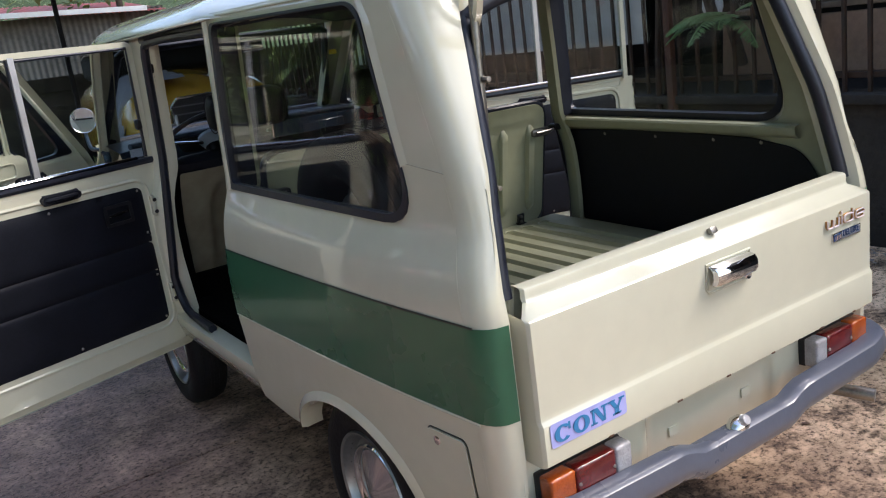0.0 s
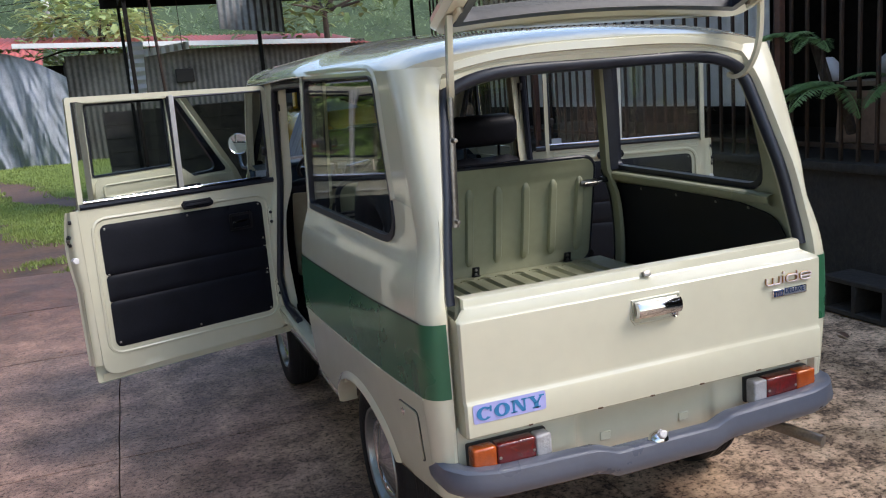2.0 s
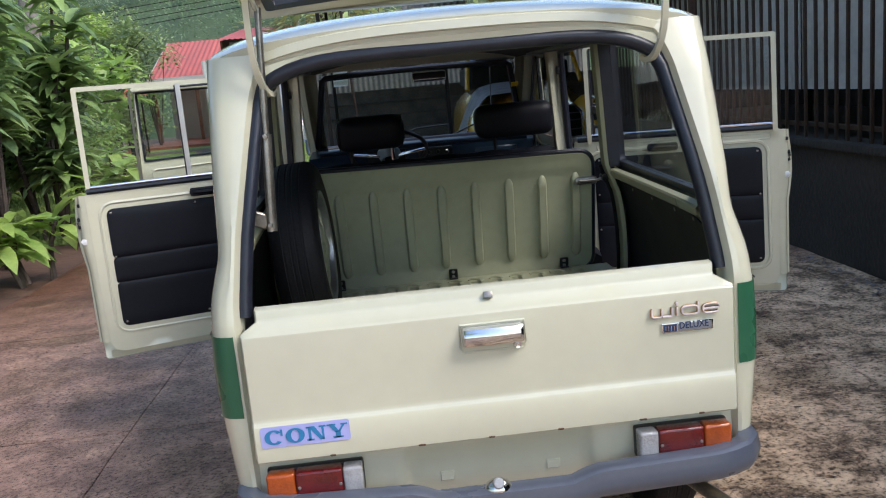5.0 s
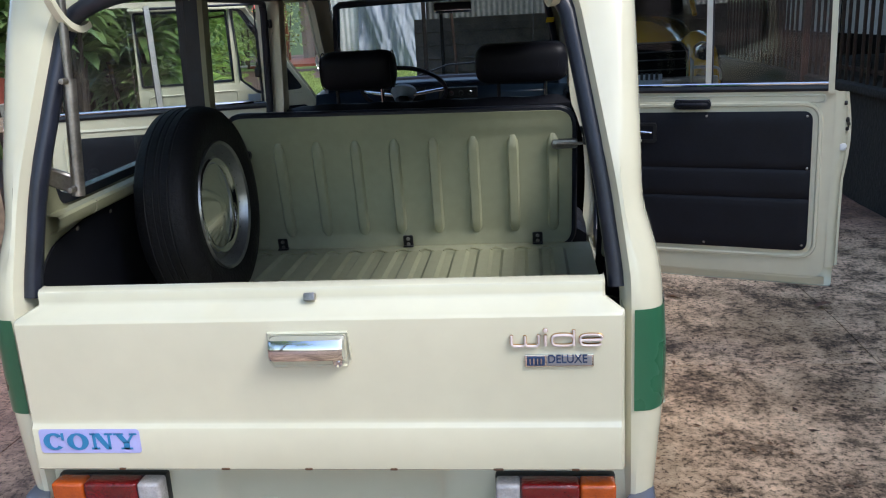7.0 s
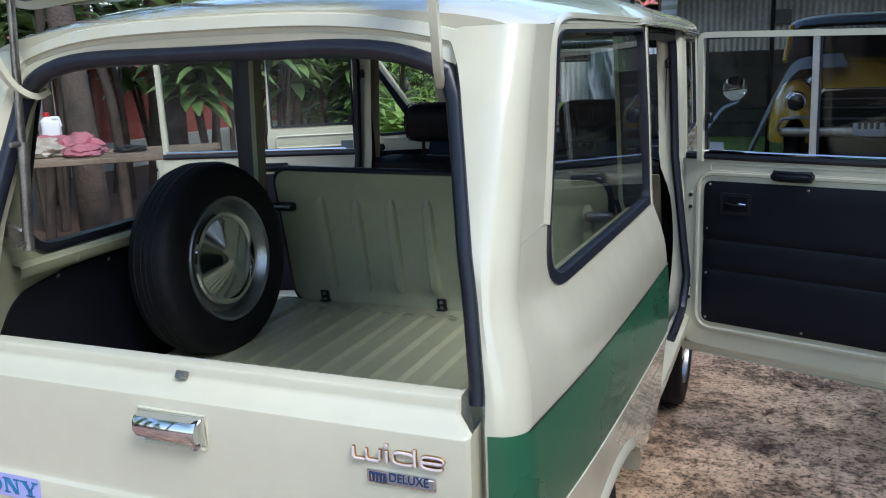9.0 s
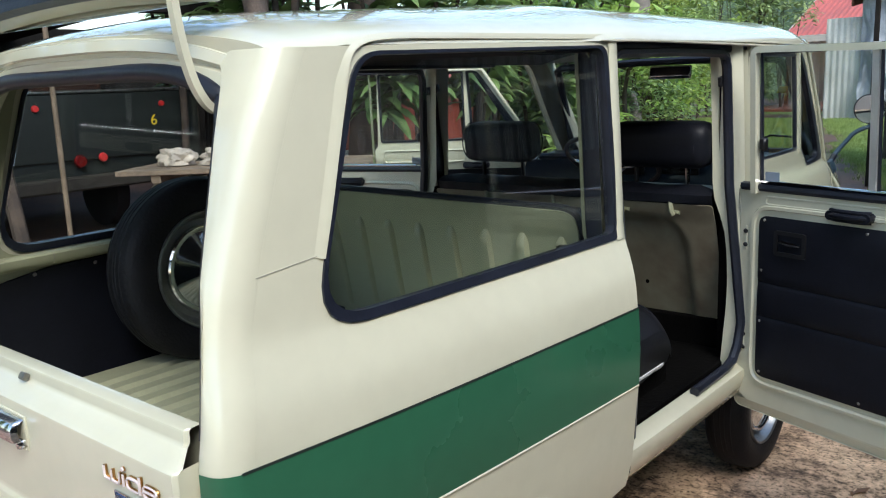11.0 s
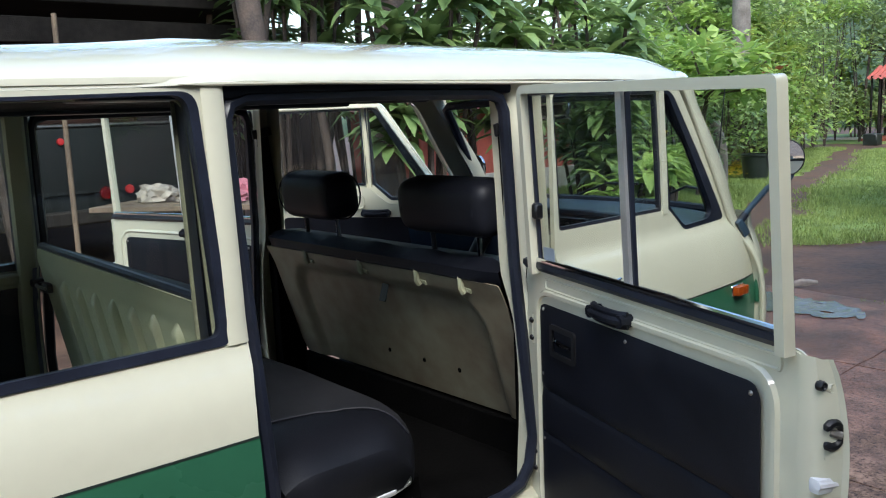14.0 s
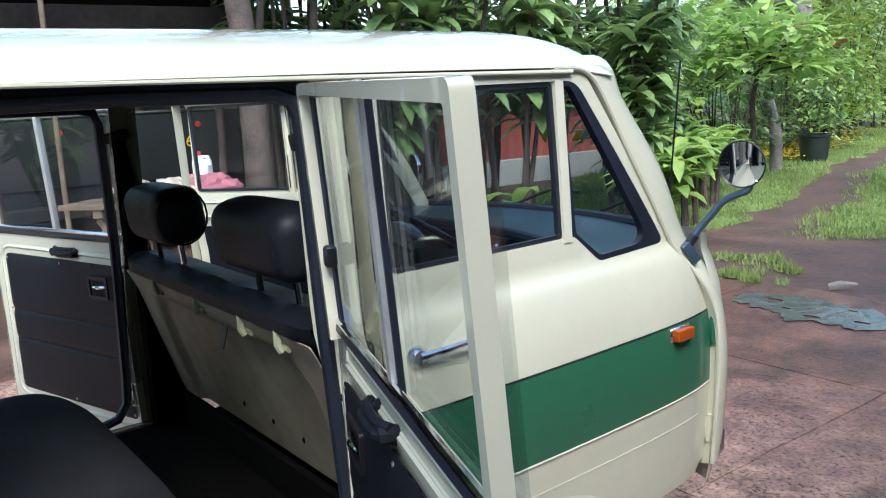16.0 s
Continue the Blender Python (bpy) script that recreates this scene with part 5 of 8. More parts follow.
def pull_handle(mp, u0, u1, z, parent):
    bm = bmesh.new()
    n = 9
    for w, zz, r in ((-0.030, z, 0.008), (-0.024, z + 0.011, 0.007), (-0.022, z - 0.010, 0.006)):
        tube(bm, [mp(u0 + (u1 - u0) * k / (n - 1), zz, w + 0.012 * abs(k / (n - 1) * 2 - 1) ** 4) for k in range(n)], r, 8)
    for u in (u0 + 0.006, u1 - 0.006):
        tube(bm, [mp(u, z, -0.001), mp(u, z, -0.028)], 0.013, 8)
    return part("pull_handle", both(bm), VINYL, parent, "black moulded pull handle")


def latch_lever(mp, u0, u1, z0, z1, parent):
    ol = round_poly([(u0, z0), (u1, z0), (u1, z1), (u0, z1)], 0.01)
    bm = sheet(ol, [round_poly([(u0, z0), (u1, z0), (u1, z1), (u0, z1)], 0.01, inset=0.011)], 0.03, at_w(mp, -0.019), 0.006)
    fr = part("latch_escutcheon", both(bm), DARKMETAL, parent, "black recessed door latch")
    part("recess", both(sheet(round_poly([(u0, z0), (u1, z0), (u1, z1), (u0, z1)], 0.01, inset=0.009), [], 0.04, at_w(mp, -0.0085), 0.001)), SHADOWGAP, fr)
    zc = (z0 + z1) / 2
    lb = bmesh.new()
    tube(lb, [mp(u0 + 0.018, zc + 0.004, -0.016), mp((u0 + u1) / 2, zc + 0.002, -0.022), mp(u1 - 0.016, zc, -0.018)], [0.005, 0.007, 0.004], 8)
    part("lever", lb, CHROME, fr, "small chrome lever")


def rear_door(s, hinge, direction, tip, start):
    mp = flat_door(hinge, direction, s)
    word = "opened cream rear side door with dark trim, sliding glass and metal frame"
    inner = [(0.0, 0.365), (0.795, 0.355), (0.800, 0.995), (0.0, 0.995)]
    outer = [(-0.012, 0.335), (0.822, 0.330), (0.824, 0.60), (0.816, 0.95), (0.806, 0.998), (-0.012, 0.998)]
    wo = lambda v: 0.052 + interp(v, SECTION)
    d = part("rear_door", both(sheet(round_poly(inner, [0.06, 0.06, 0.01, 0.01]), [], 0.06, at_w(mp, 0.0), 0.003)), CREAM, van, word)
    ob = both(sheet(round_poly(outer, [0.03, 0.014, 0.1, 0.1, 0.02, 0.01]), [], 0.04, lambda u, v: mp(u, v, wo(v)), 0.003))
    part("outer_skin", ob, CREAM, d)
    part("stripe", both(sheet([(-0.01, 0.63), (0.822, 0.63), (0.819, 0.81), (-0.01, 0.81)], [], 0.06, lambda u, v: mp(u, v, wo(v) + 0.0015), 0.001)), GREEN, d, "green painted band")
    part("rim_edge", both(skin(bmesh.new(), mp, round_poly(outer, [0.03, 0.014, 0.1, 0.1, 0.02, 0.01]), 0.006, wo)), CREAM, d)
    # lower turned-in flange
    fb = bmesh.new()
    strip(fb, [[mp(u, 0.365, -0.001), mp(u, 0.350, 0.004), mp(u, 0.333, 0.012), mp(u, 0.331, 0.03)] for u in np.linspace(0, 0.80, 12)])
    part("lower_flange", both(fb), CREAM, d)
    # pressed bead round the trim
    po = [(0.073, 0.452), (0.738, 0.456), (0.732, 0.930), (0.070, 0.926)]
    bead = round_poly(po, 0.035, inset=-0.024)
    part("bead", tube(bmesh.new(), [mp(p.x, p.y, 0.0) for p in bead], 0.008, 6, closed=True), CREAM, d)
    bead2 = round_poly([(0.085, 0.958), (0.765, 0.960), (0.765, 0.982), (0.085, 0.980)], 0.009)
    part("upper_bead", tube(bmesh.new(), [mp(p.x, p.y, 0.0) for p in bead2], 0.0035, 6, closed=True), CREAM, d)

    def puffed(u, v):
        e = min(u - 0.07, 0.738 - u, v - 0.455, 0.93 - v)
        w = -0.004 - 0.006 * min(1, max(0, e) / 0.02)
        for line in (0.635, 0.735):
            w += 0.005 * math.exp(-((v - line) / 0.006) ** 2)
        return mp(u, v, w)

    trim = part("trim_panel", both(sheet(round_poly(po, 0.03), [], 0.02, puffed, -0.003, rows=(0.629, 0.635, 0.641, 0.729, 0.735, 0.741))), VINYL, d, "dark padded vinyl trim panel")
    pts = [(0.09, 0.915), (0.396, 0.915), (0.716, 0.914), (0.724, 0.74), (0.722, 0.475), (0.400, 0.468), (0.087, 0.468), (0.085, 0.62), (0.085, 0.77)]
    for u, v in pts:
        sb = bmesh.new()
        c = Vector(mp(u, v, -0.010))
        q = (Vector(mp(u, v, -0.02)) - c).to_track_quat("Z", "Y").to_matrix().to_4x4()
        lathe(sb, [(0, 0.003), (0.003, 0.0022), (0.0048, 0)], Matrix.Translation(c) @ q, 8)
        part("screw", sb, STEEL, trim)
    pull_handle(mp, 0.294, 0.405, 0.955, d)
    latch_lever(mp, 0.128, 0.228, 0.822, 0.892, d)
    # window frame, belt rubber, two panes and the middle rail
    fw = 0.0175
    hoop = [(start, 0.990), (start + fw, 0.990), (start + fw, 1.394 - fw), (0.785 - fw, tip - fw), (0.791 - fw, 0.990), (0.792, 0.990), (0.785, tip), (start, 1.394)]
    fr = part("window_frame", both(sheet(round_poly(hoop, [0, 0, 0.012, 0.006, 0, 0, 0.012, 0.03]), [], 0.05, at_w(mp, -0.002), -0.020)), CREAM, d, "cream window frame")
    bb = bmesh.new()
    strip(bb, [[mp(u, 0.995, -0.006), mp(u, 1.004, -0.012), mp(u, 1.014, -0.010), mp(u, 1.018, 0.004)] for u in np.linspace(0.005, 0.79, 10)])
    part("belt_rubber", both(bb), SEALMAT, fr, "black rubber belt strip")
    part("belt_rail", tube(bmesh.new(), [mp(u, 1.0200, -0.005) for u in (0.06, 0.4, 0.775)], 0.006, 8), CHROME, fr)
    for k, (a, b, w) in enumerate(((start + 0.015, 0.405, 0.004), (0.388, 0.766, 0.013))):
        g = part("pane", both(sheet([(a, 1.008), (b + (0.0 if k == 0 else 0.008), 1.008), (b, tip - 0.012), (a, 1.38)], [], 0.2, at_w(mp, w), 0.004)), GLASS, fr, "sliding window glass")
        g.visible_shadow = False
    mr = bmesh.new()
    strip(mr, [[mp(0.390, z, -0.006), mp(0.390, z, 0.009), mp(0.408, z, 0.009), mp(0.408, z, -0.006), mp(0.390, z, -0.006)] for z in (1.006, 1.2, 1.385)])
    part("middle_rail", both(mr), ALU, fr, "bare metal glass rail")
    mr = bmesh.new()
    strip(mr, [[mp(0.4082, z, 0.001), mp(0.4125, z, 0.001), mp(0.4125, z, 0.010), mp(0.4082, z, 0.010)] for z in (1.006, 1.2, 1.385)])
    part("rail_rubber", both(mr), SEALMAT, fr)
    tb = bmesh.new()
    tube(tb, [mp(start + 0.024, 1.02, -0.002), mp(start + 0.024, 1.2, -0.002), mp(start + 0.024, 1.374, -0.002), mp(0.39, 1.374, -0.002)], 0.005, 6)
    part("glass_channel", tb, SEALMAT, fr)
    box_m = Matrix.Translation(mp(start + 0.034, 1.128, -0.008))
    part("glass_catch", boxbm((0.02, 0.02, 0.034), box_m @ pose(0, 0, 0, 0, 0, direction), 0.004), DARKMETAL, fr)
    part("stamp_sticker", both(sheet([(start + 0.032, 1.022), (start + 0.078, 1.022), (start + 0.078, 1.050), (start + 0.032, 1.050)], [], 0.1, at_w(mp, 0.0015), 0.0008)), GREYPL, fr)
    # lock on the free edge
    lk = bmesh.new()
    tube(lk, [mp(0.836, 0.885 + 0.017 * math.sin(a), 0.023 + 0.015 * math.cos(a)) for a in np.linspace(radians(-145), radians(150), 16)], [0.003] + [0.0065] * 14 + [0.003], 8)
    lock = part("lock", lk, DARKMETAL, d, "dark steel claw of the door lock")
    part("pawl", tube(bmesh.new(), [mp(0.832, 0.888, 0.022), mp(0.842, 0.884, 0.034)], 0.006, 8), STEEL, lock)
    for z, w, mt, r in ((0.955, 0.009, DARKMETAL, 0.0075), (0.950, 0.024, CREAM, 0.0075), (0.853, 0.018, CREAM, 0.0065), (0.857, 0.030, CREAM, 0.0065)):
        c = Vector(mp(0.827, z, w))
        q = (Vector(mp(0.85, z, w)) - c).to_track_quat("Z", "Y").to_matrix().to_4x4()
        part("bolt", lathe(bmesh.new(), [(0, 0.005), (r * 0.35, 0.005), (r * 0.45, 0.003), (r * 0.8, 0.006), (r, 0.003), (r, -0.004)], Matrix.Translation(c) @ q, 12), mt, d)
    hb = tube(bmesh.new(), [mp(0.68, 0.935, wo(0.935) + 0.006), mp(0.695, 0.936, wo(0.935) + 0.030), mp(0.73, 0.937, wo(0.935) + 0.034), mp(0.80, 0.938, wo(0.935) + 0.034)], 0.0095, 10)
    oh = part("outer_handle", both(hb), CHROME, d, "chrome outer door handle")
    part("end_cap", tube(bmesh.new(), [mp(0.796, 0.938, wo(0.935) + 0.034), mp(0.812, 0.938, wo(0.935) + 0.034)], 0.0105, 10), SEALMAT, oh)
    wb = bmesh.new()
    box(wb, (0.022, 0.040, 0.024), Matrix.Translation(mp(0.826, 0.812, 0.020)) @ pose(0, 0, 0, 0, 0, direction), 0.007, 2)
    tube(wb, [mp(0.834, 0.815, 0.0), mp(0.834, 0.812, 0.035)], 0.006, 8)
    part("wedge_block", wb, WHITEPL, d, "white plastic door wedge")
    fb = bmesh.new()
    plate_rows = []
    for z in np.linspace(0.40, 0.990, 30):
        e = 0.007 * math.sin(math.pi * max(0, min(1, (z - 0.70) / 0.285)))
        W = interp(z, [(0.4, 0.038), (0.78, 0.042), (0.88, 0.040), (0.94, 0.035), (0.97, 0.029), (0.99, 0.021)])
        plate_rows.append([mp(0.797, z, -0.001), mp(0.812 + e, z, 0.001), mp(0.822 + 1.2 * e, z, 0.2 * W), mp(0.826 + 1.4 * e, z, 0.55 * W), mp(0.829 + 1.8 * e, z, 0.9 * W), mp(0.836 + 2 * e, z, W), mp(0.830 + 2 * e, z, W + 0.002)])
    plate_rows.append([Vector(p) + Vector((0, 0, 0.004)) for p in plate_rows[-1][:3]] + [Vector(p) + Vector((0, 0, 0.001)) for p in plate_rows[-1][3:]])
    strip(fb, plate_rows)
    part("edge_plate", both(fb), CREAM, d)
    # hinges
    for z in (0.855, 0.545):
        hb = bmesh.new()
        hx = half_width(1.85, z) - 0.012
        box(hb, (0.012, 0.05, 0.07), pose(hx * s, 1.828, z), 0.002)
        hg = part("hinge", hb, CREAM, d, "cream door hinge")
        part("knuckle", tube(bmesh.new(), [mp(-0.012, z - 0.035, 0.03), mp(-0.012, z + 0.035, 0.03)], 0.009, 8), CREAM, hg)
        for dz in (-0.02, 0.02):
            sb = bmesh.new()
            lathe(sb, [(0, 0.004), (0.005, 0.003), (0.007, 0)], pose((hx - 0.004) * s, 1.802, z + dz, 90), 8)
            part("screw", sb, DARKMETAL, hg)


rear_door(1, (0.617, 1.812), -19.2, 1.374, 0.048)
rear_door(-1, (-0.60, 1.85), 197.5, 1.402, 0.0)


def front_door(s, mp, word, is_open):
    """mp(u, z, w): u from the front hinge towards the rear, w outwards from the outer skin."""
    out = [(0.0, 0.40), (0.0, 0.80), (0.020, 0.865), (0.080, 0.945), (0.116, 1.0), (0.385, 1.400), (0.915, 1.404), (0.915, 0.37)]
    ar = [(u, v) for u, v in arch(0.635, 0.33, 0.285, 0.175, 0.37)]
    ol = [(p.x, p.y) for p in round_poly(out[:-1], [0.01, 0.05, 0.05, 0.03, 0.0, 0.06, 0.02])] + [(0.915, 0.40)] + ar[0:] + [(0.30, 0.385), (0.05, 0.39)]
    ol = ol[::-1]
    win = [(0.142, 1.0), (0.366, 0.994), (0.440, 1.060), (0.878, 1.058), (0.878, 1.378), (0.408, 1.380)]
    wr = [0.014, 0.035, 0.03, 0.012, 0.02, 0.06]
    hole = round_poly(win, wr)
    d = part("front_door", both(sheet(ol[::-1], [hole], 0.035, at_w(mp, 0.0), -0.012, rows=(0.556, 0.63, 0.81, 0.935, 0.96, 0.975, 0.984, 0.99), fair=True)), CREAM, van, word)
    part("stripe", both(sheet([(0.004, 0.63), (0.912, 0.63), (0.912, 0.81), (0.004, 0.81)], [], 0.04, at_w(mp, 0.0015), -0.001, fair=True)), GREEN, d, "green painted band")
    part("coachline", both(sheet([(0.004, 0.811), (0.912, 0.811), (0.912, 0.815), (0.004, 0.815)], [], 0.04, at_w(mp, 0.002), -0.001)), TRIMLINE, d)
    part("crease", both(sheet([(0.06, 0.553), (0.90, 0.553), (0.90, 0.558), (0.06, 0.558)], [], 0.04, at_w(mp, 0.001), -0.001)), CREAM, d)
    part("belt_moulding", tube(bmesh.new(), [mp(u, 0.627, 0.0) for u in np.linspace(0.005, 0.91, 24)], 0.0035, 6), CREAM, d)
    lipb = bmesh.new()
    rows = []
    for u, v in ar:
        e = Vector((u - 0.635, (v - 0.33) * 1.5)).normalized()
        rows.append([mp(u + e.x * 0.03, v + e.y * 0.03, 0.0), mp(u + e.x * 0.015, v + e.y * 0.015, 0.008), mp(u, v, 0.009), mp(u, v, -0.05)])
    strip(lipb, rows)
    part("wheel_arch_lip", both(lipb), CREAM, d)
    # glass, rubbers and the quarter light bar
    ql, qr = [win[0], win[1], (0.440, 1.060), (0.46, 1.380), win[5]], [0.014, 0.035, 0.02, 0.01, 0.06]
    pane_hole = round_poly([(0.196, 1.012), (0.362, 1.006), (0.432, 1.064), (0.447, 1.372), (0.425, 1.370)], [0.035, 0.03, 0.02, 0.01, 0.02])
    rb = both(sheet(round_poly(ql, qr, inset=-0.001), [pane_hole], 0.03, at_w(mp, -0.001), -0.016))
    part("quarter_light_rubber", rb, SEALMAT, d, "black rubber quarter light surround")
    w2 = [(0.470, 1.060), (0.878, 1.058), (0.878, 1.378), (0.475, 1.378)]
    part("window_rubber", both(sheet(round_poly(w2, 0.012, inset=-0.002), [round_poly(w2, 0.012, inset=0.008)], 0.05, at_w(mp, -0.004), -0.012)), SEALMAT, d)
    bar = bmesh.new()
    strip(bar, [[mp(0.447, z, -0.012), mp(0.447, z, 0.003), mp(0.470, z, 0.003), mp(0.470, z, -0.012)] for z in (1.05, 1.2, 1.382)])
    part("window_bar", both(bar), CREAM, d)
    for nm, o in (("quarter_light", round_poly(ql, qr, inset=0.006)), ("pane", round_poly(w2, 0.012))):
        g = part(nm, both(sheet(o, [], 0.06, at_w(mp, -0.010), -0.004)), GLASS, d, "clear door glass")
        g.visible_shadow = False
    # inner skin and trim
    io = [(0.10, 0.42), (0.10, 0.93), (0.15, 0.985), (0.36, 0.985), (0.44, 1.046), (0.90, 1.044), (0.90, 0.42)]
    part("inner_skin", both(sheet(round_poly(io[::-1], 0.03), [], 0.06, at_w(mp, -0.045), 0.003)), CREAM, d)
    rim = bmesh.new()
    strip(rim, [[mp(u, z, -0.002), mp(u, z, -0.05)] for u, z in ((0.002, 0.40), (0.002, 0.80), (0.022, 0.865), (0.082, 0.945), (0.118, 1.0), (0.385, 1.384), (0.913, 1.388), (0.913, 0.42))])
    part("rim_edge", both(rim), CREAM, d)
    ti = [(0.13, 0.45), (0.86, 0.45), (0.86, 0.925), (0.13, 0.925)]
    part("trim_panel", both(sheet(round_poly(ti, 0.03), [], 0.06, at_w(mp, -0.052), -0.004)), VINYL, d, "dark vinyl trim panel")
    part("bead", tube(bmesh.new(), [mp(p.x, p.y, -0.05) for p in round_poly([(0.47, 0.965), (0.86, 0.965), (0.86, 1.02), (0.47, 1.02)], 0.02)], 0.004, 6, closed=True), CREAM, d)
    inner_map = lambda u, z, w=0.0: mp(u, z, -0.05 + w)
    pull_handle(inner_map, 0.36, 0.475, 0.945, d)
    # outer handle
    hb = bmesh.new()
    lathe(hb, [(0, 0.016), (0.014, 0.015), (0.019, 0.008), (0.021, 0)], Matrix.Translation(mp(0.862, 0.912, 0.001)) @ pose(0, 0, 0, 0, 90 * s, 0), 14)
    tube(hb, [mp(0.862, 0.914, 0.016), mp(0.812, 0.919, 0.026), mp(0.745, 0.922, 0.026), mp(0.72, 0.924, 0.020)], [0.009, 0.007, 0.0055, 0.004], 8)
    part("handle", both(hb), CHROME, d, "chrome lever handle")
    # side indicator and hinges
    ib = bmesh.new()
    im = Matrix.Translation(mp(0.150, 0.79, 0.012)) @ pose(0, 0, 0, 0, 0, 4 * s)
    box(ib, (0.024, 0.066, 0.028), im, 0.006, 2)
    lamp = part("side_indicator", ib, ORANGE, d, "orange side indicator lamp")
    part("bezel", boxbm((0.008, 0.074, 0.034), Matrix.Translation(mp(0.152, 0.79, 0.002)) @ pose(0, 0, 0, 0, 0, 4 * s), 0.003), CHROME, lamp)
    for z, mt in ((0.758, GREEN), (0.50, CREAM)):
        hb = bmesh.new()
        box(hb, (0.008, 0.028, 0.058), Matrix.Translation(mp(-0.008, z, 0.004)), 0.002)
        hg = part("hinge", hb, mt, d)
        part("knuckle", tube(bmesh.new(), [mp(-0.002, z - 0.036, 0.008), mp(-0.002, z + 0.036, 0.008)], 0.0075, 10), mt, hg)


SHOULDER = [(0.85, 0.0), (0.90, 0.004), (0.935, 0.010), (0.960, 0.0125), (0.972, 0.011), (0.984, 0.003), (0.992, 0.0)]
front_door(1, lambda u, z, w=0.0: (half_width(2.865 - 1.06 * u, z) + w + interp(z, SHOULDER), 2.865 - 1.06 * u, z), "closed cream front door with a green stripe and quarter light", False)
A = radians(212)
FD, FN = Vector((math.cos(A), math.sin(A), 0)), Vector((math.sin(A), -math.cos(A), 0))
front_door(-1, lambda u, z, w=0.0: tuple(Vector((-0.575, 2.79, z)) + FD * u + FN * (w + 0.05 + interp(z, SECTION))), "opened cream front door with a triangular quarter light", True)
part("aerial", tube(bmesh.new(), [(0.40, 2.88, 0.96), (0.42, 2.90, 1.30), (0.425, 2.91, 1.42)], 0.0025, 5), DARKMETAL, van, "thin black radio aerial")


def lengthen_front():
    """Draws the cab's nose, screen and roof end forwards to the doors' front edge."""
    for ob in van.children_recursive:
        base = ob.name.split(".")[0]
        top = ob
        while top.parent != van:
            top = top.parent
        if base in ("front_door", "rear_door", "wing_mirror") or top.name.split(".")[0] in ("front_door", "rear_door", "wing_mirror", "wheel", "hanging_tag", "headrest", "roof", "windscreen_pillar", "drip_rail"):
            continue
        for v in ob.data.vertices:
            t = max(0.0, min(1.0, (v.co.y - 1.95) / 0.55))
            v.co.y += 0.072 * t


lengthen_front()


# ---- outdoor materials ----
def leaf_material(name, base, second, rough=0.42, through=0.3):
    m = material(name, base, rough, vary=0.2, scale=3, second=second, island=0.30)
    nt = m.node_tree
    b = nt.nodes["Principled BSDF"]
    out = nt.nodes["Material Output"]
    tl = nt.nodes.new("ShaderNodeBsdfTranslucent")
    mix = nt.nodes.new("ShaderNodeMixShader")
    mix.inputs[0].default_value = through
    nt.links.new(b.inputs["Base Color"].links[0].from_socket, tl.inputs[0])
    nt.links.new(b.outputs[0], mix.inputs[1])
    nt.links.new(tl.outputs[0], mix.inputs[2])
    nt.links.new(mix.outputs[0], out.inputs[0])
    return m


def concrete_material():
    """Old wet driveway: dark damp film, tan worn patches, pits and specks, glossier where wet."""
    m = bpy.data.materials.new("wet_driveway_concrete")
    m.use_nodes = True
    nt = m.node_tree
    b = nt.nodes["Principled BSDF"]
    tc = nt.nodes.new("ShaderNodeTexCoord")

    def noise_node(scale, detail, rough=0.6):
        n = nt.nodes.new("ShaderNodeTexNoise")
        n.inputs["Scale"].default_value, n.inputs["Detail"].default_value, n.inputs["Roughness"].default_value = scale, detail, rough
        nt.links.new(tc.outputs["Object"], n.inputs["Vector"])
        return n.outputs[0]

    def ramp_node(src, stops):
        r = nt.nodes.new("ShaderNodeValToRGB")
        e = r.color_ramp.elements
        e[0].position, e[0].color = stops[0][0], (*stops[0][1], 1)
        e[1].position, e[1].color = stops[-1][0], (*stops[-1][1], 1)
        for p, c in stops[1:-1]:
            x = e.new(p)
            x.color = (*c, 1)
        nt.links.new(src, r.inputs[0])
        return r.outputs[0]

    def mixc(f, a, c, mode="MIX"):
        x = nt.nodes.new("ShaderNodeMix")
        x.data_type, x.blend_type = "RGBA", mode
        if isinstance(f, float):
            x.inputs[0].default_value = f
        else:
            nt.links.new(f, x.inputs[0])
        nt.links.new(a, x.inputs[6])
        nt.links.new(c, x.inputs[7])
        return x.outputs[2]

    sep = nt.nodes.new("ShaderNodeSeparateXYZ")
    nt.links.new(tc.outputs["Object"], sep.inputs[0])
    big, fine = noise_node(0.9, 8, 0.65), noise_node(60, 5, 0.75)
    avg = nt.nodes.new("ShaderNodeMix")
    avg.inputs[0].default_value = 0.34
    nt.links.new(noise_node(4.6, 9, 0.74), avg.inputs[2])
    nt.links.new(noise_node(30, 6, 0.75), avg.inputs[3])
    mid = avg.outputs[0]
    # the strip beside the plants is damp, the strip beside the fence drier and covered with litter
    side_x = nt.nodes.new("ShaderNodeMapRange")
    side_x.inputs["From Min"].default_value, side_x.inputs["From Max"].default_value = -1.2, 1.4
    nt.links.new(sep.outputs[0], side_x.inputs[0])
    wob = nt.nodes.new("ShaderNodeMath")
    wob.operation = "MULTIPLY_ADD"
    wob.inputs[1].default_value = 0.5
    nt.links.new(side_x.outputs[0], wob.inputs[0])
    nt.links.new(big, wob.inputs[2])
    # the far end, open to the rain, is damp from side to side
    end_y = nt.nodes.new("ShaderNodeMapRange")
    end_y.inputs["From Min"].default_value, end_y.inputs["From Max"].default_value = 2.4, 4.6
    end_y.inputs["To Max"].default_value = -0.42
    nt.links.new(sep.outputs[1], end_y.inputs[0])
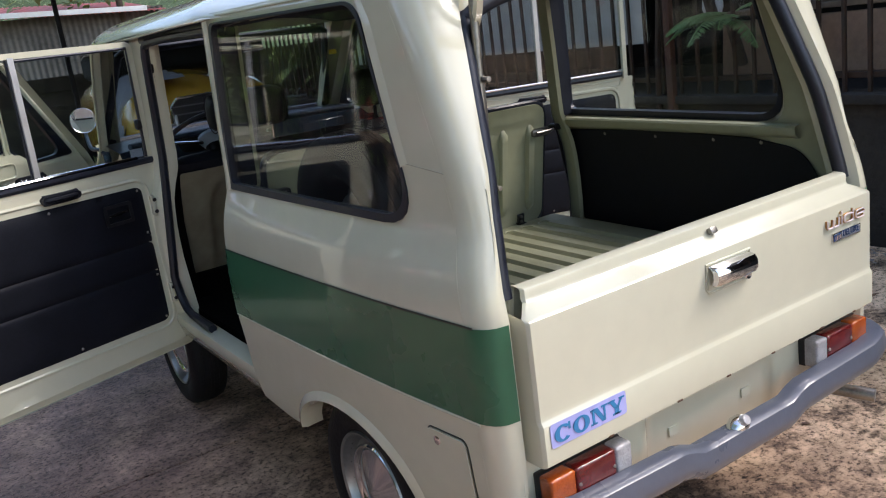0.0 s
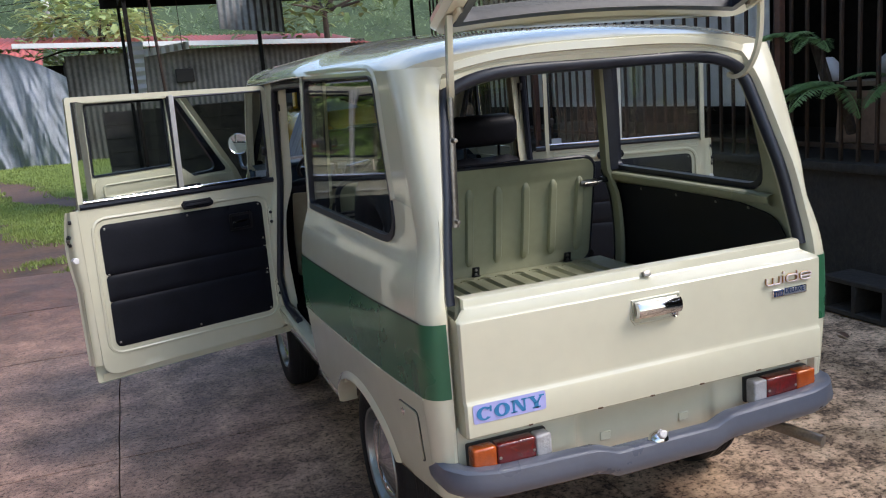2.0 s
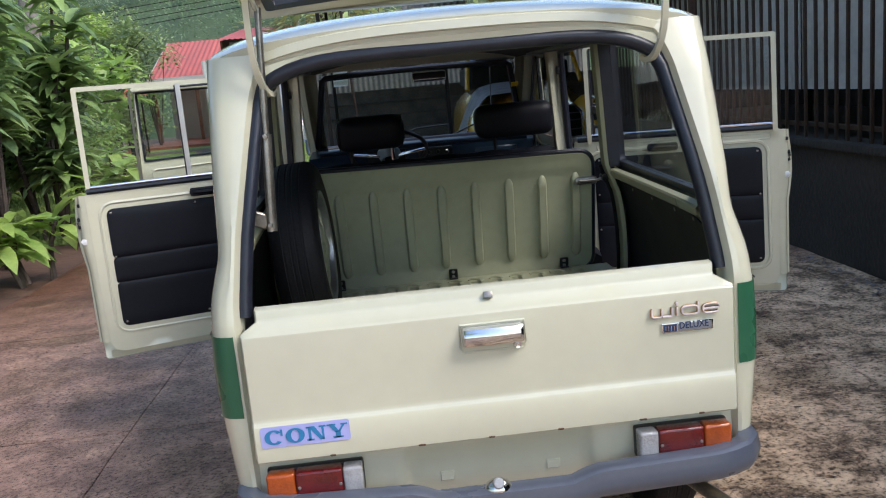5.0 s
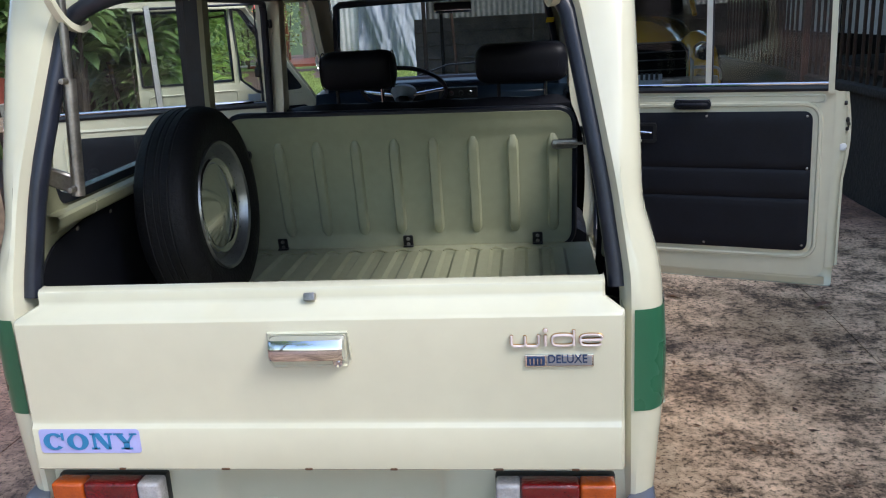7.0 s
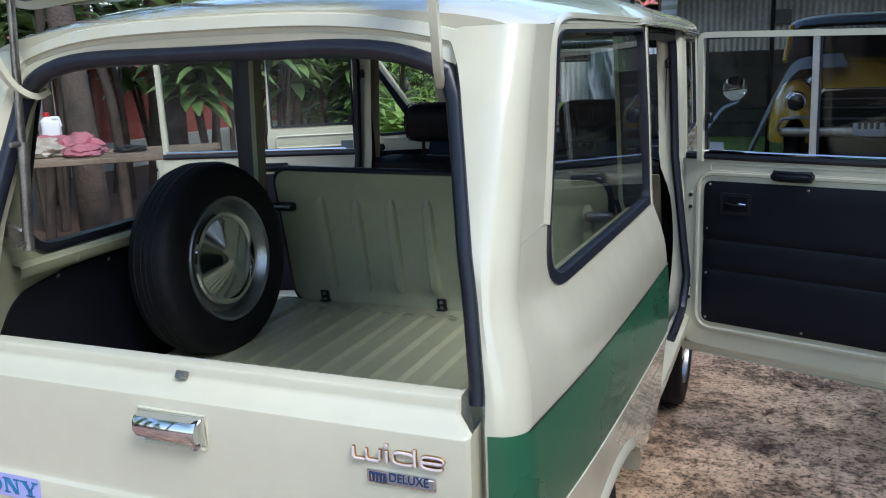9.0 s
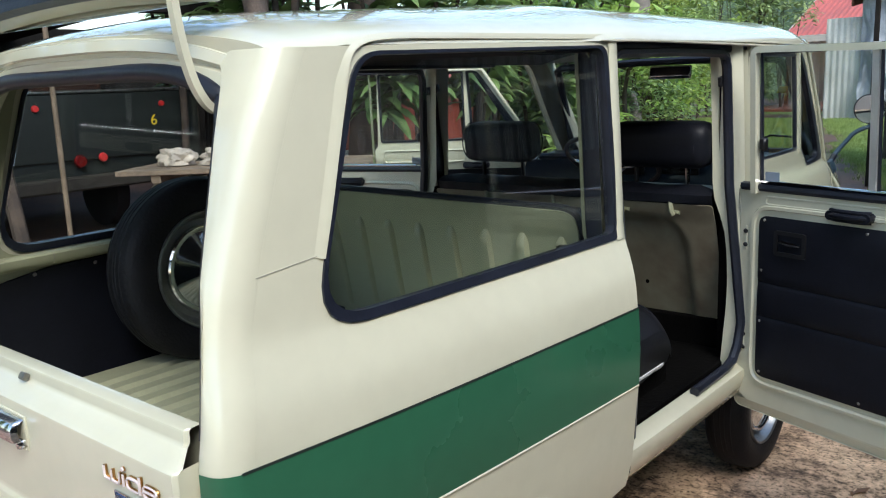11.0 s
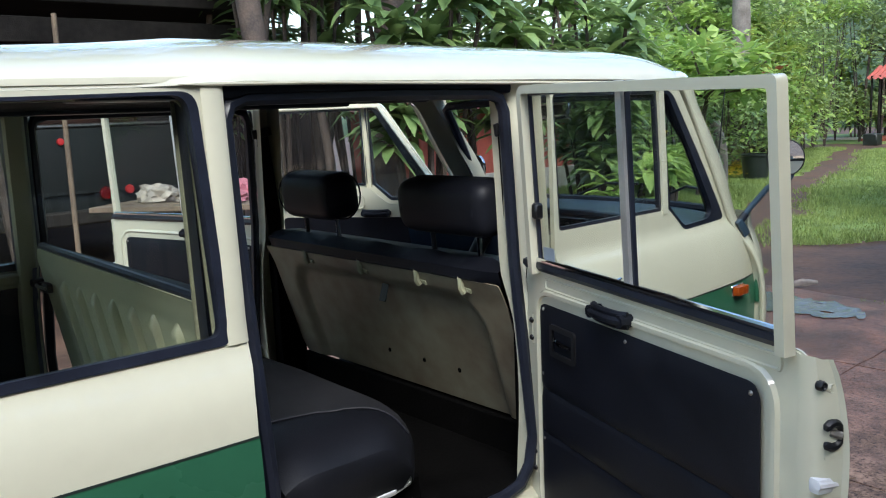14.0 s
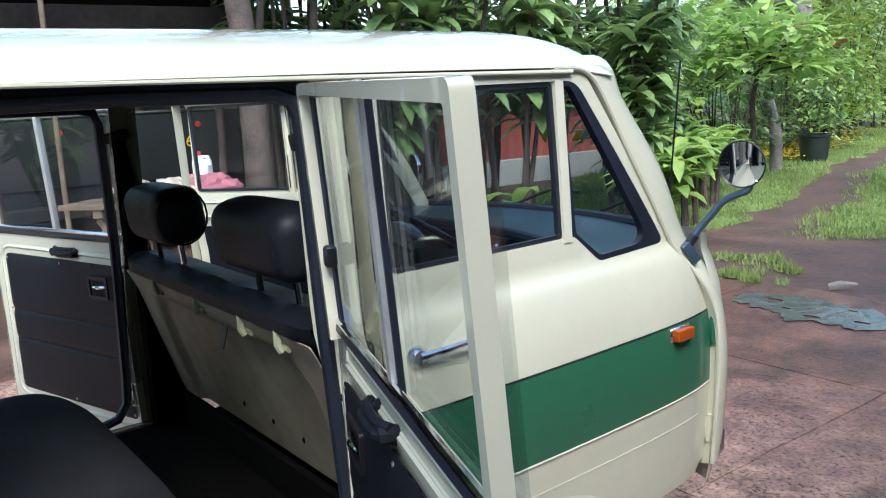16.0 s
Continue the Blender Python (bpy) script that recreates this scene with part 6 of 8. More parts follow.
    wob0, wob = wob, nt.nodes.new("ShaderNodeMath")
    nt.links.new(wob0.outputs[0], wob.inputs[0])
    nt.links.new(end_y.outputs[0], wob.inputs[1])
    damp = ramp_node(mid, [(0.37, (0.175, 0.106, 0.086)), (0.47, (0.32, 0.192, 0.152)), (0.55, (0.50, 0.305, 0.232)), (0.63, (0.72, 0.46, 0.34))])
    dry = ramp_node(mid, [(0.40, (0.085, 0.057, 0.036)), (0.465, (0.29, 0.195, 0.122)), (0.505, (0.62, 0.42, 0.265)), (0.59, (0.92, 0.67, 0.44))])
    fac = ramp_node(wob.outputs[0], [(0.50, (0, 0, 0)), (0.88, (1, 1, 1))])
    col = mixc(fac, damp, dry)
    stain = ramp_node(noise_node(1.7, 6, 0.6), [(0.38, (0.45, 0.46, 0.42)), (0.52, (1, 1, 1))])
    col = mixc(0.7, col, stain, "MULTIPLY")
    specks = ramp_node(fine, [(0.40, (0.14, 0.12, 0.11)), (0.47, (1, 1, 1))])
    col = mixc(0.75, col, specks, "MULTIPLY")
    pale = ramp_node(noise_node(120, 3, 0.6), [(0.62, (0, 0, 0)), (0.70, (1, 1, 1))])
    tan = nt.nodes.new("ShaderNodeRGB")
    tan.outputs[0].default_value = (0.45, 0.33, 0.24, 1)
    col = mixc(pale, col, tan.outputs[0])
    # elongated pits in patches where the cement skin has gone
    st_ = nt.nodes.new("ShaderNodeMapping")
    st_.inputs["Scale"].default_value = (1.0, 2.3, 1.0)
    st_.inputs["Rotation"].default_value = (0, 0, 0.25)
    wv = nt.nodes.new("ShaderNodeTexNoise")
    wv.inputs["Scale"].default_value = 18
    wmix = nt.nodes.new("ShaderNodeVectorMath")
    wmix.operation = "MULTIPLY_ADD"
    wmix.inputs[1].default_value = (0.03, 0.03, 0)
    nt.links.new(tc.outputs["Object"], wv.inputs["Vector"])
    nt.links.new(wv.outputs["Color"], wmix.inputs[0])
    nt.links.new(tc.outputs["Object"], wmix.inputs[2])
    nt.links.new(wmix.outputs[0], st_.inputs[0])
    vo = nt.nodes.new("ShaderNodeTexVoronoi")
    vo.inputs["Scale"].default_value = 19
    nt.links.new(st_.outputs[0], vo.inputs["Vector"])
    thr = nt.nodes.new("ShaderNodeMath")
    thr.operation = "MULTIPLY_ADD"
    thr.inputs[1].default_value = 0.85
    nt.links.new(noise_node(3.5, 4), thr.inputs[0])
    nt.links.new(vo.outputs["Distance"], thr.inputs[2])
    pit = ramp_node(thr.outputs[0], [(0.485, (0.09, 0.075, 0.07)), (0.545, (1, 1, 1))])
    col = mixc(0.85, col, pit, "MULTIPLY")
    # rain-soaked concrete at the open end
    soak = nt.nodes.new("ShaderNodeMapRange")
    soak.inputs["From Min"].default_value, soak.inputs["From Max"].default_value = 2.8, 4.8
    soak.inputs["To Max"].default_value = 1.0
    nt.links.new(sep.outputs[1], soak.inputs[0])
    wet_ = nt.nodes.new("ShaderNodeRGB")
    wet_.outputs[0].default_value = (0.42, 0.32, 0.28, 1)
    col = mixc(soak.outputs[0], col, wet_.outputs[0], "MULTIPLY")
    nt.links.new(col, b.inputs["Base Color"])
    rr = ramp_node(wob.outputs[0], [(0.35, (0.36, 0.36, 0.36)), (0.6, (0.55, 0.55, 0.55)), (0.85, (0.8, 0.8, 0.8))])
    nt.links.new(rr, b.inputs["Roughness"])
    b.inputs["Specular IOR Level"].default_value = 0.28
    bp = nt.nodes.new("ShaderNodeBump")
    bp.inputs["Strength"].default_value, bp.inputs["Distance"].default_value = 0.7, 0.008
    hm_ = nt.nodes.new("ShaderNodeMath")
    hm_.operation = "MULTIPLY_ADD"
    hm_.inputs[1].default_value = 0.6
    nt.links.new(fine, hm_.inputs[0])
    nt.links.new(mid, hm_.inputs[2])
    hp_ = nt.nodes.new("ShaderNodeMath")
    hp_.operation = "MULTIPLY_ADD"
    hp_.inputs[1].default_value = 0.8
    nt.links.new(pit, hp_.inputs[0])
    nt.links.new(hm_.outputs[0], hp_.inputs[2])
    nt.links.new(hp_.outputs[0], bp.inputs["Height"])
    nt.links.new(bp.outputs[0], b.inputs["Normal"])
    return m


CONCRETE = concrete_material()
DIRT = material("damp_dirt", (0.165, 0.092, 0.062), 0.7, second=(0.050, 0.028, 0.021), scale=2.2, bump=1.0, bump_scale=12)
LAWN = material("short_grass_soil", (0.22, 0.33, 0.08), 0.9, second=(0.13, 0.17, 0.05), scale=2.5, bump=0.8, bump_scale=30)
BLADE = leaf_material("grass_blade", (0.32, 0.40, 0.12), (0.15, 0.21, 0.06), 0.6)
LEAF_D = leaf_material("strap_leaf", (0.31, 0.43, 0.15), (0.13, 0.21, 0.075), 0.34)
LEAF_L = leaf_material("light_leaf", (0.46, 0.60, 0.16), (0.22, 0.36, 0.08), 0.4, 0.4)
LEAF_F = leaf_material("far_leaf", (0.42, 0.52, 0.22), (0.18, 0.26, 0.10), 0.6, 0.3)
# pale greyed green: distance haze put into the leaf colour
LEAF_H = leaf_material("hazy_hill_leaf", (0.32, 0.41, 0.23), (0.12, 0.18, 0.085), 0.7, 0.3)
LEAF_Y = leaf_material("yellow_green_leaf", (0.46, 0.52, 0.12), (0.2, 0.3, 0.06), 0.4, 0.4)
FERN = leaf_material("fern_green", (0.33, 0.50, 0.23), (0.17, 0.30, 0.11), 0.5, 0.45)
BARK = material("grey_brown_bark", (0.11, 0.08, 0.062), 0.85, second=(0.035, 0.026, 0.022), scale=7, bump=0.9, bump_scale=40)
PALEBARK = material("pale_bark", (0.33, 0.29, 0.26), 0.85, second=(0.14, 0.115, 0.10), scale=5, bump=0.7, bump_scale=40)
BLOCK = material("mossy_block", (0.040, 0.033, 0.026), 0.9, second=(0.010, 0.009, 0.008), scale=3, bump=0.8, bump_scale=40)
BARMAT = material("dark_rusty_bar", (0.028, 0.024, 0.022), 0.6, metal=0.4, second=(0.07, 0.035, 0.02), scale=8, bump=0.3)
RUST = material("rust_red_post", (0.13, 0.048, 0.026), 0.7, second=(0.045, 0.022, 0.016), scale=5, bump=0.3)
OLDZINC = material("dull_old_zinc", (0.135, 0.13, 0.12), 0.6, metal=0.3, second=(0.05, 0.048, 0.044), scale=1.2, bump=0.2)
ZINC = material("weathered_zinc", (0.34, 0.34, 0.33), 0.5, metal=0.55, second=(0.15, 0.145, 0.135), scale=1.8, bump=0.2)
WHITEZ = material("white_painted_zinc", (0.62, 0.62, 0.60), 0.55, second=(0.40, 0.39, 0.36), scale=2, bump=0.15)
REDROOF = material("red_painted_sheet", (0.45, 0.065, 0.045), 0.5, second=(0.30, 0.06, 0.05), scale=1.5, bump=0.15)
PALERED = material("sunlit_red_sheet", (0.50, 0.11, 0.085), 0.55, second=(0.30, 0.08, 0.06), scale=1.5, bump=0.15)
PLASTER = material("white_plaster", (0.52, 0.49, 0.45), 0.85, vary=0.1, scale=1.5, bump=0.2)
WOOD = material("weathered_board", (0.26, 0.19, 0.13), 0.75, second=(0.11, 0.08, 0.055), scale=3, bump=0.4, bump_scale=60)
BROWNWOOD = material("varnished_door_wood", (0.20, 0.075, 0.03), 0.5, second=(0.10, 0.04, 0.018), scale=3, bump=0.1)
TARP = material("pale_blue_tarpaulin", (0.25, 0.275, 0.32), 0.34, vary=0.15, scale=3, bump=0.5, bump_scale=9)
GREYTARP = material("grey_cloth_cover", (0.17, 0.17, 0.185), 0.6, vary=0.12, scale=4, bump=0.3, bump_scale=30)
# near-black: shade of roofed interiors put into the colour; also posts and wires
DARKIN = material("near_black_matt", (0.022, 0.019, 0.017), 0.9, vary=0.3, scale=2, bump=0.3, spec=0.1)
LENS = material("dark_headlamp_glass", (0.02, 0.022, 0.024), 0.12, vary=0.3, scale=30, spec=0.5)
YELLOW = material("yellow_car_paint", (0.44, 0.235, 0.02), 0.25, vary=0.06, scale=3, coat=0.6)
BLUEGREY = material("blue_grey_roof_paint", (0.16, 0.19, 0.25), 0.3, vary=0.1, scale=3, coat=0.3)
JEEPGREEN = material("dark_olive_paint", (0.009, 0.013, 0.012), 0.7, vary=0.25, scale=3, bump=0.1)
PINK = material("pink_cloth", (0.55, 0.16, 0.20), 0.9, second=(0.25, 0.10, 0.12), scale=9, bump=0.4)
RAG = material("beige_rag", (0.55, 0.47, 0.38), 0.9, second=(0.2, 0.17, 0.14), scale=12, bump=0.4)
REDPL = material("red_plastic", (0.55, 0.03, 0.03), 0.35, vary=0.05)
WATER = material("puddle_water", (0.085, 0.075, 0.072), 0.12, vary=0.4, scale=8, spec=1.0, bump=1.0, bump_scale=16)
DRYLEAF = material("dry_leaf", (0.24, 0.12, 0.05), 0.7, second=(0.08, 0.04, 0.025), scale=5, island=0.3)
FLOWER = material("yellow_petal", (0.85, 0.60, 0.02), 0.6, vary=0.1)
PALEPIPE = material("grey_pipe", (0.30, 0.29, 0.28), 0.5, vary=0.1)
POTBLACK = material("black_plastic_tub", (0.015, 0.022, 0.018), 0.45, vary=0.2)
# near-black that paints the shade in openings and interiors; also small dark objects
CAVITY = material("cavity_black", (0.018, 0.016, 0.015), 0.9, vary=0.2, scale=4)


# ---- outdoor helpers ----
def quads(name, co, faces, mat):
    me = bpy.data.meshes.new(name)
    me.from_pydata([tuple(c) for c in co], [], faces)
    me.polygons.foreach_set("use_smooth", [True] * len(me.polygons))
    me.materials.append(mat)
    return me


def leaf_mesh(name, items, mat, seg=4, fold=0.25):
    """Many long leaves in one mesh. items: base, direction, length, width, droop."""
    co, faces = [], []
    for base, d, length, width, droop in items:
        d = Vector(d).normalized()
        sidev = d.cross(Vector((0, 0, 1)))
        sidev = sidev.normalized() if sidev.length > 1e-3 else Vector((1, 0, 0))
        p, s0 = Vector(base), len(co)
        for i in range(seg + 1):
            t = i / seg
            w = width * (math.sin(math.pi * min(1, 0.12 + 0.88 * t)) ** 0.8) * 0.5 + 0.001
            up = sidev.cross(d)
            co += [p - sidev * w + up * (fold * w), p, p + sidev * w + up * (fold * w)]
            p = p + d * (length / seg)
            d = (d + Vector((0, 0, -droop / seg))).normalized()
        for i in range(seg):
            a = s0 + 3 * i
            faces += [(a, a + 1, a + 4, a + 3), (a + 1, a + 2, a + 5, a + 4)]
    return quads(name, co, faces, mat)


def rosette(rng, c, n, length, width, droop, lift=0.5):
    out = []
    for k in range(n):
        a = rng.uniform(0, 6.283)
        el = rng.uniform(-0.5, 1.2) * lift + 0.15
        out.append((Vector(c) + Vector((0, 0, rng.uniform(-0.16, 0.05))), (math.cos(a), math.sin(a), el), length * rng.uniform(0.7, 1.15), width * rng.uniform(0.8, 1.15), droop * rng.uniform(0.7, 1.4)))
    return out


def trunk_bm(bm, pts, r0, r1, n=10, rng=None):
    pts = smooth_curve(pts, 4)
    k = len(pts) - 1
    rr = [r0 + (r1 - r0) * (i / k) ** 0.8 for i in range(k + 1)]
    if rng:
        rr = [r * rng.uniform(0.93, 1.08) for r in rr]
    return tube(bm, pts, rr, n)


def corrugated(u, v, origin, uv, vv, pitch=0.076, amp=0.009, rows=2, jag=0.0, rng=None):
    """A corrugated sheet: u along uv across the waves, v along vv."""
    bm = bmesh.new()
    uv, vv = Vector(uv).normalized(), Vector(vv).normalized()
    nn = uv.cross(vv)
    k = max(4, int(u / pitch * 6))
    for side_ in (0, 1):
        vs = [[bm.verts.new(Vector(origin) + uv * (u * i / k) + vv * (v * j / rows * (1 - (jag * rng.random() if rng and j == rows else 0))) + nn * (amp * math.sin(2 * math.pi * u * i / k / pitch) - 0.002 * side_)) for i in range(k + 1)] for j in range(rows + 1)]
        for a, b in zip(vs, vs[1:]):
            for i in range(k):
                f = (a[i], a[i + 1], b[i + 1], b[i])
                bm.faces.new(f if side_ == 0 else f[::-1])
    return bm


def draped(fn, nu=24, nv=18):
    bm = bmesh.new()
    strip(bm, [[fn(i / nu, j / nv) for i in range(nu + 1)] for j in range(nv + 1)])
    return bm


# ---- ground, driveway, lawn ----
rng = random.Random(7)
gb = bmesh.new()
xs = sorted(set([-400, -150, -60, -30] + list(np.linspace(-16, 8, 49)) + [15, 40, 150, 400]))
ys = sorted(set([-400, -150, -60, -25] + list(np.linspace(-12, 30, 85)) + [40, 60, 150, 400]))
gv = [[gb.verts.new((x, y, -0.045 + (0.012 * noise.noise(Vector((x * 0.8, y * 0.8, 0))) if abs(x) < 16 and -12 < y < 30 else 0))) for x in xs] for y in ys]
for a, b in zip(gv, gv[1:]):
    for i in range(len(xs) - 1):
        gb.faces.new((a[i], a[i + 1], b[i + 1], b[i]))
solo("ground", gb, DIRT, "damp brown earth", "ground", kind="structure")
pavement = tagged(new("pavement"), "old wet concrete driveway in cracked slabs", "driveway", kind="structure")
XJ, YJ = [-3.05, -1.36, 0.18, 1.62, 2.5], [-7.0, -5.2, -3.5, -1.9, -0.25, 1.65, 3.35, 4.7, 6.2]
for i in range(len(XJ) - 1):
    for j in range(len(YJ) - 1):
        x0, x1, y0, y1 = XJ[i] + 0.0025, XJ[i + 1] - 0.0025, YJ[j] + 0.004, YJ[j + 1] - 0.004
        bm = bmesh.new()
        n = 8
        last = j == len(YJ) - 2
        rows = []
        for q in range(n + 1):
            row = []
            for p in range(n + 1):
                x, y = x0 + (x1 - x0) * p / n, y0 + (y1 - y0) * q / n
                if q == n:
                    y += 0.012 * noise.noise(Vector((x * 4, j * 7.3, 2))) + (0.22 * noise.noise(Vector((x * 0.9, 3.1, 5))) if last else 0)
                if q == 0:
                    y += 0.012 * noise.noise(Vector((x * 4, (j - 1) * 7.3, 2)))
                if p == n:
                    x += 0.02 * noise.noise(Vector((i * 5.1, y * 3, 4)))
                if p == 0:
                    x += 0.02 * noise.noise(Vector(((i - 1) * 5.1, y * 3, 4)))
                z = 0.004 * noise.noise(Vector((x, y, 1.7))) - (0.002 if p in (0, n) or q in (0, n) else 0)
                row.append((x, y, z))
            rows.append(row)
        vv = strip(bm, rows)
        rim = [v for v in vv[0]] + [r[-1] for r in vv[1:]] + vv[-1][::-1][1:] + [r[0] for r in vv[::-1][1:-1]]
        low = [bm.verts.new((v.co.x, v.co.y, -0.09)) for v in rim]
        for k in range(len(rim)):
            bm.faces.new((rim[(k + 1) % len(rim)], rim[k], low[k], low[(k + 1) % len(rim)]))
        bmesh.ops.recalc_face_normals(bm, faces=bm.faces)
        part("slab", bm, CONCRETE, pavement)
pr = []
for k in range(140):
    a = 2 * math.pi * k / 140
    x = -0.72 + 0.56 * math.cos(a)
    y = 5.73 - 0.12 * (x + 0.7) + 0.23 * math.sin(a)
    f = 0.07 * noise.noise(Vector((x * 3, math.sin(a) * 2, 1))) + 0.10 * noise.noise(Vector((x * 9, math.sin(a) * 3, 5))) + 0.06 * noise.noise(Vector((x * 27, math.sin(a) * 3, 9)))
    pr.append((x, y + f))
holes = []
for k, (px, py, pa) in enumerate([(-1.02, 5.82, 0.03), (-0.66, 5.60, 0.035), (-0.40, 5.66, 0.03), (-0.55, 5.86, 0.02), (-0.86, 5.68, 0.02)]):
    holes.append([(px + pa * 1.6 * math.cos(b) * (1 + 0.5 * noise.noise(Vector((2 * math.cos(b), 2 * math.sin(b), 7 + k)))), py + 0.6 * pa * math.sin(b)) for b in np.linspace(0, 2 * math.pi, 17)[:-1]])
solo("puddle", sheet(pr, holes, 0.2, lambda u, v: (u, v, 0.0045)), WATER, "shallow rain puddle on the concrete", "water", kind="structure")
solo("fallen_bark", tube(bmesh.new(), [(-1.0, 6.42, -0.02), (-0.93, 6.45, 0.0), (-0.83, 6.47, 0.012)], [0.025, 0.03, 0.012], 7, flat=0.5), PALEBARK, "curled piece of pale bark on the mud", "bark")


def rut(y):
    """Middle of the farther wheel rut of the dirt track."""
    return -2.5 - 0.32 * (y - 7.7) + 0.12 * math.sin(y * 0.8)


TUFTS = [(-2.07, 6.91, 0.16), (-1.80, 6.97, 0.14), (-1.49, 6.75, 0.13), (-1.48, 6.22, 0.10), (-1.25, 6.25, 0.09), (-1.7, 6.35, 0.12), (0.05, 6.62, 0.20), (0.22, 7.05, 0.26), (-0.12, 6.30, 0.10)]


def on_lawn(x, y):
    """Grass beside and between the two worn ruts that lead away from the driveway."""
    edge = 7.85 + 0.20 * math.sin(x * 2.1) + 0.18 * math.sin(x * 5.3) + 1.5 * max(0.0, min(1.0, (x + 1.9) / 0.8))
    if y < 7.6 and min(math.hypot(x - a, (y - b) * 1.6) - r for a, b, r in TUFTS) < 0.10 * noise.noise(Vector((x * 6, y * 6, 1))):
        return True
    if y < edge or x > 1.6 or y > 34 or (24.0 < y < 26.5 and x > -12):
        return False
    wob = 0.30 * noise.noise(Vector((x * 1.5, y * 1.5, 0)))
    if y < 24 and min(abs(x - rut(y)), abs(x - rut(y) - 1.95)) < 0.36 + wob:
        return False
    return x > rut(y) - 3.4 - 0.05 * y


lb = bmesh.new()
cell = 0.15
made = {}


def lawn_vert(i, j):
    if (i, j) not in made:
        x, y = i * cell, j * cell
        made[(i, j)] = lb.verts.new((x + 0.08 * noise.noise(Vector((x * 3, y * 3, 4))), y + 0.08 * noise.noise(Vector((x * 3, y * 3, 9))), -0.022 + 0.015 * noise.noise(Vector((x, y, 2)))))
    return made[(i, j)]


for i in range(-110, 12):
    for j in range(46, 226):
        if on_lawn((i + 0.5) * cell, (j + 0.5) * cell):
            lb.faces.new([lawn_vert(i, j), lawn_vert(i + 1, j), lawn_vert(i + 1, j + 1), lawn_vert(i, j + 1)])
for v in lb.verts:
    if len(v.link_faces) < 4:
        v.co.z = -0.062
solo("lawn", lb, LAWN, "rough green lawn beside the track", "lawn", kind="structure")
co, faces = [], []
rng = random.Random(11)
tries = 0
while tries < 420000 and len(faces) < 170000:
    tries += 1
    y = 6.1 + 20 * rng.random() ** 2.1
    x = rng.uniform(-10.5, 1.6)
    if not on_lawn(x, y) and not (on_lawn(x + 0.12, y + 0.2) and rng.random() < 0.2):
        continue
    if noise.noise(Vector((x * 1.1, y * 1.1, 6))) > 0.30 + 0.03 * (y - 8) and rng.random() < 0.6:
        continue
    h = rng.uniform(0.018, 0.045) * (1.8 if noise.noise(Vector((x, y, 3))) > 0.2 else 1)
    a = rng.uniform(0, 6.28)
    w = rng.uniform(0.003, 0.006) * (1 + 0.08 * y)
    dx, dy = math.cos(a) * w, math.sin(a) * w
    lx, ly = rng.uniform(-0.03, 0.03), rng.uniform(-0.03, 0.03)
    k = len(co)
    co += [(x - dx, y - dy, -0.03), (x + dx, y + dy, -0.03), (x + lx, y + ly, h - 0.02)]
    faces.append((k, k + 1, k + 2))
tagged(new("grass", quads("grass", co, faces, BLADE)), "short green grass blades", "grass", kind="stuff")
co, faces = [], []
for k in range(2600):
    y = rng.uniform(14.0, 21.5)
    x = rut(y) - rng.uniform(0.9, 1.9) - 0.25 * rng.random() * (y - 12)
    z = rng.uniform(0.05, 0.12)
    s_ = rng.uniform(0.022, 0.042)
    k0 = len(co)
    co += [(x - s_, y, z), (x, y - s_, z + 0.006), (x + s_, y, z), (x, y + s_, z + 0.008)]
    faces.append((k0, k0 + 1, k0 + 2, k0 + 3))
tagged(new("flowers", quads("flowers", co, faces, FLOWER)), "low yellow flowers in the verge", "flowers", kind="stuff")
# litter on the driveway
co, faces = [], []
for k in range(900):
    x, y = rng.uniform(0.7, 2.35), rng.uniform(-3, 5.8)
    if rng.random() < 0.25:
        x, y = rng.uniform(-2.9, 2.3), rng.uniform(3, 7.4)
    s_ = rng.uniform(0.004, 0.012) * (3.0 if rng.random() < 0.03 else 1)
    a = rng.uniform(0, 6.28)
    ca, sa = math.cos(a) * s_, math.sin(a) * s_
    k0 = len(co)
    z = 0.005
    co += [(x - ca * 1.8, y - sa * 1.8, z), (x + sa * 0.6, y - ca * 0.6, z + 0.002), (x + ca * 1.8, y + sa * 1.8, z + 0.3 * s_), (x - sa * 0.6, y + ca * 0.6, z + 0.002)]
    faces.append((k0, k0 + 1, k0 + 2, k0 + 3))
tagged(new("leaf_litter", quads("leaf_litter", co, faces, DRYLEAF)), "dry leaves and twigs on the concrete", "litter", kind="stuff")
for x, y, a in ((1.59, 2.24, 20), (-0.15, 6.3, 60), (0.95, 3.2, 130), (1.9, 1.2, 80)):
    me = leaf_mesh("fallen_leaf", [((0, 0, 0.008), (1, 0, 0.12), 0.09, 0.035, 0.25)], DRYLEAF, 4, 0.5)
    ob = tagged(new("fallen_leaf", me), "curled dry brown leaf on the concrete", "leaf", "fallen leaves")
    ob.matrix_basis = pose(x, y, 0, 0, 0, a)

# ---- fence side ----
wall = tagged(new("wall_east"), "low dark mossy block wall", "wall", kind="structure")
part("core", boxbm((0.16, 12.0, 0.68), pose(2.60, 2.6, 0.34), 0.005), BLOCK, wall)
fb = bmesh.new()
strip(fb, [[(2.512 + 0.012 * noise.noise(Vector((y * 1.3, z * 2, 3))) + 0.006 * noise.noise(Vector((y * 6, z * 6, 5))), y, z) for y in np.linspace(-3.4, 8.6, 90)] for z in np.linspace(-0.06, 0.69, 14)])
bmesh.ops.reverse_faces(fb, faces=fb.faces)
part("render_coat", fb, BLOCK, wall, "dark mossy uneven cement face")
